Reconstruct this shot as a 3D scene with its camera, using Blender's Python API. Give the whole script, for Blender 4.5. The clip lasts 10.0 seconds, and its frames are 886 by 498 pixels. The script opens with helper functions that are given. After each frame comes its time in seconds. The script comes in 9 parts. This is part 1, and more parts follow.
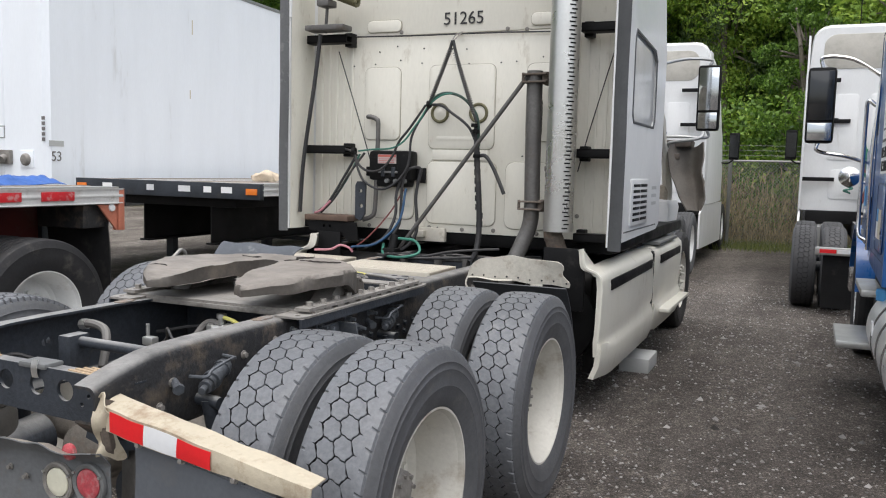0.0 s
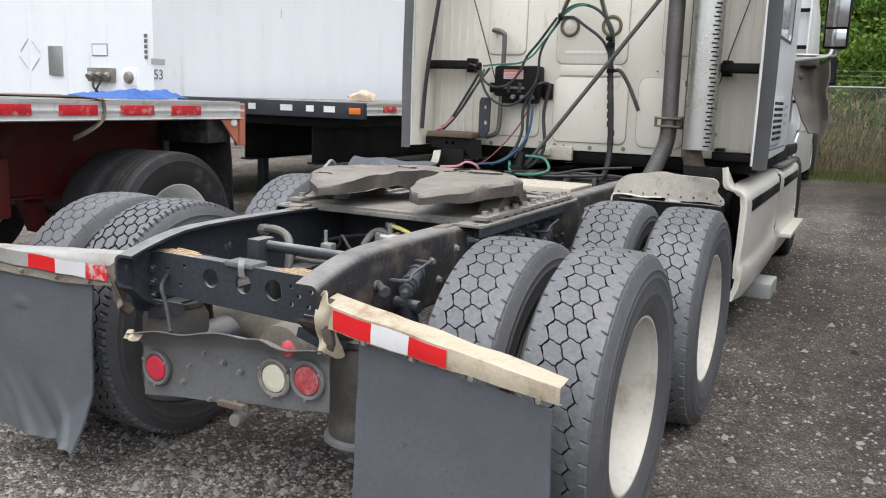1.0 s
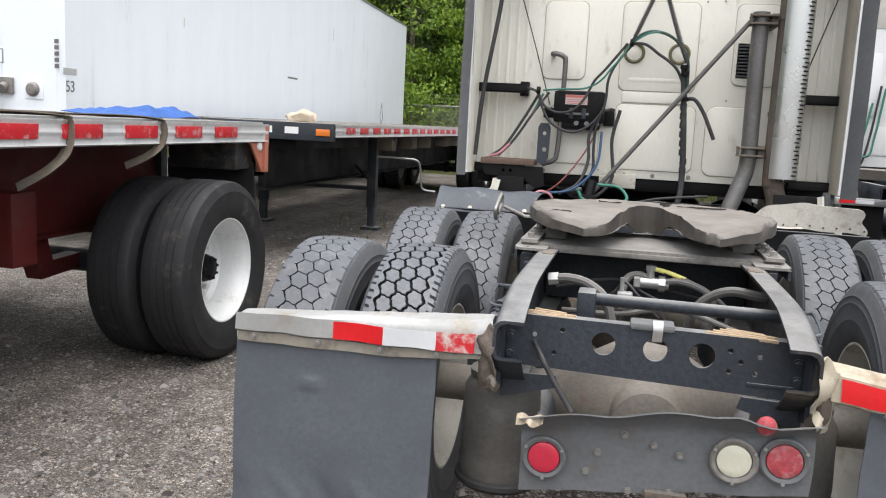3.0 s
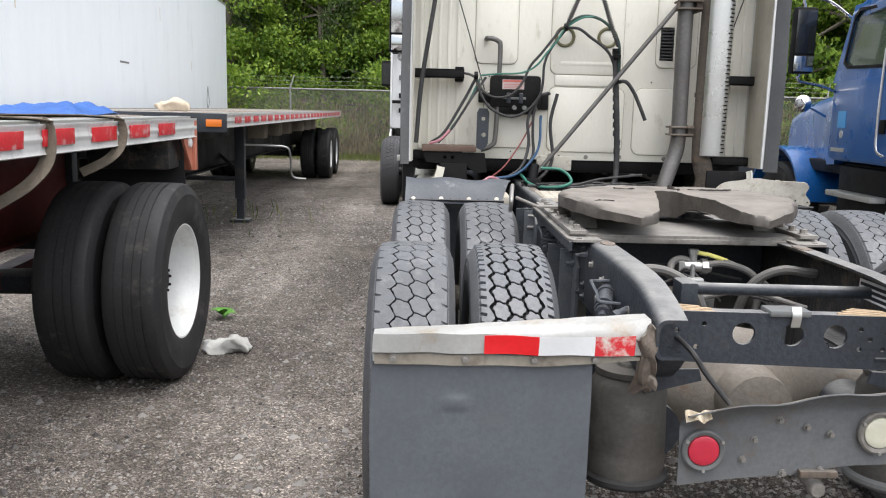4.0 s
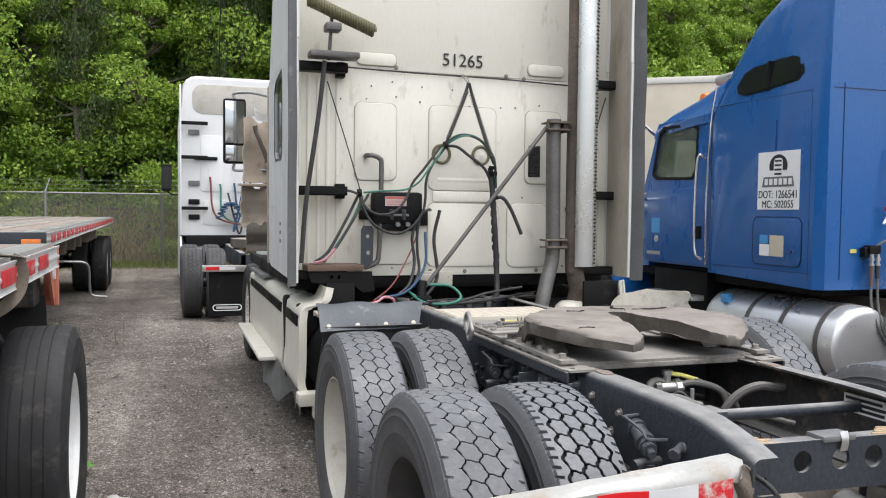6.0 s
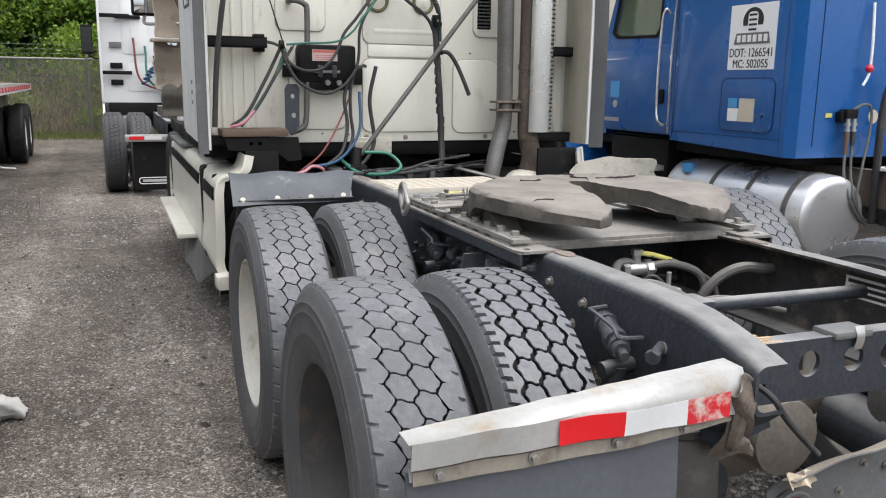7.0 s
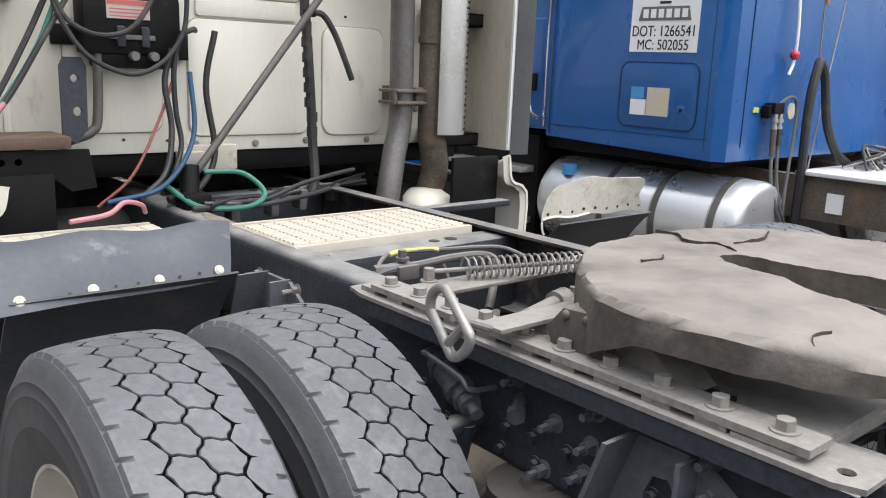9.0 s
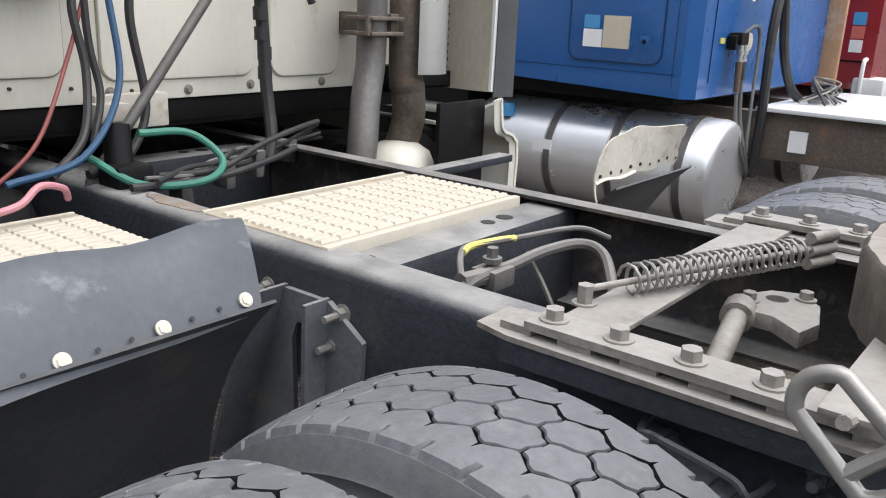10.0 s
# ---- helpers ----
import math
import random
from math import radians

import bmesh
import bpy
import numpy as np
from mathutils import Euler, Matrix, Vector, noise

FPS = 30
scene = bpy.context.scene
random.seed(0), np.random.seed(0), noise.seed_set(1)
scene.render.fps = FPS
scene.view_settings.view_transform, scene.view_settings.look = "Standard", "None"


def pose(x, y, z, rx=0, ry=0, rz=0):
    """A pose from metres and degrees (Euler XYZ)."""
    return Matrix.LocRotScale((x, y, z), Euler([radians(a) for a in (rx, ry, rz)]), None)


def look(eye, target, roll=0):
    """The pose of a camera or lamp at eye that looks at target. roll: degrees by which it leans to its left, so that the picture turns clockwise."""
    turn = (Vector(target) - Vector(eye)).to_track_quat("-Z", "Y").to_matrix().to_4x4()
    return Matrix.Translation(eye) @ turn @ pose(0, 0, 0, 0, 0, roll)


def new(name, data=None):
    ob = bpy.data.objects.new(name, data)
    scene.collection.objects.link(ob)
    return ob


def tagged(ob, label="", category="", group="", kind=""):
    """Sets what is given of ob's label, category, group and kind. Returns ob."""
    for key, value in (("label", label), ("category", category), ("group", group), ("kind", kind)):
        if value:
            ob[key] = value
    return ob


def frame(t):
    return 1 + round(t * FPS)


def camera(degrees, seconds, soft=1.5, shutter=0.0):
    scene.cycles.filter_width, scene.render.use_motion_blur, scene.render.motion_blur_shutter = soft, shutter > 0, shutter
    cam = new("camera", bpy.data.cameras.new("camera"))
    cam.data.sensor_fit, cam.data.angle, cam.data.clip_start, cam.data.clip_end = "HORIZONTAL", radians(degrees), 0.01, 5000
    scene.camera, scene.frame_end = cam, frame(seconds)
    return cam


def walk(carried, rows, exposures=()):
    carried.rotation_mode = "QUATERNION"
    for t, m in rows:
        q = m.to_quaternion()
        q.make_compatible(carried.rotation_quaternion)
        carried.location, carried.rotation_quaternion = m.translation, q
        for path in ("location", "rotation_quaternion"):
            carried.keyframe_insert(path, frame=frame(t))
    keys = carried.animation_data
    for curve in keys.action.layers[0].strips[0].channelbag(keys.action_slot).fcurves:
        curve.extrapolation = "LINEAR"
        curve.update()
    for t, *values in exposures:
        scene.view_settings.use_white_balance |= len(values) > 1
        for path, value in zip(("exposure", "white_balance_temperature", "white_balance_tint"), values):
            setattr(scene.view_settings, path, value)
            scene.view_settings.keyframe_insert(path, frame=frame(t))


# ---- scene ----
cam = camera(56.4, 10.0, 1.1)
PATH = [
    (0, (2.335, -1.828, 1.588), (1.532, -0.007, 1.398), 1.5),
    (0.5, (2.257, -1.836, 1.505), (1.405, -0.06, 1.16), 2.3),
    (1, (1.863, -2.004, 1.484), (0.957, -0.258, 1.122), 1.9),
    (1.5, (1.445, -2.095, 1.48), (0.613, -0.308, 1.142), 1.8),
    (2, (0.88, -2.143, 1.443), (0.161, -0.302, 1.138), 3.1),
    (2.5, (0.359, -2.281, 1.423), (-0.236, -0.394, 1.131), 3.7),
    (2.7, (0.193, -2.266, 1.427), (-0.34, -0.361, 1.136), 3.5),
    (3.8, (-0.924, -2.315, 1.497), (-0.98, -0.343, 1.169), 1.5),
    (4, (-1.081, -2.251, 1.473), (-1.035, -0.279, 1.141), 1.4),
    (4.5, (-1.513, -2.076, 1.518), (-1.23, -0.121, 1.206), 1.4),
    (5, (-1.868, -2.006, 1.567), (-1.364, -0.078, 1.405), 2.1),
    (5.2, (-1.95, -1.993, 1.599), (-1.379, -0.078, 1.535), 2.4),
    (6.3, (-1.963, -1.83, 1.583), (-1.312, 0.057, 1.459), 0.1),
    (6.5, (-1.916, -1.748, 1.55), (-1.26, 0.131, 1.346), -0.2),
    (7, (-1.698, -1.362, 1.508), (-0.964, 0.456, 1.114), 0.8),
    (7.5, (-1.644, -0.923, 1.492), (-0.799, 0.827, 1.019), 1.9),
    (8, (-1.62, -0.525, 1.528), (-0.647, 1.163, 1.075), 2.3),
    (8.5, (-1.536, 0.017, 1.519), (-0.413, 1.619, 1.103), 2.4),
    (9, (-1.578, 0.538, 1.509), (-0.304, 2.018, 1.075), 2.2),
    (9.5, (-1.514, 0.955, 1.468), (-0.112, 2.294, 0.979), 2.2),
    (10, (-1.477, 1.436, 1.456), (0.034, 2.614, 0.884), 2.5),
]
walk(cam, [(t, look(eye, target, roll)) for t, eye, target, roll in PATH], [(0.0, 0.58), (1.0, 0.72), (2.5, 0.80), (4.5, 0.92), (6.5, 0.76), (7.5, 0.82), (10.0, 0.94)])


# ---- world, sun and exposure ----
world = bpy.data.worlds.new("sky")
scene.world = world
world.use_nodes = True
wn = world.node_tree.nodes
wl = world.node_tree.links
sky = wn.new("ShaderNodeTexSky")
sky.sky_type, sky.sun_disc = "NISHITA", False
sky.sun_elevation, sky.sun_rotation = radians(74), radians(157)
sky.air_density, sky.dust_density, sky.ozone_density = 1.0, 4.0, 1.0
pale = wn.new("ShaderNodeHueSaturation")
pale.inputs["Saturation"].default_value = 0.42
wl.new(sky.outputs["Color"], pale.inputs["Color"])
wl.new(pale.outputs["Color"], wn["Background"].inputs["Color"])
wn["Background"].inputs["Strength"].default_value = 0.15
sun = new("sun", bpy.data.lights.new("sun", "SUN"))
sun.data.energy, sun.data.angle, sun.data.color = 1.35, radians(120), (1.0, 0.985, 0.96)
sun.matrix_world = look((3, -7, 26), (0, 0, 0))


# ---- materials ----
def surface(name, base, rough=0.6, metal=0.0, fine=0.12, coarse=0.15, fine_scale=60.0, coarse_scale=3.0, dirt=None, dirt_amount=0.0,
            dirt_scale=5.0, bump=0.1, bump_scale=80.0, coat=0.0, streak=1.0, vary=0.0, rough_vary=0.12, spec=0.5, dust=None, dust_amount=0.8):
    """A worn surface: base colour varied at two scales, patches of dirt or wear with a shape of their own, and fine relief."""
    m = bpy.data.materials.new(name)
    m.use_nodes = True
    nt = m.node_tree
    b = nt.nodes["Principled BSDF"]
    b.inputs["Roughness"].default_value, b.inputs["Metallic"].default_value = rough, metal
    b.inputs["Coat Weight"].default_value = coat
    b.inputs["Coat Roughness"].default_value = 0.08
    b.inputs["Specular IOR Level"].default_value = spec
    tc = nt.nodes.new("ShaderNodeTexCoord")
    mp = nt.nodes.new("ShaderNodeMapping")
    mp.inputs["Scale"].default_value = (1, 1, 1 / streak)
    nt.links.new(tc.outputs["Object"], mp.inputs["Vector"])

    def noise_at(scale, detail=4.0, rough_n=0.6):
        n = nt.nodes.new("ShaderNodeTexNoise")
        n.inputs["Scale"].default_value, n.inputs["Detail"].default_value, n.inputs["Roughness"].default_value = scale, detail, rough_n
        nt.links.new(mp.outputs["Vector"], n.inputs["Vector"])
        return n

    def mix(a, bb, f, kind="MIX"):
        x = nt.nodes.new("ShaderNodeMix")
        x.data_type, x.blend_type = "RGBA", kind
        for s, v in ((x.inputs[0], f), (x.inputs[6], a), (x.inputs[7], bb)):
            if isinstance(v, (int, float)):
                s.default_value = v
            elif isinstance(v, tuple):
                s.default_value = (*v, 1) if len(v) == 3 else v
            else:
                nt.links.new(v, s)
        return x.outputs[2]

    def remap(v, lo, hi, a, c):
        r = nt.nodes.new("ShaderNodeMapRange")
        r.inputs[1].default_value, r.inputs[2].default_value, r.inputs[3].default_value, r.inputs[4].default_value = lo, hi, a, c
        nt.links.new(v, r.inputs[0])
        return r.outputs[0]

    nf, nc = noise_at(fine_scale, 3), noise_at(coarse_scale, 5)
    dark = tuple(c * (1 - fine) for c in base)
    light = tuple(min(1, c * (1 + fine)) for c in base)
    col = mix(dark, light, remap(nf.outputs["Fac"], 0.3, 0.7, 0, 1))
    col = mix(col, tuple(c * (1 - coarse) for c in base), remap(nc.outputs["Fac"], 0.42, 0.68, 0, 0.8))
    if vary:
        oi = nt.nodes.new("ShaderNodeObjectInfo")
        col = mix(col, remap(oi.outputs["Random"], 0, 1, 1 - vary, 1 + vary * 0.6), 1.0, "MULTIPLY")
    if dirt:
        nd = noise_at(dirt_scale, 8, 0.68)
        col = mix(col, dirt, remap(nd.outputs["Fac"], 0.62 - 0.25 * dirt_amount, 0.72 - 0.12 * dirt_amount, 0, min(1, 0.4 + dirt_amount)))
    if dust:
        geo, axes = nt.nodes.new("ShaderNodeNewGeometry"), nt.nodes.new("ShaderNodeSeparateXYZ")
        nt.links.new(geo.outputs["Normal"], axes.inputs[0])
        lie = nt.nodes.new("ShaderNodeMath")
        lie.operation = "MULTIPLY"
        nt.links.new(remap(axes.outputs["Z"], 0.45, 0.95, 0, 1), lie.inputs[0])
        nt.links.new(remap(noise_at(7.0, 6).outputs["Fac"], 0.32, 0.62, dust_amount * 0.45, dust_amount), lie.inputs[1])
        col = mix(col, dust, lie.outputs[0])
    nt.links.new(col, b.inputs["Base Color"])
    nt.links.new(remap(nc.outputs["Fac"], 0.3, 0.7, max(0.02, rough - rough_vary), min(1, rough + rough_vary)), b.inputs["Roughness"])
    if bump:
        nb = noise_at(bump_scale, 4)
        bp = nt.nodes.new("ShaderNodeBump")
        bp.inputs["Strength"].default_value, bp.inputs["Distance"].default_value = bump, 0.01
        nt.links.new(nb.outputs["Fac"], bp.inputs["Height"])
        nt.links.new(bp.outputs["Normal"], b.inputs["Normal"])
    return m


CREAM = surface("cream_paint", (0.73, 0.71, 0.63), 0.42, fine=0.03, coarse=0.03, dirt=(0.40, 0.35, 0.27), dirt_amount=0.12, dirt_scale=11, bump=0.06, streak=3, coat=0.25)
WHITE = surface("white_paint", (0.76, 0.77, 0.77), 0.4, fine=0.03, coarse=0.05, dirt=(0.40, 0.37, 0.32), dirt_amount=0.03, dirt_scale=6, bump=0.04, streak=3, coat=0.2)
VAN = surface("van_skin", (0.88, 0.92, 0.97), 0.5, fine=0.02, coarse=0.05, dirt=(0.5, 0.5, 0.48), dirt_amount=0.02, dirt_scale=3, bump=0.04, streak=6)
BLUE = surface("blue_paint", (0.010, 0.100, 0.335), 0.3, 0.0, fine=0.06, coarse=0.12, dirt=(0.06, 0.12, 0.26), dirt_amount=0.05, bump=0.02, coat=0.4, streak=2)
RED = surface("red_paint", (0.125, 0.018, 0.016), 0.5, fine=0.08, coarse=0.3, dirt=(0.12, 0.05, 0.04), dirt_amount=0.3, bump=0.1)
RUBBER = surface("tyre_rubber", (0.095, 0.098, 0.104), 0.55, fine=0.15, coarse=0.25, dirt=(0.14, 0.135, 0.125), dirt_amount=0.2, dirt_scale=9, bump=0.12, bump_scale=150)
TREAD = surface("tread_rubber", (0.132, 0.139, 0.151), 0.46, fine=0.2, coarse=0.35, dirt=(0.20, 0.205, 0.21), dirt_amount=0.28, dirt_scale=12, bump=0.15, bump_scale=120)
OLDRUB = surface("trailer_rubber", (0.026, 0.026, 0.028), 0.65, spec=0.35, fine=0.15, coarse=0.3, dirt=(0.11, 0.10, 0.09), dirt_amount=0.2, bump=0.12, bump_scale=150)
FLAP = surface("flap_rubber", (0.108, 0.119, 0.134), 0.38, fine=0.1, coarse=0.2, dirt=(0.13, 0.13, 0.13), dirt_amount=0.12, dirt_scale=4, bump=0.06)
FENDER = surface("fender_plastic", (0.072, 0.082, 0.098), 0.5, fine=0.12, coarse=0.25, dirt=(0.22, 0.23, 0.24), dirt_amount=0.12, dirt_scale=11, bump=0.1)
FRAME = surface("frame_black", (0.040, 0.046, 0.056), 0.5, spec=0.35, fine=0.25, coarse=0.4, dirt=(0.085, 0.078, 0.068), dirt_amount=0.22, dirt_scale=4, bump=0.25, bump_scale=60, dust=(0.32, 0.318, 0.31), dust_amount=0.9)
FRAME_OLD = surface("rusted_frame", (0.032, 0.032, 0.034), 0.6, fine=0.3, coarse=0.4, dirt=(0.13, 0.105, 0.08), dirt_amount=0.45, dirt_scale=9, bump=0.5, bump_scale=45, dust=(0.30, 0.295, 0.285), dust_amount=0.8)
RUSTY = surface("rusty_edge", (0.13, 0.105, 0.085), 0.75, fine=0.3, coarse=0.4, dirt=(0.24, 0.13, 0.07), dirt_amount=0.25, bump=0.3, dust=(0.30, 0.28, 0.25), dust_amount=0.6)
DUSTY = surface("dusty_steel", (0.25, 0.235, 0.215), 0.6, 0.1, fine=0.2, coarse=0.35, dirt=(0.09, 0.07, 0.055), dirt_amount=0.3, dirt_scale=6, bump=0.25, bump_scale=50, dust=(0.38, 0.37, 0.35), dust_amount=0.5)
# Dark grease base also paints in the shade on the sides; dust pales the top.
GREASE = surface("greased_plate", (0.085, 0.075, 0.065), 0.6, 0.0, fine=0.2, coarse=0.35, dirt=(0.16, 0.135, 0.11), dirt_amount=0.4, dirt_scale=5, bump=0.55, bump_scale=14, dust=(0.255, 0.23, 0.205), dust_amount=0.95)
ALU = surface("aluminium", (0.62, 0.62, 0.60), 0.38, 0.85, fine=0.05, coarse=0.15, dirt=(0.35, 0.33, 0.30), dirt_amount=0.15, bump=0.05)
RAILALU = surface("rail_aluminium", (0.68, 0.68, 0.67), 0.5, 0.15, fine=0.06, coarse=0.2, dirt=(0.36, 0.33, 0.29), dirt_amount=0.25, dirt_scale=9, bump=0.08)
TAPE_PEEL = surface("peeling_red_tape", (0.64, 0.02, 0.03), 0.45, fine=0.1, coarse=0.2, dirt=(0.62, 0.57, 0.52), dirt_amount=0.62, dirt_scale=26, bump=0.15)
TAPE_OLD = surface("worn_red_tape", (0.62, 0.02, 0.03), 0.45, fine=0.1, coarse=0.2, dirt=(0.60, 0.50, 0.48), dirt_amount=0.42, dirt_scale=16, bump=0.05)
TANPAINT = surface("tan_scuffed_paint", (0.52, 0.46, 0.35), 0.5, fine=0.06, coarse=0.2, dirt=(0.27, 0.19, 0.12), dirt_amount=0.42, dirt_scale=10, bump=0.15)
AIRBAG = surface("dusty_air_bag", (0.085, 0.079, 0.071), 0.6, fine=0.15, coarse=0.3, dirt=(0.15, 0.14, 0.13), dirt_amount=0.3, dirt_scale=8, bump=0.15, dust=(0.25, 0.24, 0.22), dust_amount=0.35)
PANEL = surface("stained_panel", (0.15, 0.157, 0.162), 0.6, fine=0.12, coarse=0.3, dirt=(0.17, 0.115, 0.075), dirt_amount=0.28, dirt_scale=6, bump=0.15, dust=(0.40, 0.34, 0.27))
GROOVE = surface("shade_and_dirt_line", (0.40, 0.37, 0.30), 0.7, fine=0.2, coarse=0.35, dirt=(0.22, 0.19, 0.14), dirt_amount=0.3, dirt_scale=10, bump=0.1)
WIRE = surface("fence_wire", (0.30, 0.30, 0.28), 0.5, 0.3, fine=0.1, coarse=0.15, bump=0)
HANGPLATE = surface("grey_blue_bracket", (0.125, 0.138, 0.155), 0.55, fine=0.2, coarse=0.35, dirt=(0.17, 0.155, 0.135), dirt_amount=0.25, dirt_scale=7, bump=0.2, dust=(0.30, 0.30, 0.29))
AXLE = surface("dusty_axle", (0.25, 0.225, 0.195), 0.7, fine=0.15, coarse=0.3, dirt=(0.20, 0.11, 0.06), dirt_amount=0.2, dirt_scale=7, bump=0.2)
# Unworn rubber, painted near black for the shade inside the tread grooves.
FLOOR_RUBBER = surface("unworn_shaded_rubber", (0.016, 0.016, 0.017), 0.75, spec=0.25, fine=0.15, coarse=0.2, bump=0.1)
FLAPBLACK = surface("black_flap_rubber", (0.018, 0.018, 0.019), 0.6, fine=0.12, coarse=0.25, dirt=(0.06, 0.055, 0.05), dirt_amount=0.25, bump=0.08)
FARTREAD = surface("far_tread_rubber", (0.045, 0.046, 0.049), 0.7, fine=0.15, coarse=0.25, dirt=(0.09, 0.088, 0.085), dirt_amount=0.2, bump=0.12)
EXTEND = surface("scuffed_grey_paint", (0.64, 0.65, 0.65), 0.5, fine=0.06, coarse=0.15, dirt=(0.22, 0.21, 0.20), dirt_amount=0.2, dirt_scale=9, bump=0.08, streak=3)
EDGERUB = surface("edge_rubber", (0.075, 0.078, 0.082), 0.6, fine=0.1, coarse=0.2, dirt=(0.15, 0.15, 0.145), dirt_amount=0.15, bump=0.08)
LINING = surface("dirty_tan_lining", (0.40, 0.37, 0.31), 0.6, fine=0.08, coarse=0.3, dirt=(0.20, 0.17, 0.13), dirt_amount=0.3, dirt_scale=4, bump=0.08, streak=3)
CRACK = surface("dark_crack", (0.035, 0.03, 0.027), 0.8, fine=0.2, coarse=0.2, bump=0.2)
SPLINTER = surface("raw_wood", (0.46, 0.34, 0.22), 0.8, fine=0.25, coarse=0.3, bump=0.4, bump_scale=120)
TANKALU = surface("tank_aluminium", (0.90, 0.91, 0.93), 0.33, 0.8, fine=0.03, coarse=0.08, bump=0.03, bump_scale=30)
CHROME = surface("chrome", (0.75, 0.75, 0.76), 0.15, 1.0, fine=0.03, coarse=0.1, bump=0.03)
GALV = surface("galvanised", (0.42, 0.43, 0.43), 0.5, 0.7, fine=0.1, coarse=0.2, bump=0.1)
PIPE = surface("exhaust_steel", (0.15, 0.145, 0.14), 0.5, 0.4, fine=0.15, coarse=0.35, dirt=(0.10, 0.075, 0.055), dirt_amount=0.3, bump=0.15)
RIM = surface("rim_paint", (0.62, 0.60, 0.54), 0.5, fine=0.05, coarse=0.2, dirt=(0.30, 0.24, 0.17), dirt_amount=0.25, dirt_scale=6, bump=0.1)
RIMWHITE = surface("rim_white", (0.78, 0.79, 0.78), 0.4, 0.1, fine=0.04, coarse=0.1, dirt=(0.4, 0.36, 0.30), dirt_amount=0.1, bump=0.06)
RIMDARK = surface("rim_dark", (0.06, 0.06, 0.06), 0.6, fine=0.15, coarse=0.3, dirt=(0.14, 0.11, 0.08), dirt_amount=0.3, bump=0.15)
BLACK = surface("black_plastic", (0.0065, 0.0065, 0.007), 0.55, spec=0.2, fine=0.15, coarse=0.3, dirt=(0.035, 0.032, 0.03), dirt_amount=0.15, bump=0.1)
GREY = surface("grey_plastic", (0.15, 0.155, 0.155), 0.55, fine=0.08, coarse=0.2, dirt=(0.22, 0.22, 0.21), dirt_amount=0.12, dirt_scale=8, bump=0.08)
GREY2 = surface("pale_grey_plastic", (0.48, 0.49, 0.48), 0.55, fine=0.05, coarse=0.15, bump=0.05)
TAPE_R = surface("red_reflector", (0.72, 0.015, 0.02), 0.35, fine=0.06, coarse=0.15, bump=0.05)
TAPE_W = surface("white_reflector", (0.72, 0.73, 0.74), 0.35, fine=0.04, coarse=0.1, dirt=(0.45, 0.42, 0.38), dirt_amount=0.15, bump=0.05)
LENS_R = surface("red_lens", (0.66, 0.025, 0.06), 0.45, fine=0.1, coarse=0.2, dirt=(0.45, 0.16, 0.16), dirt_amount=0.15, bump=0.1, coat=0.4)
LENS_W = surface("clear_lens", (0.72, 0.70, 0.56), 0.35, fine=0.05, coarse=0.12, bump=0.1, coat=0.3)
LENS_F = surface("crazed_red_lens", (0.48, 0.07, 0.085), 0.55, fine=0.25, coarse=0.35, dirt=(0.5, 0.26, 0.25), dirt_amount=0.5, dirt_scale=25, bump=0.3)
AMBER = surface("amber_lens", (0.85, 0.22, 0.03), 0.3, fine=0.05, coarse=0.1, bump=0.05, coat=0.4)
PINK = surface("faded_orange", (0.55, 0.19, 0.12), 0.6, fine=0.08, coarse=0.25, dirt=(0.30, 0.13, 0.09), dirt_amount=0.15, bump=0.1)
WOOD = surface("weathered_deck", (0.29, 0.25, 0.215), 0.8, fine=0.25, coarse=0.3, dirt=(0.12, 0.09, 0.075), dirt_amount=0.2, bump=0.3, vary=0.25)
BROWN = surface("brown_tray", (0.115, 0.074, 0.055), 0.7, fine=0.15, coarse=0.3, bump=0.2)
BEIGE = surface("torn_interior", (0.46, 0.41, 0.34), 0.8, fine=0.12, coarse=0.35, dirt=(0.13, 0.10, 0.08), dirt_amount=0.35, dirt_scale=4, bump=0.3)
HOSE_K = surface("black_hose", (0.028, 0.028, 0.03), 0.55, fine=0.15, coarse=0.3, dirt=(0.10, 0.09, 0.08), dirt_amount=0.25, bump=0.1)
HOSE_G = surface("green_hose", (0.04, 0.19, 0.14), 0.5, fine=0.1, coarse=0.25, dirt=(0.08, 0.12, 0.10), dirt_amount=0.2, bump=0.1)
HOSE_G2 = surface("dark_green_hose", (0.022, 0.055, 0.042), 0.5, fine=0.1, coarse=0.25, dirt=(0.06, 0.07, 0.06), dirt_amount=0.2, bump=0.1)
HOSE_B = surface("blue_hose", (0.02, 0.07, 0.15), 0.5, fine=0.1, coarse=0.2, bump=0.05)
HOSE_R = surface("red_hose", (0.2, 0.05, 0.045), 0.5, fine=0.1, coarse=0.2, bump=0.05)
HOSE_P = surface("pink_wire", (0.50, 0.22, 0.26), 0.5, fine=0.1, coarse=0.2, bump=0.05)
YELLOW = surface("yellow_sleeve", (0.62, 0.58, 0.16), 0.5, fine=0.1, coarse=0.2, bump=0.05)
OLDHOSE = surface("faded_grey_hose", (0.13, 0.135, 0.13), 0.55, fine=0.15, coarse=0.35, dirt=(0.06, 0.055, 0.05), dirt_amount=0.3, bump=0.1)
OLIVE = surface("coiled_hose", (0.13, 0.12, 0.06), 0.6, fine=0.15, coarse=0.3, bump=0.1)
SPRING = surface("spring_steel", (0.30, 0.29, 0.275), 0.45, 0.5, fine=0.1, coarse=0.2, bump=0.05)
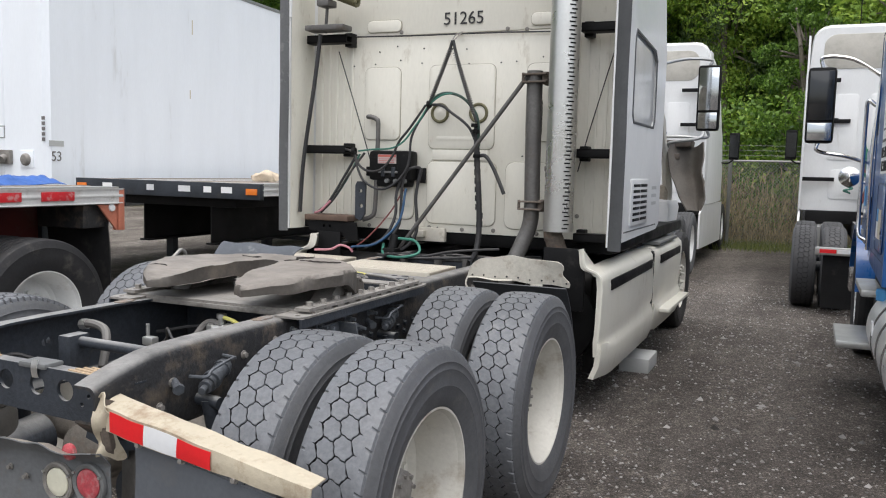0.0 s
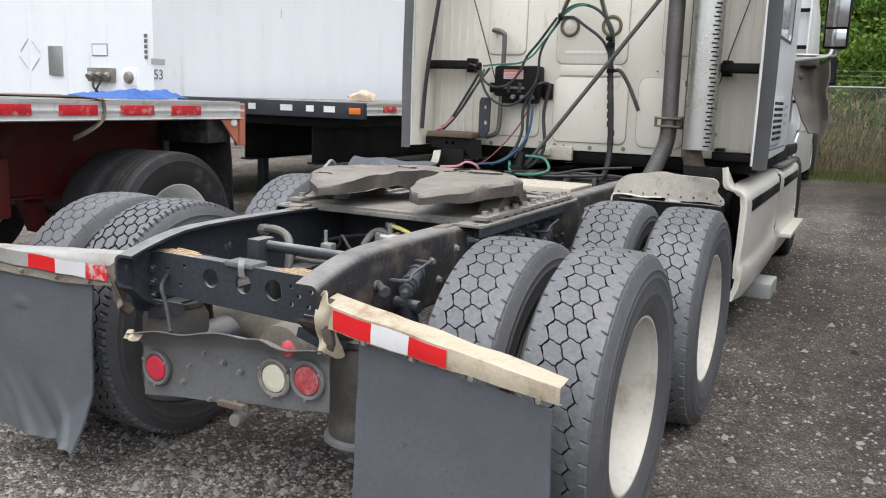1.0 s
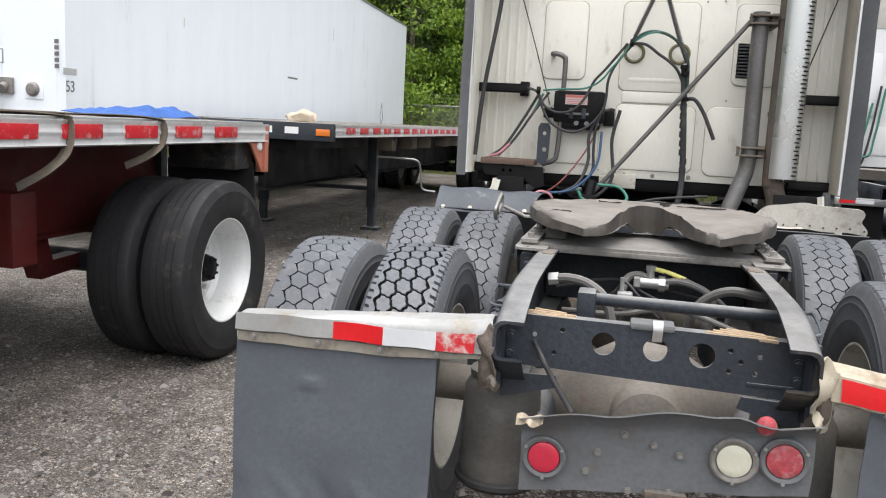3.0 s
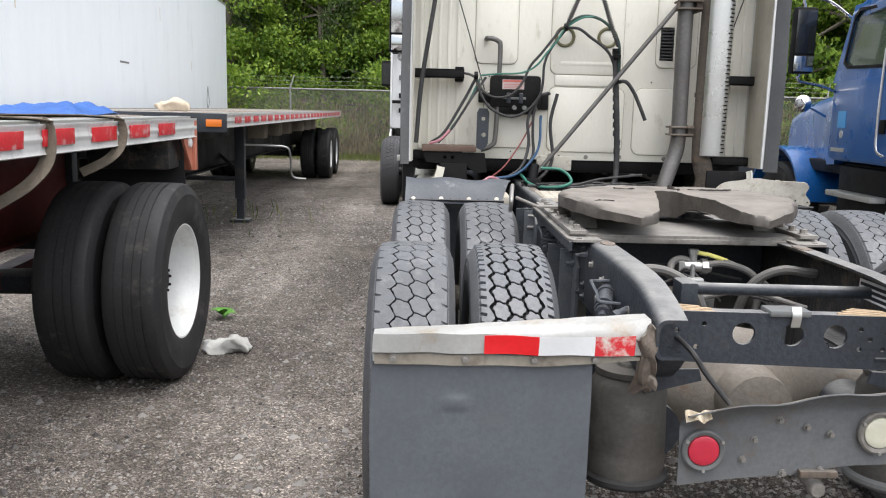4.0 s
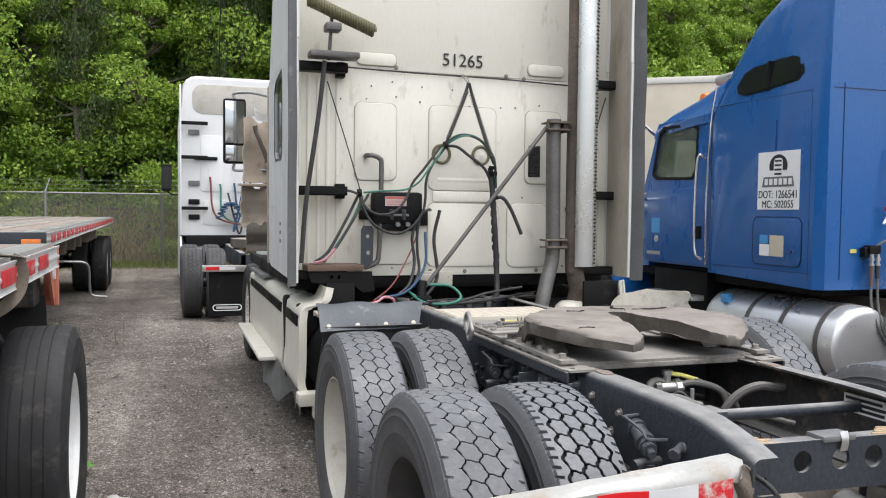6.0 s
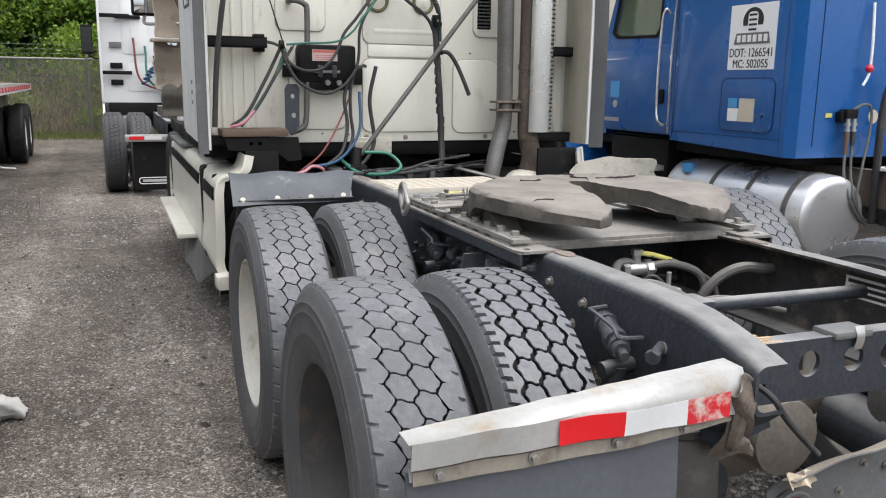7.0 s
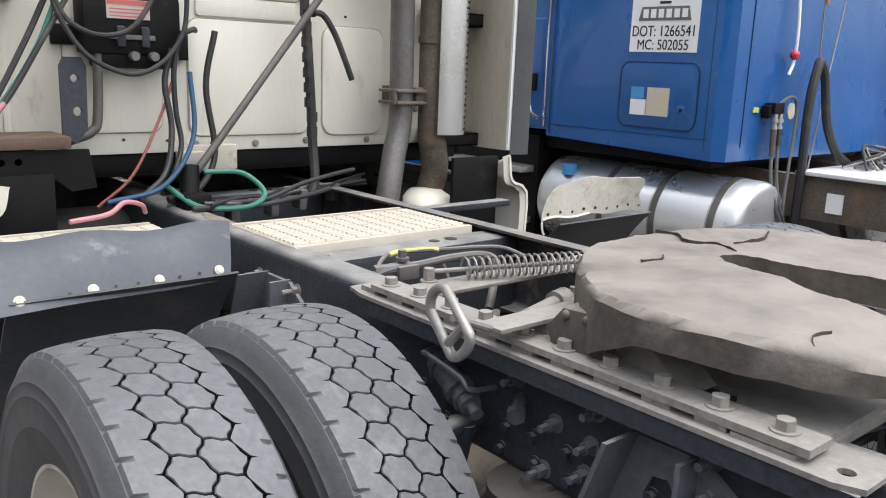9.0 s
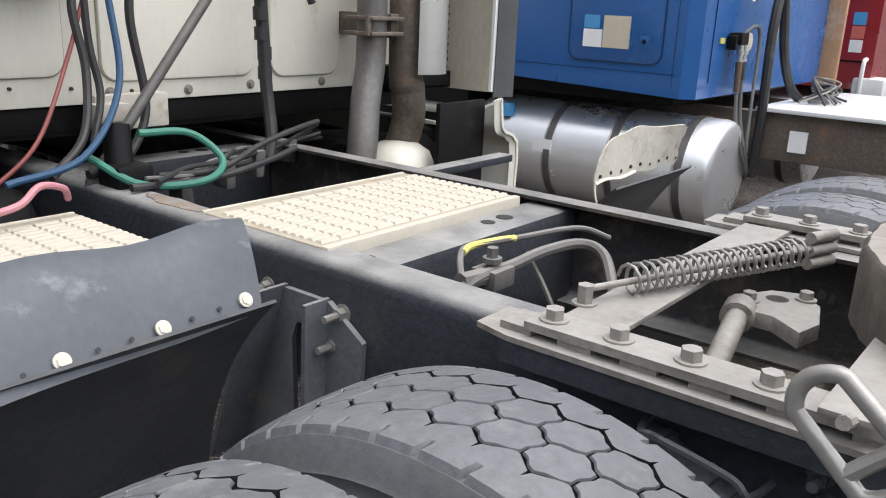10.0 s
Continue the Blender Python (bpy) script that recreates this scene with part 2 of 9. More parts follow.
PAPER = surface("white_sticker", (0.88, 0.88, 0.88), 0.5, fine=0.02, coarse=0.05, bump=0.02)
PAPERTAN = surface("tan_label", (0.62, 0.56, 0.44), 0.5, fine=0.04, coarse=0.12, bump=0.02)
PAPERBLUE = surface("blue_label", (0.08, 0.34, 0.68), 0.5, fine=0.04, coarse=0.1, bump=0.02)
PAPERPINK = surface("faded_label", (0.62, 0.52, 0.50), 0.5, fine=0.05, coarse=0.2, bump=0.02)
PAPERRED = surface("red_label", (0.62, 0.16, 0.13), 0.5, fine=0.05, coarse=0.2, bump=0.02)
INK = surface("black_ink", (0.02, 0.02, 0.022), 0.6, fine=0.1, coarse=0.1, bump=0)
TARP = surface("blue_tarp", (0.03, 0.12, 0.42), 0.5, fine=0.1, coarse=0.25, bump=0.3, bump_scale=25)
STRAP = surface("tan_strap", (0.155, 0.132, 0.102), 0.85, fine=0.2, coarse=0.25, bump=0.3, bump_scale=200)
SACK = surface("beige_cloth", (0.62, 0.52, 0.40), 0.85, fine=0.12, coarse=0.3, bump=0.3, bump_scale=30)
BARK = surface("bark", (0.19, 0.165, 0.135), 0.9, fine=0.3, coarse=0.35, bump=0.6, bump_scale=20, streak=4)
LITTER = surface("white_litter", (0.52, 0.52, 0.50), 0.6, fine=0.06, coarse=0.15, bump=0.2)
WEED = surface("weed_green", (0.10, 0.30, 0.03), 0.6, fine=0.2, coarse=0.3, bump=0)


def glassy(name, tint, rough=0.05):
    m = bpy.data.materials.new(name)
    m.use_nodes = True
    b = m.node_tree.nodes["Principled BSDF"]
    b.inputs["Base Color"].default_value = (*tint, 1)
    b.inputs["Roughness"].default_value = rough
    b.inputs["Transmission Weight"].default_value = 0.9
    b.inputs["IOR"].default_value = 1.3
    return m


GLASS = glassy("cab_glass", (0.75, 0.82, 0.80))
GLASS_TINT = glassy("tinted_cab_glass", (0.42, 0.47, 0.40))
DARKGLASS = surface("tinted_glass", (0.012, 0.014, 0.016), 0.12, fine=0.1, coarse=0.15, bump=0.01, coat=0.5)
MIRROR = surface("mirror_glass", (0.62, 0.65, 0.67), 0.06, 1.0, fine=0.01, coarse=0.03, bump=0)


def leafy(name, a, c):
    """Leaves: colour differs leaf by leaf, light shines through."""
    m = bpy.data.materials.new(name)
    m.use_nodes = True
    nt = m.node_tree
    b = nt.nodes["Principled BSDF"]
    g = nt.nodes.new("ShaderNodeNewGeometry")
    r = nt.nodes.new("ShaderNodeValToRGB")
    r.color_ramp.elements[0].color, r.color_ramp.elements[1].color = (*a, 1), (*c, 1)
    nt.links.new(g.outputs["Random Per Island"], r.inputs[0])
    nt.links.new(r.outputs[0], b.inputs["Base Color"])
    b.inputs["Roughness"].default_value = 0.5
    t = nt.nodes.new("ShaderNodeBsdfTranslucent")
    nt.links.new(r.outputs[0], t.inputs["Color"])
    s = nt.nodes.new("ShaderNodeMixShader")
    s.inputs[0].default_value = 0.42
    nt.links.new(b.outputs[0], s.inputs[1])
    nt.links.new(t.outputs[0], s.inputs[2])
    nt.links.new(s.outputs[0], nt.nodes["Material Output"].inputs["Surface"])
    return m


LEAF_A = leafy("leaf_bright", (0.09, 0.20, 0.02), (0.42, 0.56, 0.09))
LEAF_B = leafy("leaf_deep", (0.035, 0.09, 0.014), (0.22, 0.37, 0.055))
LEAF_C = leafy("leaf_pine", (0.03, 0.06, 0.02), (0.14, 0.21, 0.06))
GRASS = leafy("grass_blades", (0.08, 0.13, 0.03), (0.26, 0.27, 0.09))
BRUSH = leafy("dry_brush", (0.11, 0.095, 0.04), (0.58, 0.46, 0.25))
PEBBLE = leafy("pebble_mix", (0.05, 0.046, 0.044), (0.52, 0.50, 0.485))


def gravel_ground():
    m = bpy.data.materials.new("gravel_ground")
    m.use_nodes = True
    nt = m.node_tree
    b = nt.nodes["Principled BSDF"]
    b.inputs["Roughness"].default_value = 0.9
    tc = nt.nodes.new("ShaderNodeTexCoord")

    def tex(kind, scale, **kw):
        n = nt.nodes.new(kind)
        n.inputs["Scale"].default_value = scale
        for k, v in kw.items():
            n.inputs[k].default_value = v
        nt.links.new(tc.outputs["Object"], n.inputs["Vector"])
        return n

    def ramp(src, stops):
        r = nt.nodes.new("ShaderNodeValToRGB")
        e = r.color_ramp.elements
        e[0].position, e[0].color = stops[0][0], (*stops[0][1], 1)
        e[1].position, e[1].color = stops[1][0], (*stops[1][1], 1)
        for p, c in stops[2:]:
            e.new(p).color = (*c, 1)
        nt.links.new(src, r.inputs[0])
        return r.outputs[0]

    def mul(a, c, f, kind):
        x = nt.nodes.new("ShaderNodeMix")
        x.data_type, x.blend_type = "RGBA", kind
        x.inputs[0].default_value = f
        nt.links.new(a, x.inputs[6])
        nt.links.new(c, x.inputs[7])
        return x.outputs[2]

    v = tex("ShaderNodeTexVoronoi", 105.0)
    v2 = tex("ShaderNodeTexVoronoi", 230.0)
    n1 = tex("ShaderNodeTexNoise", 0.55, Detail=8.0, Roughness=0.7)
    ruts = nt.nodes.new("ShaderNodeMapping")
    ruts.inputs["Scale"].default_value = (1.5, 0.14, 1.0)
    nt.links.new(tc.outputs["Object"], ruts.inputs["Vector"])
    n3 = tex("ShaderNodeTexNoise", 1.0, Detail=5.0, Roughness=0.6)
    nt.links.new(ruts.outputs["Vector"], n3.inputs["Vector"])
    n2 = tex("ShaderNodeTexNoise", 9.0, Detail=5.0, Roughness=0.7)
    def one(src):
        q = nt.nodes.new("ShaderNodeSeparateColor")
        nt.links.new(src, q.inputs[0])
        return q.outputs[0]

    stones = ramp(one(v.outputs["Color"]), [(0.1, (0.034, 0.031, 0.029)), (0.5, (0.08, 0.075, 0.071)), (0.86, (0.165, 0.155, 0.147)), (0.985, (0.48, 0.46, 0.445))])
    fines = ramp(one(v2.outputs["Color"]), [(0.1, (0.045, 0.041, 0.038)), (0.6, (0.11, 0.103, 0.096)), (0.97, (0.38, 0.37, 0.355))])
    damp = ramp(n1.outputs["Fac"], [(0.36, (0.58, 0.545, 0.52)), (0.60, (1.22, 1.18, 1.14))])
    track = ramp(n3.outputs["Fac"], [(0.40, (0.74, 0.72, 0.70)), (0.60, (1.2, 1.19, 1.18))])
    damp = mul(damp, track, 1.0, "MULTIPLY")
    mott = ramp(n2.outputs["Fac"], [(0.35, (0.65, 0.64, 0.63)), (0.65, (1.2, 1.2, 1.2))])
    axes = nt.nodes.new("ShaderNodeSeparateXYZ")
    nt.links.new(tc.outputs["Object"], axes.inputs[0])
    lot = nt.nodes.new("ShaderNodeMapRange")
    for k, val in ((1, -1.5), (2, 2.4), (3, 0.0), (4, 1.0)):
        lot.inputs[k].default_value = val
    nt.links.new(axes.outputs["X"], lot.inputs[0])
    # Tone across the lot: lighter towards low x, darker towards high x.
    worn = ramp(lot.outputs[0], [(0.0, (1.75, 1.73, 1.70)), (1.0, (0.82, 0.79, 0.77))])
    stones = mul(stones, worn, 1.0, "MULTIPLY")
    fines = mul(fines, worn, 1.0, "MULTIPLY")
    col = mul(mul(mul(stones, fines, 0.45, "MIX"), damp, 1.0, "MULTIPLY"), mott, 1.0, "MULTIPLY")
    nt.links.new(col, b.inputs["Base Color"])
    bp = nt.nodes.new("ShaderNodeBump")
    bp.inputs["Strength"].default_value, bp.inputs["Distance"].default_value = 0.8, 0.02
    nt.links.new(v.outputs["Distance"], bp.inputs["Height"])
    bp2 = nt.nodes.new("ShaderNodeBump")
    bp2.inputs["Strength"].default_value, bp2.inputs["Distance"].default_value = 0.5, 0.03
    nt.links.new(n2.outputs["Fac"], bp2.inputs["Height"])
    nt.links.new(bp.outputs["Normal"], bp2.inputs["Normal"])
    nt.links.new(bp2.outputs["Normal"], b.inputs["Normal"])
    return m


GRAVEL = gravel_ground()


# ---- shaping tools ----
def thing(name, label, category, loc=(0, 0, 0), rz=0.0, group="", kind=""):
    ob = new(name)
    ob.empty_display_size = 0.2
    ob.matrix_basis = pose(*loc, 0, 0, rz)
    return tagged(ob, label, category, group, kind)


def finish(name, bm, material, angle=38):
    me = bpy.data.meshes.new(name)
    bmesh.ops.recalc_face_normals(bm, faces=bm.faces)
    bm.to_mesh(me)
    bm.free()
    me.materials.append(material)
    me.shade_smooth()
    me.set_sharp_from_angle(angle=radians(angle))
    return me


def part(name, bm, material, parent, label="", angle=38):
    """Links a bmesh, or a finished mesh, as one object under a thing or a part."""
    me = bm if isinstance(bm, bpy.types.Mesh) else finish(name, bm, material, angle)
    ob = new(name, me)
    ob.parent = parent
    return tagged(ob, label)


def setting(name, bm, material, label, category, angle=38):
    ob = new(name, finish(name, bm, material, angle))
    return tagged(ob, label, category, kind="structure")


def bx(bm, lo, hi, bevel=0.0, m=None):
    """A box from corner to corner, its edges rounded."""
    c = [(a + b) / 2 for a, b in zip(lo, hi)]
    s = [abs(b - a) for a, b in zip(lo, hi)]
    g = bmesh.ops.create_cube(bm, size=1, matrix=Matrix.Translation(c) @ Matrix.Diagonal((*s, 1)))
    vs = g["verts"]
    if m is not None:
        bmesh.ops.transform(bm, matrix=m, verts=vs)
    if bevel:
        es = list({e for v in vs for e in v.link_edges})
        bmesh.ops.bevel(bm, geom=es, offset=bevel, segments=2, affect="EDGES", profile=0.6)
    return bm


def box(lo, hi, bevel=0.0, m=None):
    return bx(bmesh.new(), lo, hi, bevel, m)


def rod(bm, a, b, r, seg=12, r2=None):
    """A round bar from a to b."""
    a, b = Vector(a), Vector(b)
    turn = (b - a).to_track_quat("Z", "Y").to_matrix().to_4x4()
    bmesh.ops.create_cone(bm, cap_ends=True, segments=seg, radius1=r, radius2=r if r2 is None else r2, depth=(b - a).length,
                          matrix=Matrix.Translation((a + b) / 2) @ turn)
    return bm


def bolt(bm, at, axis, r=0.014, h=0.012, washer=True):
    """A hexagon head on its washer."""
    at, axis = Vector(at), Vector(axis).normalized()
    if washer:
        rod(bm, at, at + axis * 0.004, r * 1.5, 14)
    rod(bm, at, at + axis * (h + 0.004), r, 6)
    return bm


HEADS = {}


def bolts(parent, material, items, name="bolt", washer=True, length=0.0):
    """Bolt heads as parts of their own that share one mesh; items: place, axis, radius, height. length: a bare thread standing out of the head."""
    for at, axis, r, h in items:
        key = (material.name, round(r, 4), round(h, 4), washer, length)
        if key not in HEADS:
            bm = bolt(bmesh.new(), (0, 0, -0.001), (0, 0, 1), r, h, washer)
            if length:
                rod(bm, (0, 0, h), (0, 0, h + length), r * 0.6, 8)
            HEADS[key] = finish(name, bm, material)
        ob = part(name, HEADS[key], None, parent)
        ob.matrix_basis = Matrix.Translation(Vector(at)) @ Vector(axis).to_track_quat("Z", "Y").to_matrix().to_4x4()


def glide(pts, n=8):
    """A smooth line through points."""
    p = [Vector(q) for q in pts]
    p = [p[0] * 2 - p[1]] + p + [p[-1] * 2 - p[-2]]
    out = []
    for i in range(1, len(p) - 2):
        for k in range(n):
            t = k / n
            a, b, c, d = p[i - 1], p[i], p[i + 1], p[i + 2]
            out.append(0.5 * ((2 * b) + (c - a) * t + (2 * a - 5 * b + 4 * c - d) * t * t + (3 * b - a - 3 * c + d) * t ** 3))
    return out + [p[-2]]


def sweep(bm, pts, r, seg=8, n=8, closed=False, flat=None):
    """A tube along a smooth line; flat = (width, thickness) makes a strap."""
    line = glide(pts, n) if n > 1 else [Vector(q) for q in pts]
    rings, ref = [], Vector((0.13, 0.2, 1)).normalized()
    for i, q in enumerate(line):
        d = (line[min(i + 1, len(line) - 1)] - line[max(i - 1, 0)])
        d = d.normalized() if d.length > 1e-9 else Vector((0, 0, 1))
        u = ref - d * ref.dot(d)
        if u.length < 1e-4:
            u = Vector((1, 0, 0)) - d * d.x
        u.normalize()
        w = d.cross(u)
        ref = u
        if flat:
            rings.append([bm.verts.new(q + u * (flat[1] / 2 * sy) + w * (flat[0] / 2 * sx)) for sx, sy in ((-1, -1), (1, -1), (1, 1), (-1, 1))])
        else:
            rings.append([bm.verts.new(q + (u * math.cos(2 * math.pi * k / seg) + w * math.sin(2 * math.pi * k / seg)) * r) for k in range(seg)])
    for a, b in zip(rings, rings[1:]):
        for k in range(len(a)):
            bm.faces.new((a[k], a[(k + 1) % len(a)], b[(k + 1) % len(a)], b[k]))
    if closed:
        a, b = rings[-1], rings[0]
        for k in range(len(a)):
            bm.faces.new((a[k], a[(k + 1) % len(a)], b[(k + 1) % len(a)], b[k]))
    else:
        bm.faces.new(rings[0][::-1])
        bm.faces.new(rings[-1])
    return bm


def lathe(bm, prof, seg=48, at=(0, 0, 0), axis="X"):
    """Turns a profile of (along, radius) about an axis through at."""
    rings = []
    for h, r in prof:
        ring = []
        for k in range(seg):
            c, s = math.cos(2 * math.pi * k / seg) * r, math.sin(2 * math.pi * k / seg) * r
            v = {"X": (h, c, s), "Y": (c, h, s), "Z": (c, s, h)}[axis]
            ring.append(bm.verts.new(Vector(v) + Vector(at)))
        rings.append(ring)
    for a, b in zip(rings, rings[1:]):
        for k in range(seg):
            bm.faces.new((a[k], a[(k + 1) % seg], b[(k + 1) % seg], b[k]))
    return bm


def put3(plane, u, v, w):
    return {"xy": (u, v, w), "xz": (u, w, v), "yz": (w, u, v)}[plane]


def plate(bm, outer, plane, a, b, holes=(), bevel=0.0):
    """A flat plate with its outline in a plane, from a to b across it, with holes through it."""
    edges, before = [], set(bm.verts)
    for loop in (outer, *holes):
        vs = [bm.verts.new(put3(plane, u, v, a)) for u, v in loop]
        edges += [bm.edges.new((vs[i], vs[(i + 1) % len(vs)])) for i in range(len(vs))]
    if holes:
        faces = [f for f in bmesh.ops.triangle_fill(bm, use_beauty=True, use_dissolve=False, edges=edges)["geom"] if isinstance(f, bmesh.types.BMFace)]
    else:
        faces = [bm.faces.new([v for v in bm.verts if v not in before])]
    ext = bmesh.ops.extrude_face_region(bm, geom=faces)
    moved = [g for g in ext["geom"] if isinstance(g, bmesh.types.BMVert)]
    bmesh.ops.translate(bm, vec=Vector(put3(plane, 0, 0, b - a)), verts=moved)
    if bevel:
        top = set(moved)
        es = [e for e in bm.edges if e.verts[0] in top and e.verts[1] in top and len(e.link_faces) == 2 and e.calc_face_angle(0) > 0.6]
        bmesh.ops.bevel(bm, geom=es, offset=bevel, segments=2, affect="EDGES", profile=0.6)
    return bm


def roundrect(x0, x1, y0, y1, r, n=5):
    out = []
    for cx, cy, a0 in ((x1 - r, y1 - r, 0), (x0 + r, y1 - r, 90), (x0 + r, y0 + r, 180), (x1 - r, y0 + r, 270)):
        for k in range(n + 1):
            a = radians(a0 + 90 * k / n)
            out.append((cx + r * math.cos(a), cy + r * math.sin(a)))
    return out


def disc(cx, cy, r, n=20):
    return [(cx + r * math.cos(2 * math.pi * k / n), cy + r * math.sin(2 * math.pi * k / n)) for k in range(n)]


def wobble(bm, size, scale, seed=0):
    """Dents and bends a mesh a little."""
    for v in bm.verts:
        v.co += Vector(noise.noise_vector(v.co * scale + Vector((seed, seed * 2, 0)))) * size
    return bm


def sheet(bm, f, nu, nv, thick):
    """A bent sheet: f(u, v) gives the place, u and v run from 0 to 1; it has the given thickness."""
    grid = [[bm.verts.new(f(i / nu, j / nv)) for j in range(nv + 1)] for i in range(nu + 1)]
    faces = [bm.faces.new((grid[i][j], grid[i + 1][j], grid[i + 1][j + 1], grid[i][j + 1])) for i in range(nu) for j in range(nv)]
    bmesh.ops.recalc_face_normals(bm, faces=faces)
    bmesh.ops.solidify(bm, geom=faces, thickness=thick)
    return bm


def lettering(name, text, size, m, material, parent, label=""):
    """Words in the built-in font, as a mesh."""
    cu = bpy.data.curves.new(name, "FONT")
    cu.body, cu.size, cu.align_x, cu.align_y, cu.extrude = text, size, "CENTER", "CENTER", 0.0015
    tmp = bpy.data.objects.new(name, cu)
    me = bpy.data.meshes.new_from_object(tmp)
    bpy.data.objects.remove(tmp)
    bpy.data.curves.remove(cu)
    me.transform(m)
    whole = bmesh.new()
    whole.from_mesh(me)
    bpy.data.meshes.remove(me)
    left = set(whole.verts)
    while left:
        island, todo = set(), [min(left, key=lambda v: v.index)]
        while todo:
            v = todo.pop()
            if v not in island:
                island.add(v)
                todo += [e.other_vert(v) for e in v.link_edges]
        left -= island
        bm, twin = bmesh.new(), {}
        for v in sorted(island, key=lambda v: v.index):
            twin[v] = bm.verts.new(v.co)
        for f in whole.faces:
            if f.verts[0] in island:
                bm.faces.new([twin[v] for v in f.verts])
        piece = bpy.data.meshes.new(name)
        bm.to_mesh(piece)
        bm.free()
        piece.materials.append(material)
        ob = new(name, piece)
        ob.parent = parent
        tagged(ob, label)
    whole.free()


# ---- ground ----
def build_ground():
    bm = bmesh.new()
    xs = [-300, -60, -20] + [-12 + 0.5 * i for i in range(49)] + [20, 60, 300]
    ys = [-300, -60, -15] + [-6 + 0.5 * i for i in range(71)] + [40, 80, 300]
    grid = []
    for x in xs:
        row = []
        for y in ys:
            near = -12 <= x <= 12 and -6 <= y <= 29
            z = noise.noise(Vector((x * 0.5, y * 0.5, 0))) * 0.015 if near else 0.0
            row.append(bm.verts.new((x, y, z)))
        grid.append(row)
    for i in range(len(xs) - 1):
        for j in range(len(ys) - 1):
            bm.faces.new((grid[i][j], grid[i + 1][j], grid[i + 1][j + 1], grid[i][j + 1]))
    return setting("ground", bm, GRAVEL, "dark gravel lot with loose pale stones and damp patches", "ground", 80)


build_ground()


# ---- wheels ----
def tyre_mesh(name, material, cols, a, groove, around, R=0.51, half=0.114, bulge=0.142, bead=0.288, depth=0.013, lugs=False):
    """A tyre: carcass, ribbed sidewalls, hexagonal tread blocks and notched shoulder ribs standing out of the grooves."""
    bm = bmesh.new()
    base = R - depth
    prof = [(-0.10, bead), (-0.118, bead + 0.012), (-0.122, bead + 0.02), (-0.136, 0.345), (-0.139, 0.37), (-0.1405, 0.373), (-0.1395, 0.377), (-bulge, 0.40), (-0.140, 0.425), (-0.1415, 0.428), (-0.1395, 0.431), (-0.138, 0.45), (-0.1395, 0.453), (-0.136, 0.457),
            (-0.132, 0.47), (-half - 0.004, base - 0.006), (-half + 0.012, base - 0.003)]
    prof = prof + [(0.0, base)] + [(-h, r) for h, r in reversed(prof)] + [(0.09, bead - 0.004), (-0.09, bead - 0.004), (-0.10, bead)]
    lathe(bm, prof, 72)
    walls = list(bm.faces)
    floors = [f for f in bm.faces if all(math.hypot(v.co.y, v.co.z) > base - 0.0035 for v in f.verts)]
    crown = lambda x: R - 0.55 * x * x
    step = 2 * math.pi / around
    # the whole pattern slants across the tread
    at = lambda x, ang, r: Vector((x, math.cos(ang + 0.65 * x) * r, math.sin(ang + 0.65 * x) * r))
    for i in range(cols):
        cx = (i - (cols - 1) / 2) * 1.5 * a
        for k in range(around):
            ang = (k + 0.5 * (i % 2)) * step
            h = step * R
            ring = []
            corner = [Vector(c) for c in ((a, 0), (a / 2, h / 2), (-a / 2, h / 2), (-a, 0), (-a / 2, -h / 2), (a / 2, -h / 2))]
            wave = 0.0024 if lugs else 0.0019
            for j in range(6):
                c, d = corner[j], corner[(j + 1) % 6]
                out = (c + d).normalized()
                # each side is a slack S, so that neighbours keep an even groove
                for dx, dv in (c, c.lerp(d, 0.3) + out * wave, c.lerp(d, 0.7) - out * wave):
                    f0 = 1 - groove / a
                    f1 = f0 - 0.05
                    x0, x1 = cx + dx * f0, cx + dx * f1
                    g0, g1 = ang + dv * (1 - groove / h) / R, ang + dv * (1 - groove / h - 0.05) / R
                    ring.append((bm.verts.new(at(x0, g0, base - 0.002)), bm.verts.new(at(x0, g0, crown(x0) - 0.003)), bm.verts.new(at(x1, g1, crown(x1)))))
            for j in range(18):
                p, q = ring[j], ring[(j + 1) % 18]
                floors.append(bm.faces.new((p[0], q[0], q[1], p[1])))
                bm.faces.new((p[1], q[1], q[2], p[2]))
            bm.faces.new([r[2] for r in ring])
    for side in (-1, 1):
        stag = 0.0 if side < 0 or cols % 2 else 0.5
        edge = (cols - 1) / 2 * 1.5 * a
        rows = []
        for k in range(around):
            for sub, tip, notch in ((0.0, 1, 0), (0.34, 0.16, 0), (0.38, 0.12, 1), (0.5, 0, 1), (0.56, 0.06, 0), (0.84, 0.84, 0), (0.88, 0.88, 1), (0.97, 0.97, 1)) if lugs else ((0.0, 1.6, 0), (0.035, 0.95, 0), (0.40, 0.1, 0), (0.46, 0.04, 1), (0.5, 0, 1), (0.56, 0.06, 0), (0.965, 0.95, 0)):
                ang = (k + stag + sub) * step
                inner = edge + a / 2 + a / 2 * tip + groove * 0.62
                inner = min(inner, half - 0.02)
                o = half - 0.002
                rows.append([bm.verts.new(at(side * inner, ang, base - 0.002)), bm.verts.new(at(side * (inner + 0.002), ang, crown(inner))),
                             bm.verts.new(at(side * (o - 0.018), ang, crown(o - 0.018))),
                             bm.verts.new(at(side * (o - ((0.016 if lugs else 0.006) if notch else 0.0)), ang, crown(o) - ((0.012 if lugs else 0.007) if notch else 0.002))),
                             bm.verts.new(at(side * (o + ((-0.004 if lugs else 0.003) if notch else 0.009)), ang, base - 0.016))])
        for j in range(len(rows)):
            p, q = rows[j], rows[(j + 1) % len(rows)]
            for c in range(4):
                f = bm.faces.new((p[c], p[c + 1], q[c + 1], q[c]))
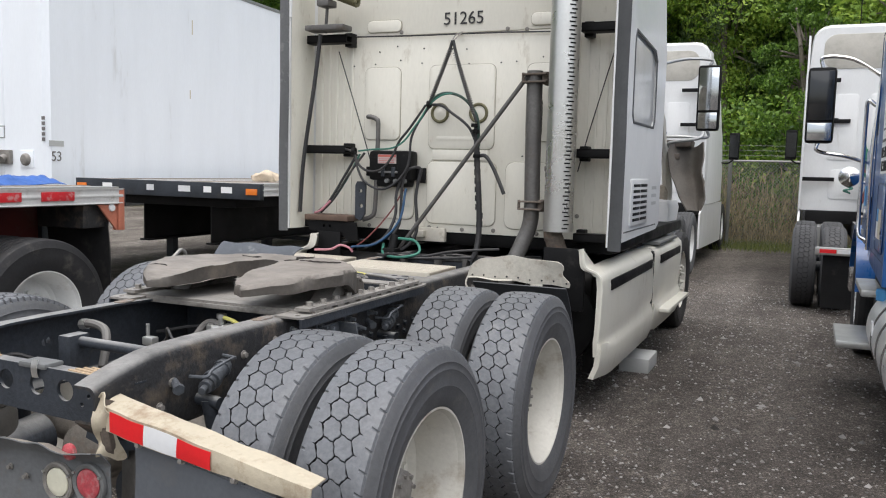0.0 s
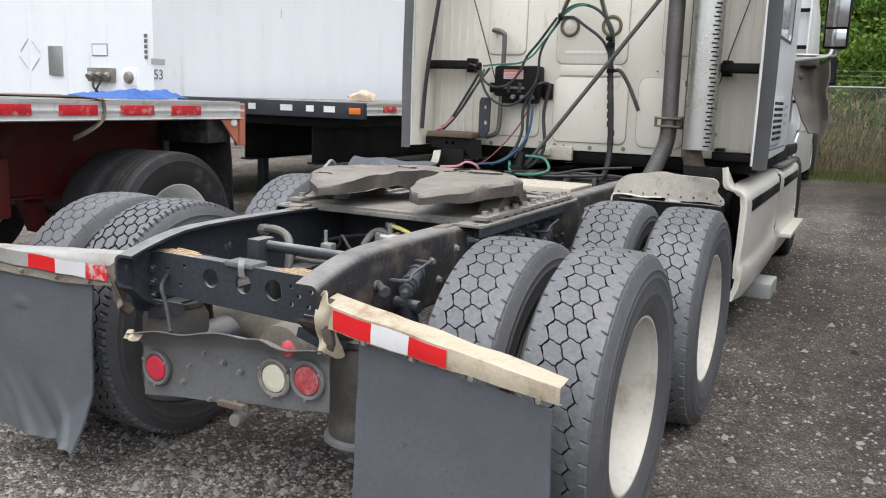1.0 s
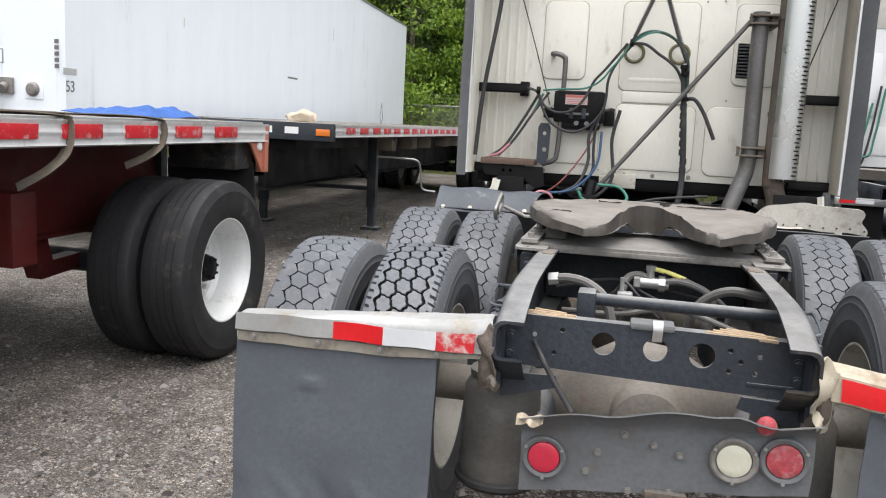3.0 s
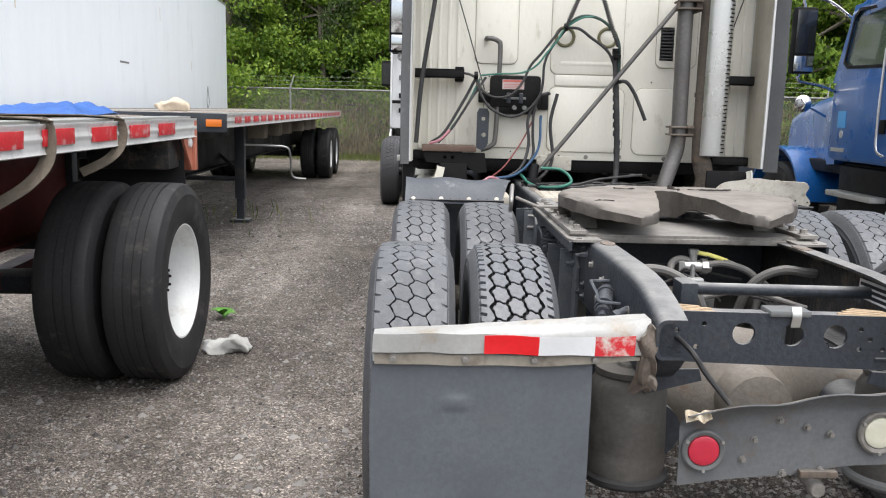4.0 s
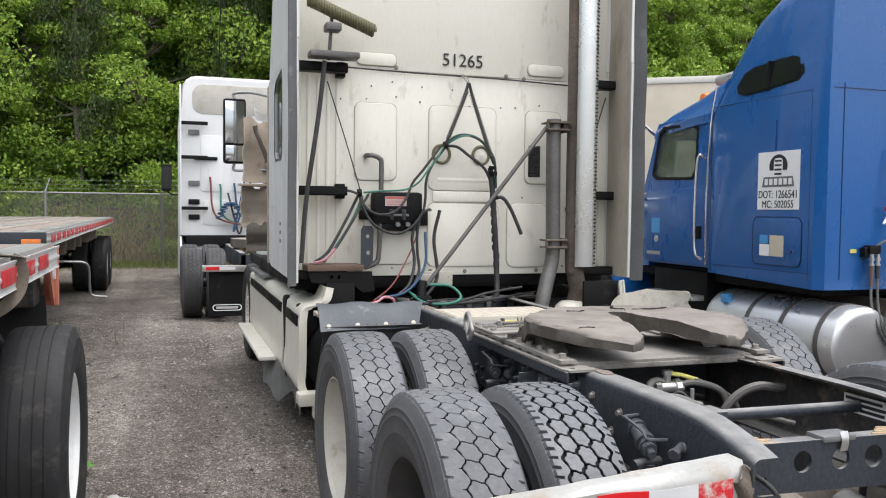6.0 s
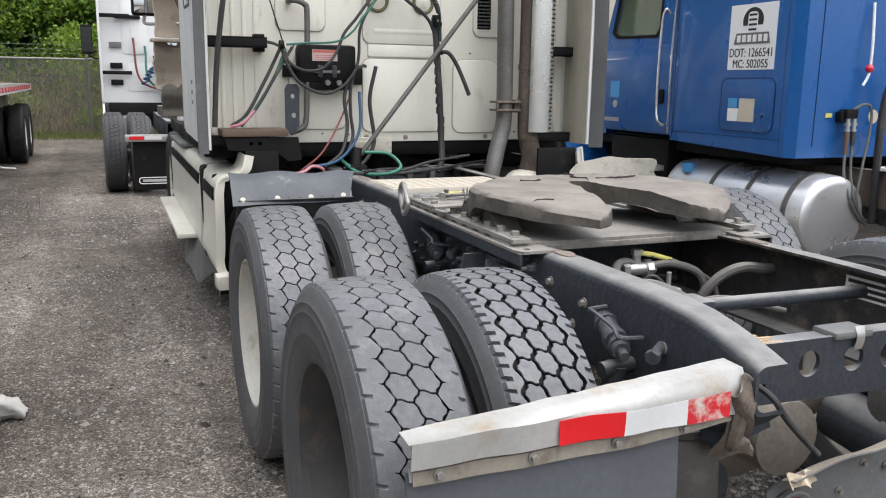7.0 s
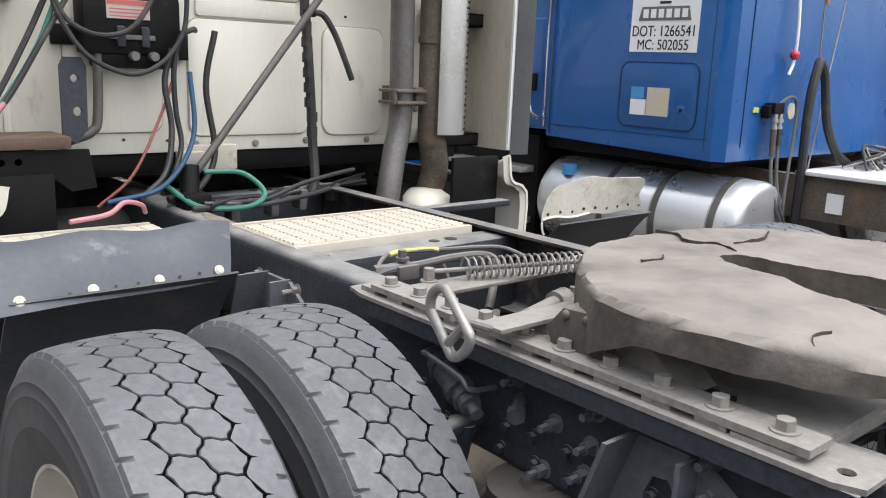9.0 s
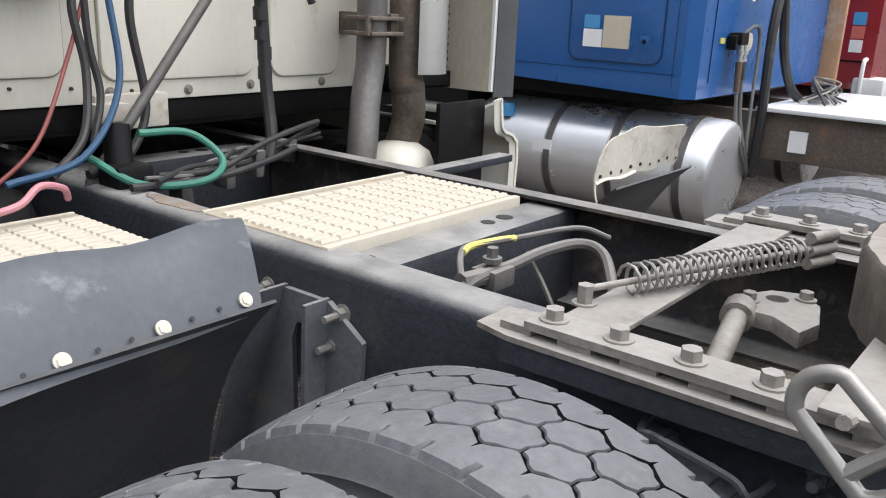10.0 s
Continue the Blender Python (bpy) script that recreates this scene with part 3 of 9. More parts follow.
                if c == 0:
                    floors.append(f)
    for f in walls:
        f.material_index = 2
    # Groove floors and block flanks take the darkened groove rubber.
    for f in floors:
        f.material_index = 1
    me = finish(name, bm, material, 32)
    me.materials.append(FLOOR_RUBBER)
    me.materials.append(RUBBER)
    return me


def rib_tyre_mesh(name, material, R=0.51, half=0.115):
    """A trailer tyre with straight grooves round it."""
    bm = bmesh.new()
    prof = [(-0.10, 0.288), (-0.12, 0.30), (-0.136, 0.345), (-0.142, 0.40), (-0.138, 0.445), (-0.1395, 0.451), (-0.135, 0.458), (-0.130, 0.478), (-half - 0.004, R - 0.012), (-half + 0.012, R - 0.003)]
    for g in (-0.062, -0.021, 0.021, 0.062):
        prof += [(g - 0.0035, R - 0.001), (g - 0.0025, R - 0.006), (g + 0.0025, R - 0.006), (g + 0.0035, R - 0.001)]
    left = prof[:10]
    prof += [(-h, r) for h, r in reversed(left)] + [(0.09, 0.284), (-0.09, 0.284), (-0.10, 0.288)]
    return finish(name, lathe(bm, prof, 72), material, 30)


def rim_mesh(name, material, deep):
    """A pressed disc wheel; deep: the disc lies far in, as on the outer wheel of a pair."""
    bm = bmesh.new()
    d = -0.085 if deep else 0.085
    prof = [(-0.115, 0.305), (-0.118, 0.292), (-0.10, 0.284), (-0.06, 0.268), (0.0, 0.255), (0.07, 0.272), (0.10, 0.284), (0.118, 0.292), (0.118, 0.304), (0.110, 0.306),
            (0.108, 0.292), (0.09, 0.277), (0.06, 0.263), (0.0, 0.247), (d * 0.6, 0.244)]
    lathe(bm, prof, 56)
    lathe(bm, [(d * 0.6, 0.2445), (d, 0.225), (d + 0.004, 0.20), (d + 0.01, 0.165), (d, 0.12), (d, 0.085)], 56)
    lathe(bm, [(d - 0.012, 0.085), (d - 0.012, 0.20), (d - 0.012, 0.243), (d * 0.55, 0.2435)], 56)
    for k in range(10):
        ang = 2 * math.pi * k / 10
        y, z = math.cos(ang) * 0.143, math.sin(ang) * 0.143
        bolt(bm, (d + 0.006, y, z), (1, 0, 0), 0.017, 0.03)
    return finish(name, bm, material, 35)


def hub_mesh(name, material):
    bm = bmesh.new()
    lathe(bm, [(-0.12, 0.02), (-0.12, 0.083), (-0.05, 0.083), (-0.02, 0.08), (0.0, 0.072), (0.015, 0.07), (0.02, 0.06), (0.03, 0.02), (0.03, 0.0005)], 28)
    for k in range(8):
        ang = 2 * math.pi * k / 8
        bolt(bm, (0.016, math.cos(ang) * 0.056, math.sin(ang) * 0.056), (1, 0, 0), 0.008, 0.012)
    return finish(name, bm, material, 35)


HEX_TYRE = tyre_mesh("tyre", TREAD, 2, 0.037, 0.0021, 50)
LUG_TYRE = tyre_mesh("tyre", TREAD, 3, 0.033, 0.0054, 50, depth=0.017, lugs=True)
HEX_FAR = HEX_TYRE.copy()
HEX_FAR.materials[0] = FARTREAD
RIB_TYRE = rib_tyre_mesh("tyre", OLDRUB)
RIM_DEEP, RIM_PROUD = rim_mesh("wheel", RIM, True), rim_mesh("wheel", RIM, False)
RIM_DARK = rim_mesh("wheel", RIMDARK, True)
RIM_WHITE, RIM_WHITE_IN = rim_mesh("wheel", RIMWHITE, True), rim_mesh("wheel", RIMWHITE, False)
HUB = hub_mesh("hub", DUSTY)
HUB_DARK = hub_mesh("hub", BLACK)


def wheel(parent, at, out, rim, tyre, hub=None, spin=0.0, label="", scale=1.0):
    """One wheel: rim with its tyre and hub. out: +1 or -1, the way that its face looks along x."""
    w = new("wheel", rim)
    w.parent = parent
    w.matrix_basis = Matrix.Translation(at) @ pose(0, 0, 0, 0, 0, 0 if out > 0 else 180) @ pose(0, 0, 0, spin) @ Matrix.Scale(scale, 4)
    tagged(w, label)
    part("tyre", tyre, None, w)
    if hub:
        part("hub", hub, None, w)
    return w


# ---- the cream tractor ----
DULLBLACK = surface("dull_black_plastic", (0.050, 0.054, 0.060), 0.42, spec=0.45, fine=0.2, coarse=0.35, dirt=(0.09, 0.087, 0.083), dirt_amount=0.25, dirt_scale=7, bump=0.15)
CLAMP = surface("grimy_strip", (0.30, 0.27, 0.22), 0.6, fine=0.12, coarse=0.3, dirt=(0.12, 0.09, 0.07), dirt_amount=0.35, dirt_scale=12, bump=0.15)
FLANGE = surface("pale_flange_rubber", (0.11, 0.113, 0.117), 0.55, fine=0.1, coarse=0.2, dirt=(0.30, 0.30, 0.29), dirt_amount=0.2, dirt_scale=8, bump=0.08)
VALVE = surface("grimy_valve_metal", (0.11, 0.12, 0.135), 0.5, 0.3, fine=0.2, coarse=0.35, dirt=(0.04, 0.038, 0.035), dirt_amount=0.3, dirt_scale=14, bump=0.2)
HOSE_D = surface("dusty_hose", (0.11, 0.105, 0.10), 0.6, fine=0.15, coarse=0.3, dirt=(0.20, 0.19, 0.175), dirt_amount=0.3, bump=0.1, dust=(0.30, 0.29, 0.27), dust_amount=0.5)
HANGER = surface("scuffed_white_metal", (0.499, 0.499, 0.482), 0.42, 0.3, fine=0.08, coarse=0.25, dirt=(0.36, 0.28, 0.19), dirt_amount=0.42, dirt_scale=7, bump=0.12)

def rail_profile(x, side):
    """One rail of the ladder frame: a pressed channel with rounded corners, whose tail bends down."""
    bm = bmesh.new()
    line = [(-0.045, 0.915, 0.80), (0.0, 0.93, 0.76), (0.06, 0.946, 0.72), (0.12, 0.96, 0.70), (0.20, 0.974, 0.70), (0.30, 0.981, 0.70), (0.45, 0.983, 0.70), (0.80, 0.981, 0.70), (1.02, 0.975, 0.70), (7.6, 0.975, 0.70)]
    rings = []
    for y, top, low in line:
        sec = [(0.085, top)] + [(0.03 * (1 - math.sin(a)), top - 0.03 * (1 - math.cos(a))) for a in [radians(18 * k) for k in range(6)]]
        sec += [(0.02 * (1 - math.cos(a)), low + 0.02 * (1 - math.sin(a))) for a in [radians(30 * k) for k in range(4)]] + [(0.085, low)]
        back = [(d + (0.009 if 0 < i < len(sec) - 1 and d < 0.05 else 0.0), z - 0.009 if z > (top + low) / 2 else z + 0.009) for i, (d, z) in enumerate(sec)]
        rings.append([bm.verts.new((side * (x - d), y, z)) for d, z in sec + back[::-1]])
    for p, q in zip(rings, rings[1:]):
        for k in range(len(p)):
            bm.faces.new((p[k], p[(k + 1) % len(p)], q[(k + 1) % len(p)], q[k]))
    bm.faces.new(rings[0])
    bm.faces.new(rings[-1])
    return bm


def build_truck():
    t = thing("tractor", "cream white bobtail highway tractor, stripped and damaged, without doors", "truck")
    # chassis
    for side in (-1, 1):
        rail = part("frame_rail", rail_profile(0.432, side), FRAME if side < 0 else FRAME_OLD, t, "dusty black steel frame rail" if side < 0 else "rusty flaking steel frame rail")
        rng = random.Random(5 + side)
        bolts(rail, FRAME, [((side * 0.432, 1.02 + k * 0.09 + rng.uniform(-0.012, 0.012), z + rng.uniform(-0.006, 0.006)), (side, 0, 0), 0.011, 0.012) for k in range(13) for z in (0.94, 0.79, 0.74)])
        bolts(rail, DUSTY, [((side * 0.432, y, z), (side, 0, 0), 0.011, 0.012) for y, z in ((0.22, 0.79), (0.28, 0.86), (0.66, 0.88), (0.72, 0.80), (0.86, 0.90))])
        studs = [(0.977, 0.917), (1.178, 0.904), (1.173, 0.846), (1.416, 0.901), (1.424, 0.831), (1.434, 0.769), (1.514, 0.842), (1.319, 0.931), (1.537, 0.736), (1.62, 0.90), (1.75, 0.93)]
        bolts(rail, HANGPLATE, [((side * 0.432, y, z), (side, 0, 0), 0.013, 0.022) for y, z in studs], "stud", length=0.025)
        bolts(rail, SPRING, [((side * 0.432, y, z), (side, 0, 0), 0.013, 0.016) for y, z in ((2.70, 0.883), (2.484, 0.881), (2.502, 0.813), (2.76, 0.724), (2.95, 0.86))], "stud", length=0.035)
    lab = part("frame_notice", box((0.4195, 0.30, 0.872), (0.4225, 0.505, 0.938)), PAPER, t, "white warning notice inside the frame rail")
    for k, (w0, w1) in enumerate(((0.32, 0.49), (0.315, 0.485), (0.33, 0.495))):
        part("notice_bar", box((0.4180, w0, 0.880 + 0.019 * k), (0.4200, w1, 0.891 + 0.019 * k)), INK, lab)
    # end crossmember with its lightening holes
    bm = bmesh.new()
    plate(bm, [(-0.425, 0.90), (-0.36, 0.908), (0.36, 0.90), (0.425, 0.895), (0.425, 0.74), (0.36, 0.735), (-0.36, 0.755), (-0.425, 0.755)], "xz", 0.10, 0.112,
          [disc(-0.130, 0.842, 0.034), disc(0.016, 0.840, 0.034), disc(0.145, 0.837, 0.036)] + [disc(x, z, 0.008, 8) for x, z in
           ((-0.27, 0.80), (-0.25, 0.87), (0.22, 0.86), (0.25, 0.83), (0.22, 0.80), (0.30, 0.85), (-0.33, 0.85), (0.29, 0.80))])
    bx(bm, (-0.425, 0.112, 0.893), (0.425, 0.165, 0.90), 0.002, pose(0, 0, 0, 0, 0.5))
    bx(bm, (0.27, 0.096, 0.765), (0.40, 0.104, 0.775), 0.003)
    bx(bm, (-0.425, 0.112, 0.745), (0.425, 0.165, 0.753), 0.002, pose(0, 0, 0, 0, 0.8))
    cm = part("end_crossmember", bm, FRAME, t, "black crossmember with three round holes")
    bm = box((-0.06, 0.09, 0.895), (0.065, 0.17, 0.915), 0.008)
    part("step_pad", bm, GREY, cm)
    bm = bmesh.new()
    sheet(bm, lambda u, v: Vector((0.004 + 0.028 * u, 0.094 - 0.008 * math.sin(v * 3), 0.927 - 0.062 * v)), 3, 8, 0.002)
    part("tape_strip", wobble(bm, 0.003, 30), ALU, cm, "crumpled silver tape strip")
    for side in (-1, 1):
        bm = bmesh.new()
        plate(bm, [(0.02, 0.90), (0.02, 0.70), (0.19, 0.66), (0.24, 0.70), (0.20, 0.90)], "yz", side * 0.425, side * 0.413)
        plate(bm, [(side * 0.42, 0.73), (side * 0.26, 0.735), (side * 0.25, 0.70), (side * 0.42, 0.655)], "xz", 0.085, 0.097)
        for z in (0.74, 0.79, 0.84):
            bolt(bm, (side * 0.40, 0.10, z), (0, -1, 0), 0.011, 0.012)
        part("gusset", bm, FRAME, t)
    # inner crossmembers and pipes
    for y, z0, z1, w in ((1.32, 0.72, 0.95, 0.10), (2.465, 0.70, 0.955, 0.135), (3.7, 0.72, 0.95, 0.12)):
        bm = box((-0.42, y, z0), (0.42, y + w, z1), 0.022)
        cross = part("crossmember", bm, FRAME, t)
        for x, r in ((0.10, 0.018), (0.17, 0.022), (-0.31, 0.012)):
            part("round_hole", rod(bmesh.new(), (x, y + w / 2, z1 - 0.002), (x, y + w / 2, z1 + 0.0015), r, 16), INK, cross)
    # axles, differentials, springs
    for y in (0.59, 1.91):
        bm = bmesh.new()
        lathe(bm, [(-0.98, 0.001), (-0.98, 0.065), (-0.45, 0.065), (-0.30, 0.09), (-0.20, 0.15), (-0.10, 0.205), (0.02, 0.215), (0.12, 0.20), (0.22, 0.14), (0.32, 0.085), (0.45, 0.065), (0.98, 0.065), (0.98, 0.001)], 28, (0, y, 0.52))
        lathe(bm, [(-0.34, 0.001), (-0.34, 0.05), (-0.32, 0.11), (-0.18, 0.12), (-0.12, 0.17), (0.0, 0.18)], 24, (0.02, y + 0.02, 0.54), "Y")
        ax = part("axle", bm, AXLE, t, "dusty beige axle housing with rust and round differential")
        for side in (-1, 1):
            bm = bmesh.new()
            lathe(bm, [(0.345, 0.001), (0.345, 0.10), (0.355, 0.122), (0.42, 0.128), (0.435, 0.123), (0.45, 0.126), (0.56, 0.122), (0.64, 0.12), (0.675, 0.10), (0.68, 0.105), (0.698, 0.105), (0.70, 0.095), (0.70, 0.04), (0.71, 0.035), (0.71, 0.001)], 32, (side * 0.43, y - 0.36, 0.0), "Z")
            spring = part("air_spring", bm, AIRBAG, t, "dusty rubber air spring with a pale rim")
            bm = lathe(bmesh.new(), [(0.328, 0.001), (0.328, 0.112), (0.334, 0.130), (0.346, 0.140), (0.358, 0.138), (0.366, 0.124)], 32, (side * 0.43, y - 0.36, 0.0), "Z")
            part("bead_ring", bm, GREY if side > 0 else FLAPBLACK, spring)
            bm = bmesh.new()
            c0, c1 = Vector((side * 0.445, y - 0.055, 0.868)), Vector((side * 0.50, y - 0.245, 0.822))
            at = lambda f: c0.lerp(c1, f)
            for f0, f1, r in ((0.0, 0.5, 0.028), (0.12, 0.18, 0.034), (0.5, 0.62, 0.034), (0.62, 0.86, 0.024), (0.70, 0.76, 0.03), (0.86, 1.0, 0.013)):
                rod(bm, at(f0), at(f1), r, 14)
            part("air_valve", bm, VALVE, t, "dark grey valve cylinder on the frame rail")
            bm = sweep(bmesh.new(), [(side * 0.44, y - 0.06, 0.905), (side * 0.50, y - 0.07, 0.905), (side * 0.51, y - 0.10, 0.908), (side * 0.51, y - 0.20, 0.89), (side * 0.505, y - 0.225, 0.87), (side * 0.44, y - 0.235, 0.865)], 0.006, 6)
            part("valve_guard", bm, VALVE, t)
            bm = rod(bmesh.new(), (side * 0.43, y - 0.30, 0.862), (side * 0.475, y - 0.33, 0.85), 0.014, 10)
            rod(bm, (side * 0.47, y - 0.327, 0.851), (side * 0.485, y - 0.337, 0.847), 0.02, 6)
            part("hose_fitting", bm, VALVE, t)
            bm = bmesh.new()
            rod(bm, (side * 0.52, y - 0.10, 0.40), (side * 0.495, y - 0.16, 0.66), 0.04, 16)
            rod(bm, (side * 0.495, y - 0.16, 0.64), (side * 0.48, y - 0.18, 0.78), 0.03, 16)
            rod(bm, (side * 0.43, y - 0.18, 0.775), (side * 0.53, y - 0.185, 0.77), 0.022, 14)
            part("shock_absorber", bm, FRAME, t)
            bm = bmesh.new()
            hole = [(y + 0.64, 0.60), (y + 0.70, 0.60), (y + 0.705, 0.80), (y + 0.69, 0.835), (y + 0.66, 0.84), (y + 0.64, 0.81)]
            plate(bm, [(y + 0.73, 0.90), (y + 0.60, 0.90), (y + 0.51, 0.84), (y + 0.53, 0.50), (y + 0.87, 0.50)], "yz", side * 0.434, side * 0.446, [hole])
            plate(bm, [(y + 0.735, 0.905), (y + 0.875, 0.50), (y + 0.865, 0.50), (y + 0.725, 0.905)], "yz", side * 0.436, side * 0.535)
            plate(bm, [(y + 0.605, 0.905), (y + 0.615, 0.905), (y + 0.625, 0.50), (y + 0.615, 0.50)], "yz", side * 0.436, side * 0.50)
            part("spring_hanger", bm, HANGPLATE, t, "grey blue spring hanger bracket")
            bm = bmesh.new()
            rod(bm, (side * 0.36, y - 0.16, 0.52), (side * 0.36, y - 0.36, 0.50), 0.085, 20)
            rod(bm, (side * 0.36, y - 0.36, 0.50), (side * 0.36, y - 0.40, 0.50), 0.092, 20)
            part("brake_chamber", bm, FRAME, t)
    bm = bmesh.new()
    rod(bm, (0.02, 0.95, 0.54), (0.02, 1.56, 0.54), 0.05, 20)
    rod(bm, (0.02, 2.2, 0.55), (0.02, 5.2, 0.60), 0.055, 20)
    part("drive_shaft", bm, FRAME, t)
    # lines and rods between the rails
    bm = bmesh.new()
    rod(bm, (-0.185, 0.46, 0.90), (0.42, 0.44, 0.90), 0.021, 16)
    bx(bm, (-0.23, 0.40, 0.80), (-0.17, 0.50, 0.93), 0.01)
    part("torque_rod", bm, FRAME, t, "dusty black steel rod across the frame")
    runs = [(HOSE_D, 0.017, [(-0.34, 0.62, 0.925), (-0.27, 0.61, 0.935), (-0.20, 0.60, 0.92), (-0.14, 0.55, 0.88), (-0.11, 0.50, 0.80)]), (HOSE_D, 0.016, [(-0.09, 1.0, 0.83), (-0.07, 1.04, 0.88), (-0.03, 1.05, 0.895), (0.02, 1.05, 0.88)]),
            (HOSE_D, 0.018, [(0.16, 0.90, 0.72), (0.18, 0.87, 0.81), (0.23, 0.85, 0.87), (0.30, 0.83, 0.90), (0.38, 0.82, 0.893), (0.42, 0.82, 0.89)]), (HOSE_D, 0.0085, [(0.03, 1.045, 0.925), (0.12, 1.03, 0.905), (0.22, 1.0, 0.865), (0.30, 0.97, 0.81), (0.31, 0.95, 0.74)]),
            (HOSE_D, 0.014, [(0.04, 1.04, 0.87), (0.14, 1.02, 0.885), (0.24, 0.98, 0.85), (0.26, 0.96, 0.76), (0.24, 0.95, 0.68)]), (HOSE_K, 0.006, [(-0.2, 0.9, 0.80), (-0.12, 0.86, 0.85), (-0.08, 0.82, 0.90), (-0.03, 0.80, 0.86), (0.05, 0.8, 0.78)]),
            (HOSE_K, 0.006, [(-0.1, 1.1, 0.86), (0.1, 0.95, 0.80), (0.3, 0.9, 0.76)]), (HOSE_K, 0.008, [(-0.33, 0.098, 0.83), (-0.30, 0.04, 0.80), (-0.26, 0.02, 0.74), (-0.20, -0.02, 0.665)]),
            (HOSE_K, 0.008, [(-0.35, 1.05, 0.82), (-0.1, 1.1, 0.86), (0.25, 1.12, 0.80)]), (HOSE_D, 0.010, [(0.3, 0.62, 0.80), (0.1, 0.70, 0.84), (-0.1, 0.72, 0.80), (-0.3, 0.8, 0.78)]), (HOSE_K, 0.007, [(-0.40, 0.20, 0.80), (-0.36, 0.30, 0.86), (-0.30, 0.40, 0.82), (-0.30, 0.6, 0.76)])]
    for mat, r, ln in runs:
        part("air_line", sweep(bmesh.new(), ln, r, 9), mat, t)
    part("air_line", sweep(bmesh.new(), [(0.035, 1.0425, 0.9245), (0.085, 1.0365, 0.9155), (0.15, 1.024, 0.896)], 0.0092, 9), YELLOW, t, "yellow sleeved air line")
    bm = bmesh.new()
    rod(bm, (-0.04, 1.05, 0.868), (0.09, 1.045, 0.868), 0.024, 14)
    rod(bm, (-0.045, 1.05, 0.868), (-0.02, 1.05, 0.868), 0.032, 6)
    rod(bm, (0.05, 1.045, 0.868), (0.075, 1.045, 0.868), 0.033, 8)
    rod(bm, (0.018, 1.048, 0.87), (0.018, 1.048, 0.93), 0.016, 10)
    rod(bm, (0.018, 1.048, 0.918), (0.018, 1.048, 0.938), 0.022, 6)
    part("brake_valve", bm, ALU, t, "bare metal brake valve")
    bm = bmesh.new()
    rod(bm, (-0.09, 0.72, 0.82), (-0.09, 0.72, 0.935), 0.008, 10)
    bx(bm, (-0.105, 0.70, 0.85), (-0.05, 0.74, 0.885), 0.008)
    part("hose_fitting", bm, ALU, t)
    part("hose_fitting", rod(bmesh.new(), (-0.345, 0.62, 0.925), (-0.31, 0.62, 0.93), 0.022, 8), ALU, t)
    for x0, x1, y0, dz in ((-0.40, -0.215, 0.135, 0.0), (0.15, 0.345, 0.128, -0.004)):
        bm = bmesh.new()
        for k in range(4):
            bx(bm, (x0 + 0.02 * k, y0 + 0.012 * k - 0.02, 0.903 + dz), (x1 - 0.03 * (k % 2), y0 + 0.012 * k - 0.008, 0.912 + dz + 0.003 * k), 0.002, Matrix.Translation((x0, y0, 0.9)) @ pose(0, 0, 0, 0, 1.5 + k, 2.0 * k - 3) @ Matrix.Translation((-x0, -y0, -0.9)))
        part("wood_splinter", wobble(bm, 0.003, 20), SPLINTER, cm, "splintered piece of raw timber")
    # tail: hangers, flaps, lamp panel
    for side, z_in, z_out, y_in, y_out, mat in ((-1, 0.875, 0.838, -0.02, -0.03, HANGER), (1, 0.872, 0.775, -0.03, -0.09, TANPAINT)):
        bm = bmesh.new()
        x0, x1 = 0.44, 1.215

        def arm(u, v, side=side, z_in=z_in, z_out=z_out, y_in=y_in, y_out=y_out):
            x = x0 + (x1 - x0) * u
            y, z = y_in + (y_out - y_in) * u, z_in + (z_out - z_in) * u
            if side < 0:
                # a folded box: top face, deep front face that tapers outwards, clamp strip below
                top = 0.905 - 0.056 * u - z
                prof = ((0.070, top + 0.004), (0.012, top), (-0.004, 0.868 - 0.010 * u - z), (-0.004, 0.806 - z), (0.010, 0.800 - z), (0.008, 0.800 - 0.024 * min(1, u * 3) - z))
            else:
                mid, half = 0.824 - 0.078 * u - z, 0.031 - 0.012 * u
                prof = ((0.075, mid + half + 0.026 - 0.018 * u), (0.040, mid + half + 0.020 - 0.013 * u), (0.0, mid + half + 0.004), (-0.004, mid), (-0.002, mid - half - 0.006), (0.022, mid - half - 0.014))
            k = min(int(v * 5), 4)
            w = v * 5 - k
            py, pz = (prof[k][0] * (1 - w) + prof[k + 1][0] * w, prof[k][1] * (1 - w) + prof[k + 1][1] * w)
            return Vector((side * x, y + py, z + pz))
        sheet(bm, arm, 22, 10, 0.004)
        hang = part("flap_hanger", wobble(bm, 0.006, 9, side), mat, t, "bent mudflap hanger with red and white reflective tape" if side < 0 else "bent cream mudflap hanger with red and white tape", 50)
        for u0, u1, m2 in ((0.052, 0.238, TAPE_R), (0.238, 0.405, TAPE_W), (0.405, 0.57, TAPE_R)) if side > 0 else ((0.06, 0.205, TAPE_R), (0.205, 0.41, TAPE_W), (0.41, 0.60, TAPE_R)):
            bm = bmesh.new()
            sheet(bm, lambda u, v, u0=u0, u1=u1: arm(u0 + (u1 - u0) * u, 0.415 + 0.185 * v if side < 0 else 0.43 + 0.34 * v) + Vector((0, -0.006, 0)), 6, 3, 0.001)
            part("reflective_tape", wobble(bm, 0.006, 9, side), TAPE_PEEL if side < 0 and u0 < 0.1 else m2, hang)
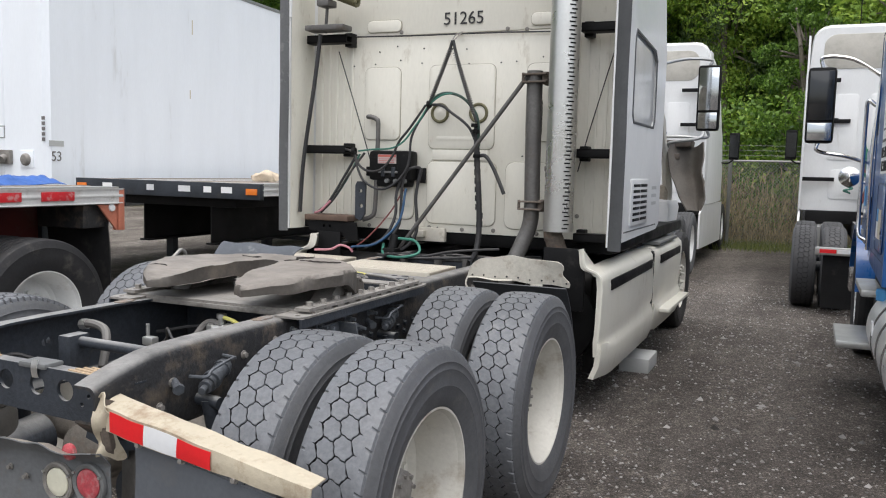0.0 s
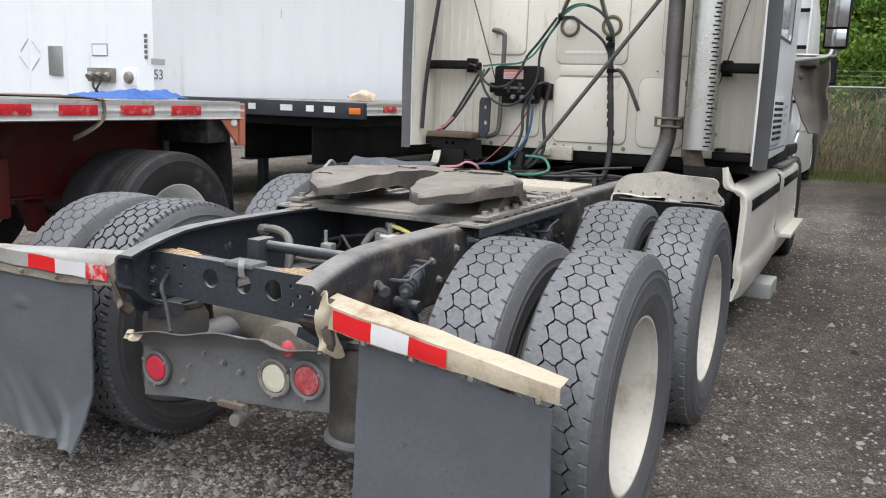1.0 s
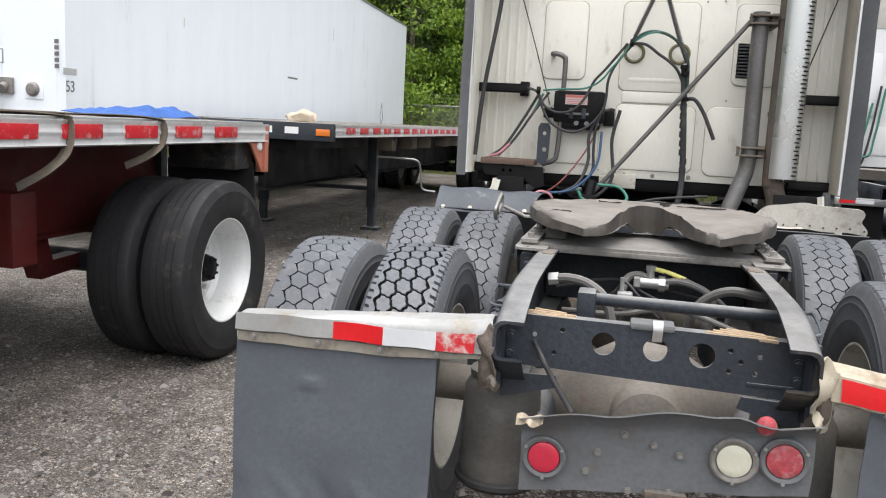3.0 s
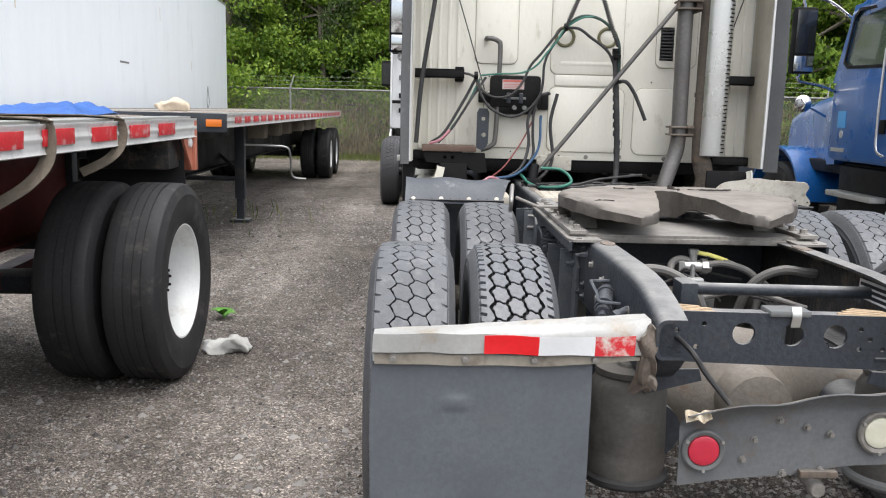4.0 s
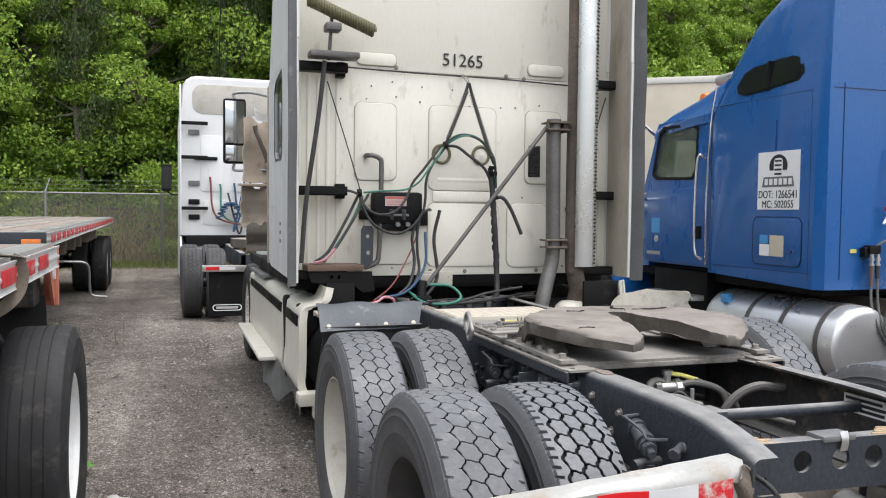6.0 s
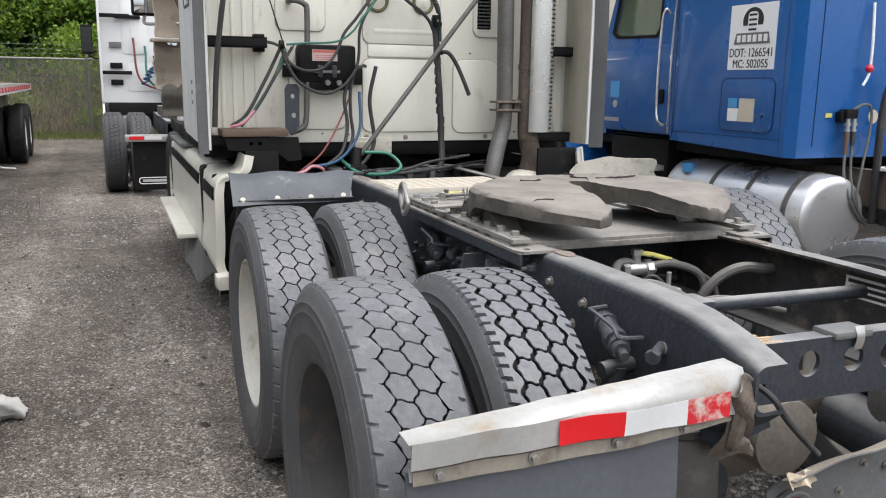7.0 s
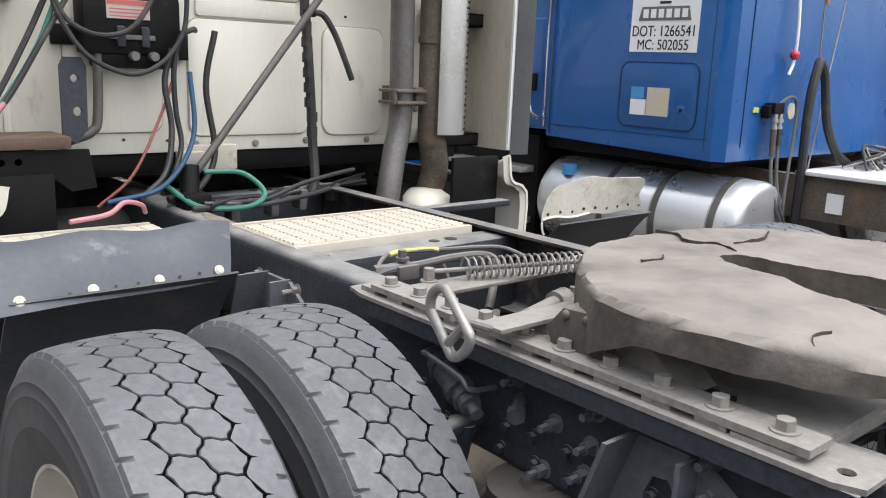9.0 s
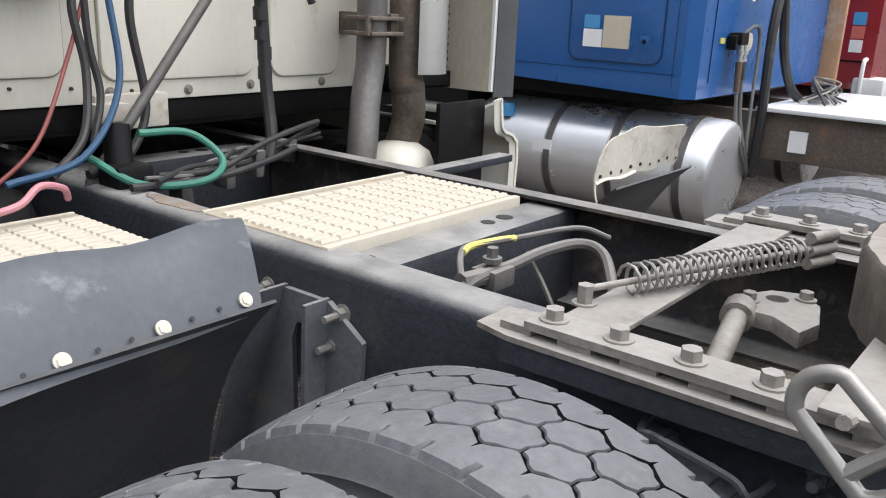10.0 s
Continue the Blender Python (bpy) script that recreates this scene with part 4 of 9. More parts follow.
        if side < 0:
            bm = sheet(bmesh.new(), lambda u, v: arm(0.03 + 0.965 * u, 0.80 + 0.2 * v) + Vector((0, -0.006, -0.001 - 0.006 * v)), 20, 3, 0.004)
            part("clamp_strip", wobble(bm, 0.004, 9, side), CLAMP, hang, "grimy clamp strip along the hanger", 50)
        bolts(hang, DUSTY, [(arm(u, 0.91) + Vector((0, -0.006, 0)), (0, -1, 0), 0.008, 0.01) for u in (0.20, 0.42, 0.67, 0.93)])
        bm = bmesh.new()
        crumple = lambda u, v, side=side: Vector((side * (0.425 + 0.05 * u), -0.035 + 0.06 * v * u + 0.012 * math.sin(v * 11 + u * 4), 0.885 - 0.19 * v + 0.015 * math.sin(u * 5 + v * 7)))
        sheet(bm, crumple, 6, 14, 0.004)
        part("crumpled_end", wobble(bm, 0.012, 22, side), TANPAINT if side > 0 else RUSTY, hang, "crumpled rusty end of the hanger", 60)
        part("hanger_bracket", sweep(bmesh.new(), [(side * 0.43, 0.02, 0.70), (side * 0.45, -0.01, 0.74), (side * 0.445, -0.02, 0.82), (side * 0.44, 0.0, 0.87)], 0.02, 8), RUSTY, t)
        bm = bmesh.new()
        fx0, fx1 = (0.598, 1.222) if side < 0 else (0.56, 1.20)
        zt0, zt1 = (0.80, 0.795) if side < 0 else (0.765, 0.70)

        def flap(u, v, side=side):
            x = fx0 + (fx1 - fx0) * u
            zt = zt0 + (zt1 - zt0) * u
            zb = 0.165 - 0.012 * min(1, u * 3.2) + 0.008 * math.sin(u * 11) if side < 0 else 0.13
            yb = (y_in + (y_out - y_in) * u) + 0.018
            curl = -0.035 * v * v
            corner = 0.10 * max(0, v + u - 1.62) if side < 0 else 0
            if side < 0:
                # creases that run out to the lower edge, and a dent
                for c, w, d in ((0.12, 0.035, 0.030), (0.30, 0.05, -0.024), (0.52, 0.04, 0.020)):
                    curl -= d * max(0, v - 0.62) * 2.2 * math.exp(-((u - c - 0.8 * (1 - v)) / w) ** 2)
                curl -= 0.24 * max(0, v - 0.70 - 0.75 * u) + 0.10 * max(0, v - 0.86 - 0.12 * math.sin(u * 5))
                curl -= 0.012 * math.exp(-((u - 0.62) / 0.05) ** 2 - ((v - 0.22) / 0.018) ** 2)
            return Vector((side * x, yb + curl + corner, zt + (zb - zt) * v))
        sheet(bm, flap, 40, 40, 0.008)
        part("mudflap", wobble(bm, 0.006, 5, 3 + side), FLAP, t, "grey rubber mudflap, curled and creased" if side < 0 else "dark grey rubber mudflap", 60)
    bm = bmesh.new()

    def panel(u, v):
        x = -0.335 + 0.78 * u
        zt = 0.655 + 0.07 * u + 0.028 * math.sin(math.pi * min(1, u * 1.15)) + (0.005 * math.sin(u * 14) + 0.016 * math.exp(-((u - 0.74) / 0.06) ** 2)) * (1 if v < 0.1 else 0)
        zb = 0.42 + 0.085 * u
        y = -0.012 - 0.05 * max(0, 0.25 - v) / 0.25 + 0.012 * u - 0.03 * max(0, 0.07 - v) / 0.07
        return Vector((x, y, zt + (zb - zt) * v))
    sheet(bm, panel, 30, 16, 0.004)
    lp = part("lamp_panel", wobble(bm, 0.008, 6, 2), PANEL, t, "bent grey tail lamp panel with torn upper edge", 50)

    bm = bmesh.new()
    lip = lambda u, v: Vector((-0.345 + 0.07 * u, -0.075 - 0.02 * v + 0.012 * math.sin(u * 9), 0.664 - 0.028 * v * (0.4 + 0.6 * abs(math.sin(u * 5 + 1)))))
    sheet(bm, lip, 10, 5, 0.003)
    part("torn_lip", wobble(bm, 0.002, 18), TANPAINT, lp, "torn tan corner of the panel", 60)

    def roundlamp(x, z, y, r, lens, ring, label):
        bm = bmesh.new()
        lathe(bm, [(0.0, r * 1.42), (-0.012, r * 1.42), (-0.016, r * 1.30), (-0.012, r * 1.08), (-0.004, r * 1.04)], 32, (x, y, z), "Y")
        bz = part("lamp_bezel", bm, ring, lp)
        bm = bmesh.new()
        lathe(bm, [(0.0, r * 1.04), (-0.012, r), (-0.014, r * 0.93), (-0.015, r * 0.5), (-0.015, 0.0005)], 32, (x, y, z), "Y")
        part("lens", bm, lens, bz, label)
        bolts(bz, ALU, [((x + math.cos(radians(a)) * r * 1.33, y - 0.014, z + math.sin(radians(a)) * r * 1.33), (0, -1, 0), 0.005, 0.004) for a in (30, 150, 270)], "screw", False)
    roundlamp(-0.268, 0.528, -0.018, 0.044, LENS_R, GREY, "faded red tail lamp")
    roundlamp(0.242, 0.586, -0.010, 0.045, LENS_W, DUSTY, "clear reversing lamp")
    roundlamp(0.370, 0.602, -0.008, 0.046, LENS_F, GREY, "crazed and bleached red tail lamp")
    for x, z, r in ((0.312, 0.700, 0.026),):
        bm = bmesh.new()
        lathe(bm, [(0, r), (-0.010, r * 0.98), (-0.016, r * 0.7), (-0.018, 0.0005)], 20, (x, -0.03, z), "Y")
        part("marker_lens", bm, LENS_F, lp, "small red marker lamp")
    bolts(lp, DUSTY, [((x, -0.016, z), (0, -1, 0), 0.007, 0.01) for x, z in ((-0.12, 0.56), (-0.05, 0.62), (0.03, 0.60), (0.10, 0.58), (-0.03, 0.46), (0.08, 0.47), (0.12, 0.46), (-0.15, 0.50))])
    bm = box((0.015, -0.035, 0.452), (0.125, -0.012, 0.472), 0.003)
    part("plate_lamp", bm, RUSTY, lp)
    bm = bmesh.new()
    lathe(bm, [(0, 0.022), (0.02, 0.026), (0.03, 0.022), (0.05, 0.015), (0.08, 0.015)], 18, (0.078, -0.02, 0.408), "Y")
    lathe(bm, [(0.0, 0.022), (-0.004, 0.02), (-0.005, 0.0005)], 14, (0.078, -0.02, 0.408), "Y")
    rod(bm, (0.078, 0.03, 0.408), (0.078, 0.06, 0.52), 0.014)
    part("drain_fitting", bm, DUSTY, t)
    # wheels
    axle = ((0.59, HEX_TYRE, LUG_TYRE, 1), (1.91, HEX_TYRE, HEX_TYRE, 2))
    for y, ot, it, seed in axle:
        for side in (-1, 1):
            dark = side < 0 and y < 1
            x_out, x_in = {(-1, True): (1.118, 0.787), (-1, False): (1.098, 0.767), (1, True): (1.130, 0.80), (1, False): (1.130, 0.80)}[(side, y < 1)]
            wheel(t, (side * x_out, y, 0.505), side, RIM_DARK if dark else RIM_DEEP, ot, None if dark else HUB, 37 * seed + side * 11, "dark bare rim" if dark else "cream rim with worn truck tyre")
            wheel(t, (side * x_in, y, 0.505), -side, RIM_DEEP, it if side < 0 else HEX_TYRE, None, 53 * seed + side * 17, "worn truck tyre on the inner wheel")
    for side in (-1, 1):
        wheel(t, (side * 1.03, 7.15, 0.50), side, RIM_PROUD, RIB_TYRE, HUB, 20, "front wheel with worn tyre")
    bm = box((-0.9, 7.08, 0.42), (0.9, 7.22, 0.52), 0.02)
    part("front_axle", bm, FRAME, t)
    return t


TRUCK = build_truck()


def build_fifth_wheel(t):
    """The coupling plate, its slider and the bolted mounting angles."""
    half = [(0.0, 1.455), (0.03, 1.448), (0.055, 1.42), (0.075, 1.34), (0.12, 1.13), (0.165, 0.945), (0.20, 0.90), (0.25, 0.885), (0.31, 0.93), (0.40, 1.02), (0.465, 1.13), (0.498, 1.25),
            (0.50, 1.34), (0.475, 1.42), (0.41, 1.50), (0.335, 1.575), (0.255, 1.635), (0.17, 1.672), (0.09, 1.686), (0.0, 1.69)]
    outline = half + [(-x, y) for x, y in reversed(half[1:-1])]
    fine = []
    for (xa, ya), (xb, yb) in zip(outline, outline[1:] + outline[:1]):
        for k in range(3):
            x, y = xa + (xb - xa) * k / 3, ya + (yb - ya) * k / 3
            j = 0.006 * noise.noise(Vector((x * 22, y * 22, 8)))
            fine.append((x + j, y + 0.006 * noise.noise(Vector((x * 22, y * 22, 2)))))
    outline = fine
    top = lambda x, y: 1.135 - 0.16 * max(0, 1.14 - y) ** 1.1 + 0.012 * (y - 1.4) + 0.004 * noise.noise(Vector((x * 9, y * 9, 3)))
    skirt = lambda x, y: top(x, y) - (0.06 + 0.055 * min(1, max(0, (y - 1.30) / 0.12)) - 0.02 * max(0, min(1, (1.06 - y) / 0.15)))
    bm = bmesh.new()
    n = len(outline)
    inner = [(x * 0.97, 1.42 + (y - 1.42) * 0.97) for x, y in outline]
    rings = [[bm.verts.new((x, y, top(x, y))) for x, y in inner], [bm.verts.new((x, y, top(x, y) - 0.012)) for x, y in outline],
             [bm.verts.new((x, y, skirt(x, y))) for x, y in outline],
             [bm.verts.new((x * 0.93, 1.42 + (y - 1.42) * 0.93, skirt(x, y))) for x, y in outline]]
    for a, b in zip(rings, rings[1:]):
        for k in range(n):
            bm.faces.new((a[k], a[(k + 1) % n], b[(k + 1) % n], b[k]))
    rim = set(rings[0])
    es = [e for e in bm.edges if e.verts[0] in rim and e.verts[1] in rim]
    filled = [f for f in bmesh.ops.triangle_fill(bm, edges=es, use_beauty=True)["geom"] if isinstance(f, bmesh.types.BMFace)]
    for cuts in (3, 2, 1):
        inner_edges = list({e for f in filled for e in f.edges if not (e.verts[0] in rim and e.verts[1] in rim)})
        got = bmesh.ops.subdivide_edges(bm, edges=inner_edges, cuts=cuts, use_grid_fill=True)
        bm.faces.ensure_lookup_table()
        filled = [f for f in bm.faces if f.normal.z > 0.5 or all(v.co.z > 1.0 and abs(v.co.z - top(v.co.x, v.co.y)) < 0.006 for v in f.verts)]
    for v in {v for f in filled for v in f.verts}:
        p = v.co
        v.co.z += 0.007 * noise.noise(Vector((p.x * 7, p.y * 7, 1))) + 0.004 * abs(noise.noise(Vector((p.x * 24, p.y * 24, 5))))
    es = [e for e in bm.edges if e.verts[0] in rings[3] and e.verts[1] in rings[3]]
    bmesh.ops.triangle_fill(bm, edges=es, use_beauty=True)
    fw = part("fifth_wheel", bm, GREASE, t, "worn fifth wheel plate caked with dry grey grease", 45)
    for k, line in enumerate(([(0.06, 1.46), (0.09, 1.53), (0.05, 1.58), (0.10, 1.64), (0.08, 1.685)],
                              [(-0.40, 1.06), (-0.36, 1.08), (-0.31, 1.075)], [(-0.12, 1.52), (-0.16, 1.50), (-0.22, 1.505)], [(0.12, 1.50), (0.22, 1.49), (0.33, 1.53)])):
        bm = bmesh.new()
        pts = [(x, y, top(x, y) + 0.001) for x, y in line]
        sweep(bm, pts, 0.003, 4, 6, flat=(0.0016, 0.008))
        part("grease_crack", wobble(bm, 0.004, 40, k), CRACK, fw)
    for side in (-1, 1):
        bm = plate(bmesh.new(), [(1.40, 1.0), (1.52, 1.0), (1.535, 1.04), (1.50, 1.085), (1.42, 1.09), (1.385, 1.04)], "yz", side * 0.40, side * 0.458, bevel=0.010)
        for y in (1.44, 1.49):
            bmesh.ops.create_icosphere(bm, subdivisions=2, radius=0.011, matrix=Matrix.Translation((side * 0.454, y, 1.072)))
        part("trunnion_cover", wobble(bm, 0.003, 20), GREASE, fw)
    for side in (-1, 1):
        bm = bmesh.new()
        plate(bm, [(1.24, 0.99), (1.62, 0.99), (1.56, 1.03), (1.49, 1.08), (1.40, 1.085), (1.33, 1.06)], "yz", side * 0.34, side * 0.43)
        for y in (1.40, 1.47):
            bolt(bm, (side * 0.43, y, 1.05), (side, 0, 0), 0.016, 0.02)
        part("saddle", bm, DUSTY, fw, "dusty cast saddle bracket")
    bm = bmesh.new()
    plate(bm, [(-0.50, 1.02), (0.505, 1.035), (0.50, 1.12), (0.34, 1.20), (0.34, 1.60), (-0.34, 1.60), (-0.34, 1.20), (-0.50, 1.12)], "xy", 0.982, 0.994)
    bx(bm, (-0.5, 1.02, 0.962), (0.5, 1.04, 0.982), 0.003)
    part("slider_plate", bm, DUSTY, t, "dusty steel slider plate")
    for side in (-1, 1):
        bm = bmesh.new()
        plate(bm, [(side * 0.385, 0.92), (side * 0.500, 0.92), (side * 0.516, 0.96), (side * 0.516, 2.06), (side * 0.50, 2.125), (side * 0.41, 2.125)], "xy", 0.977, 0.986, [disc(side * 0.47, 0.96, 0.013, 10), [(side * 0.445, 2.065), (side * 0.475, 2.065), (side * 0.475, 2.095), (side * 0.445, 2.095)]])
        ang = part("mounting_angle", bm, DUSTY, t, "dusty steel mounting angle bolted along the frame")
        bm = plate(bmesh.new(), [(0.925, 0.977), (2.075, 0.977), (2.075, 0.940), (0.925, 0.940)], "yz", side * 0.512, side * 0.502)
        part("angle_leg", bm, FRAME, ang)
        bm = bmesh.new()
        plate(bm, [(side * 0.43, 1.0), (side * 0.50, 1.0), (side * 0.50, 2.04), (side * 0.43, 2.04)], "xy", 0.997, 1.010)
        for k in range(11):
            y = 1.03 + 0.1 * k
            bx(bm, (side * 0.43, y, 0.984), (side * 0.495, y + 0.055, 0.998))
        part("slider_rack", bm, DUSTY, ang, "toothed slider rack")
        bolts(ang, DUSTY, [((side * 0.465, 1.055 + 0.106 * k, 1.010), (0, 0, 1), 0.015, 0.016) for k in range(10)])
    bm = bmesh.new()
    s0, s1 = Vector((-0.25, 2.0, 1.024)), Vector((0.115, 1.825, 1.036))
    n_ = 210
    pts = [s0.lerp(s1, k / n_) + Vector((0.4, 0.9, 0)) * 0.024 * math.cos(k * 0.66) + Vector((0, 0, 0.026 * math.sin(k * 0.66))) for k in range(n_ + 1)]
    sweep(bm, pts, 0.0032, 6, 1)
    part("release_spring", bm, SPRING, fw, "bare steel coil spring")
    bm = bmesh.new()
    rod(bm, (-0.33, 2.03, 1.02), (0.16, 1.80, 1.04), 0.006, 10)
    bolt(bm, (-0.335, 2.03, 0.995), (0, 0, 1), 0.014, 0.03)
    for dz in (-0.02, 0.005, 0.03):
        rod(bm, (0.13, 1.815, 1.03 + dz), (0.20, 1.79, 1.03 + dz), 0.012, 10)
    part("spring_rod", bm, DUSTY, fw)
    bm = bmesh.new()
    bx(bm, (-0.42, 1.93, 0.987), (0.42, 2.03, 0.996), 0.002, pose(0, 0, 0, 0, 0, 0))
    part("cross_strap", bm, DUSTY, t)
    bm = bmesh.new()
    A, B, wv = Vector((-0.675, 1.605, 1.122)), Vector((-0.688, 1.508, 1.040)), Vector((0.0, -0.022, 0.024))
    mid, ax_ = (A + B) / 2, (B - A) / 2
    ring = [mid + ax_ * (0.66 * (1 if math.cos(q) > 0 else -1) + 0.34 * math.cos(q)) + wv * math.sin(q) * (1.0 + 0.18 * math.cos(q)) for q in [2 * math.pi * k / 24 for k in range(24)]]
    sweep(bm, ring, 0.0095, 10, 1, True)
    sweep(bm, [mid + ax_ * 0.45 - wv * 1.0, mid + ax_ * 0.45, mid + ax_ * 0.45 + wv * 1.0], 0.009, 8)
    part("release_handle", bm, SPRING, fw, "bare steel pull handle loop")
    bm = bmesh.new()
    bx(bm, (-0.56, 1.55, 1.035), (-0.22, 1.615, 1.044), 0.002)
    rod(bm, (-0.56, 1.58, 1.04), (-0.66, 1.57, 1.08), 0.008, 8)
    part("handle_strap", bm, DUSTY, fw)
    bm = bmesh.new()
    sweep(bm, [(-0.30, 2.29, 0.90), (-0.27, 2.33, 0.955), (-0.20, 2.385, 0.972), (-0.14, 2.405, 0.972), (0.0, 2.38, 0.968), (0.20, 2.345, 0.96), (0.28, 2.30, 0.93)], 0.007, 8)
    sweep(bm, [(-0.36, 2.30, 0.93), (-0.26, 2.30, 0.955), (-0.15, 2.295, 0.958), (-0.04, 2.29, 0.965), (0.06, 2.26, 0.968), (0.06, 2.20, 0.955), (-0.02, 2.13, 0.90), (-0.05, 2.11, 0.86)], 0.012, 8)
    sweep(bm, [(-0.04, 2.33, 0.955), (-0.05, 2.28, 0.90), (-0.06, 2.24, 0.85)], 0.006, 6)
    bx(bm, (-0.235, 2.275, 0.925), (-0.165, 2.335, 0.965), 0.006)
    rod(bm, (-0.205, 2.305, 0.96), (-0.205, 2.305, 1.005), 0.012, 6)
    rod(bm, (-0.205, 2.305, 0.975), (-0.205, 2.305, 0.985), 0.02, 8)
    rod(bm, (-0.30, 2.31, 0.955), (-0.235, 2.305, 0.952), 0.018, 8)
    part("brake_valve", bm, HOSE_D, t, "dusty air valve with bent pipes")
    part("air_line", sweep(bmesh.new(), [(-0.19, 2.388, 0.9725), (-0.14, 2.405, 0.9725), (-0.06, 2.394, 0.971), (-0.01, 2.382, 0.969)], 0.0078, 8), YELLOW, t, "yellow sleeved air line")
    bm = bmesh.new()
    rod(bm, (-0.30, 1.825, 0.915), (-0.02, 1.88, 0.935), 0.020, 14)
    rod(bm, (-0.05, 1.874, 0.934), (0.0, 1.884, 0.936), 0.03, 14)
    plate(bm, [(-0.02, 1.895), (0.06, 1.905), (0.13, 1.87), (0.15, 1.82), (0.10, 1.77), (0.0, 1.745), (-0.07, 1.76), (-0.02, 1.82)], "xy", 0.915, 0.945, [disc(0.085, 1.845, 0.02, 12)], bevel=0.006)
    for x, y in ((0.03, 1.88), (0.11, 1.80)):
        bolt(bm, (x, y, 0.945), (0, 0, 1), 0.013, 0.014)
    part("lock_lever", bm, DUSTY, fw)


build_fifth_wheel(TRUCK)


def rail_wear(t):
    """Rust and bare primer where the slider plate has rubbed the rails."""
    for side, y0, y1, seed in ((-1, 0.83, 0.93, 3), (-1, 2.98, 3.22, 6), (1, 0.80, 0.92, 9)):
        ragged = lambda q: 1 + 0.28 * noise.noise(Vector((math.cos(q) * 2.2, math.sin(q) * 2.2, seed))) + 0.12 * noise.noise(Vector((math.cos(q) * 7, math.sin(q) * 7, seed)))
        rim = [(side * 0.374 + 0.026 * math.cos(q) * ragged(q), (y0 + y1) / 2 + (y1 - y0) / 2 * math.sin(q) * ragged(q)) for q in [math.pi * k / 20 for k in range(40)]]
        z = 0.9825 if y0 < 1 else 0.9755
        part("rust_patch", plate(bmesh.new(), rim, "xy", z - 0.004, z + 0.0012), WEAR, t)


WEAR = surface("rubbed_rust", (0.235, 0.185, 0.145), 0.7, fine=0.2, coarse=0.35, dirt=(0.22, 0.215, 0.21), dirt_amount=0.6, dirt_scale=24, bump=0.2)
rail_wear(TRUCK)


DUSTY_WHITE = surface("dirty_white_plastic", (0.58, 0.55, 0.48), 0.6, fine=0.1, coarse=0.25, dirt=(0.28, 0.22, 0.16), dirt_amount=0.28, dirt_scale=14, bump=0.15)
DECK_TOP = surface("deck_grip_cream", (0.53, 0.49, 0.415), 0.5, fine=0.06, coarse=0.15, dirt=(0.36, 0.29, 0.20), dirt_amount=0.2, dirt_scale=9, bump=0.08)
DECK = surface("deck_cream", (0.40, 0.36, 0.29), 0.6, fine=0.08, coarse=0.25, dirt=(0.30, 0.24, 0.17), dirt_amount=0.25, dirt_scale=9, bump=0.1)


def tread_plate(t, x0, x1, y0, y1, z, label):
    """A deck plate with rows of raised grip bars."""
    bm = box((x0, y0, z - 0.02), (x1, y1, z), 0.003)
    deck = part("deck_plate", bm, DECK, t, label)
    bm = box((x0, y0 - 0.024, z - 0.045), (x1, y0 - 0.002, z + 0.003), 0.005)
    part("deck_edge", bm, DECK_TOP, deck)
    part("deck_edge", box((x0, y1 + 0.002, z - 0.03), (x1, y1 + 0.014, z + 0.003), 0.004), DECK_TOP, deck)
    n = round((x1 - x0) / 0.057)
    step = (x1 - x0 - 0.02) / n
    bm = bmesh.new()
    lo = [bm.verts.new((x, y, -0.001)) for x, y in ((0, 0), (step - 0.004, 0), (step - 0.004, 0.0185), (0, 0.0185))]
    hi = [bm.verts.new((x, y, 0.005)) for x, y in ((0.002, 0.003), (step - 0.006, 0.003), (step - 0.006, 0.0155), (0.002, 0.0155))]
    for k in range(4):
        bm.faces.new((lo[k], lo[(k + 1) % 4], hi[(k + 1) % 4], hi[k]))
    bm.faces.new(hi)
    bar = finish("grip_bar", bm, DECK_TOP)
    for k in range(int((y1 - y0 - 0.02) / 0.0255)):
        for j in range(n):
            part("grip_bar", bar, None, deck).location = (x0 + 0.017 + step * j, y0 + 0.012 + 0.0255 * k, z)


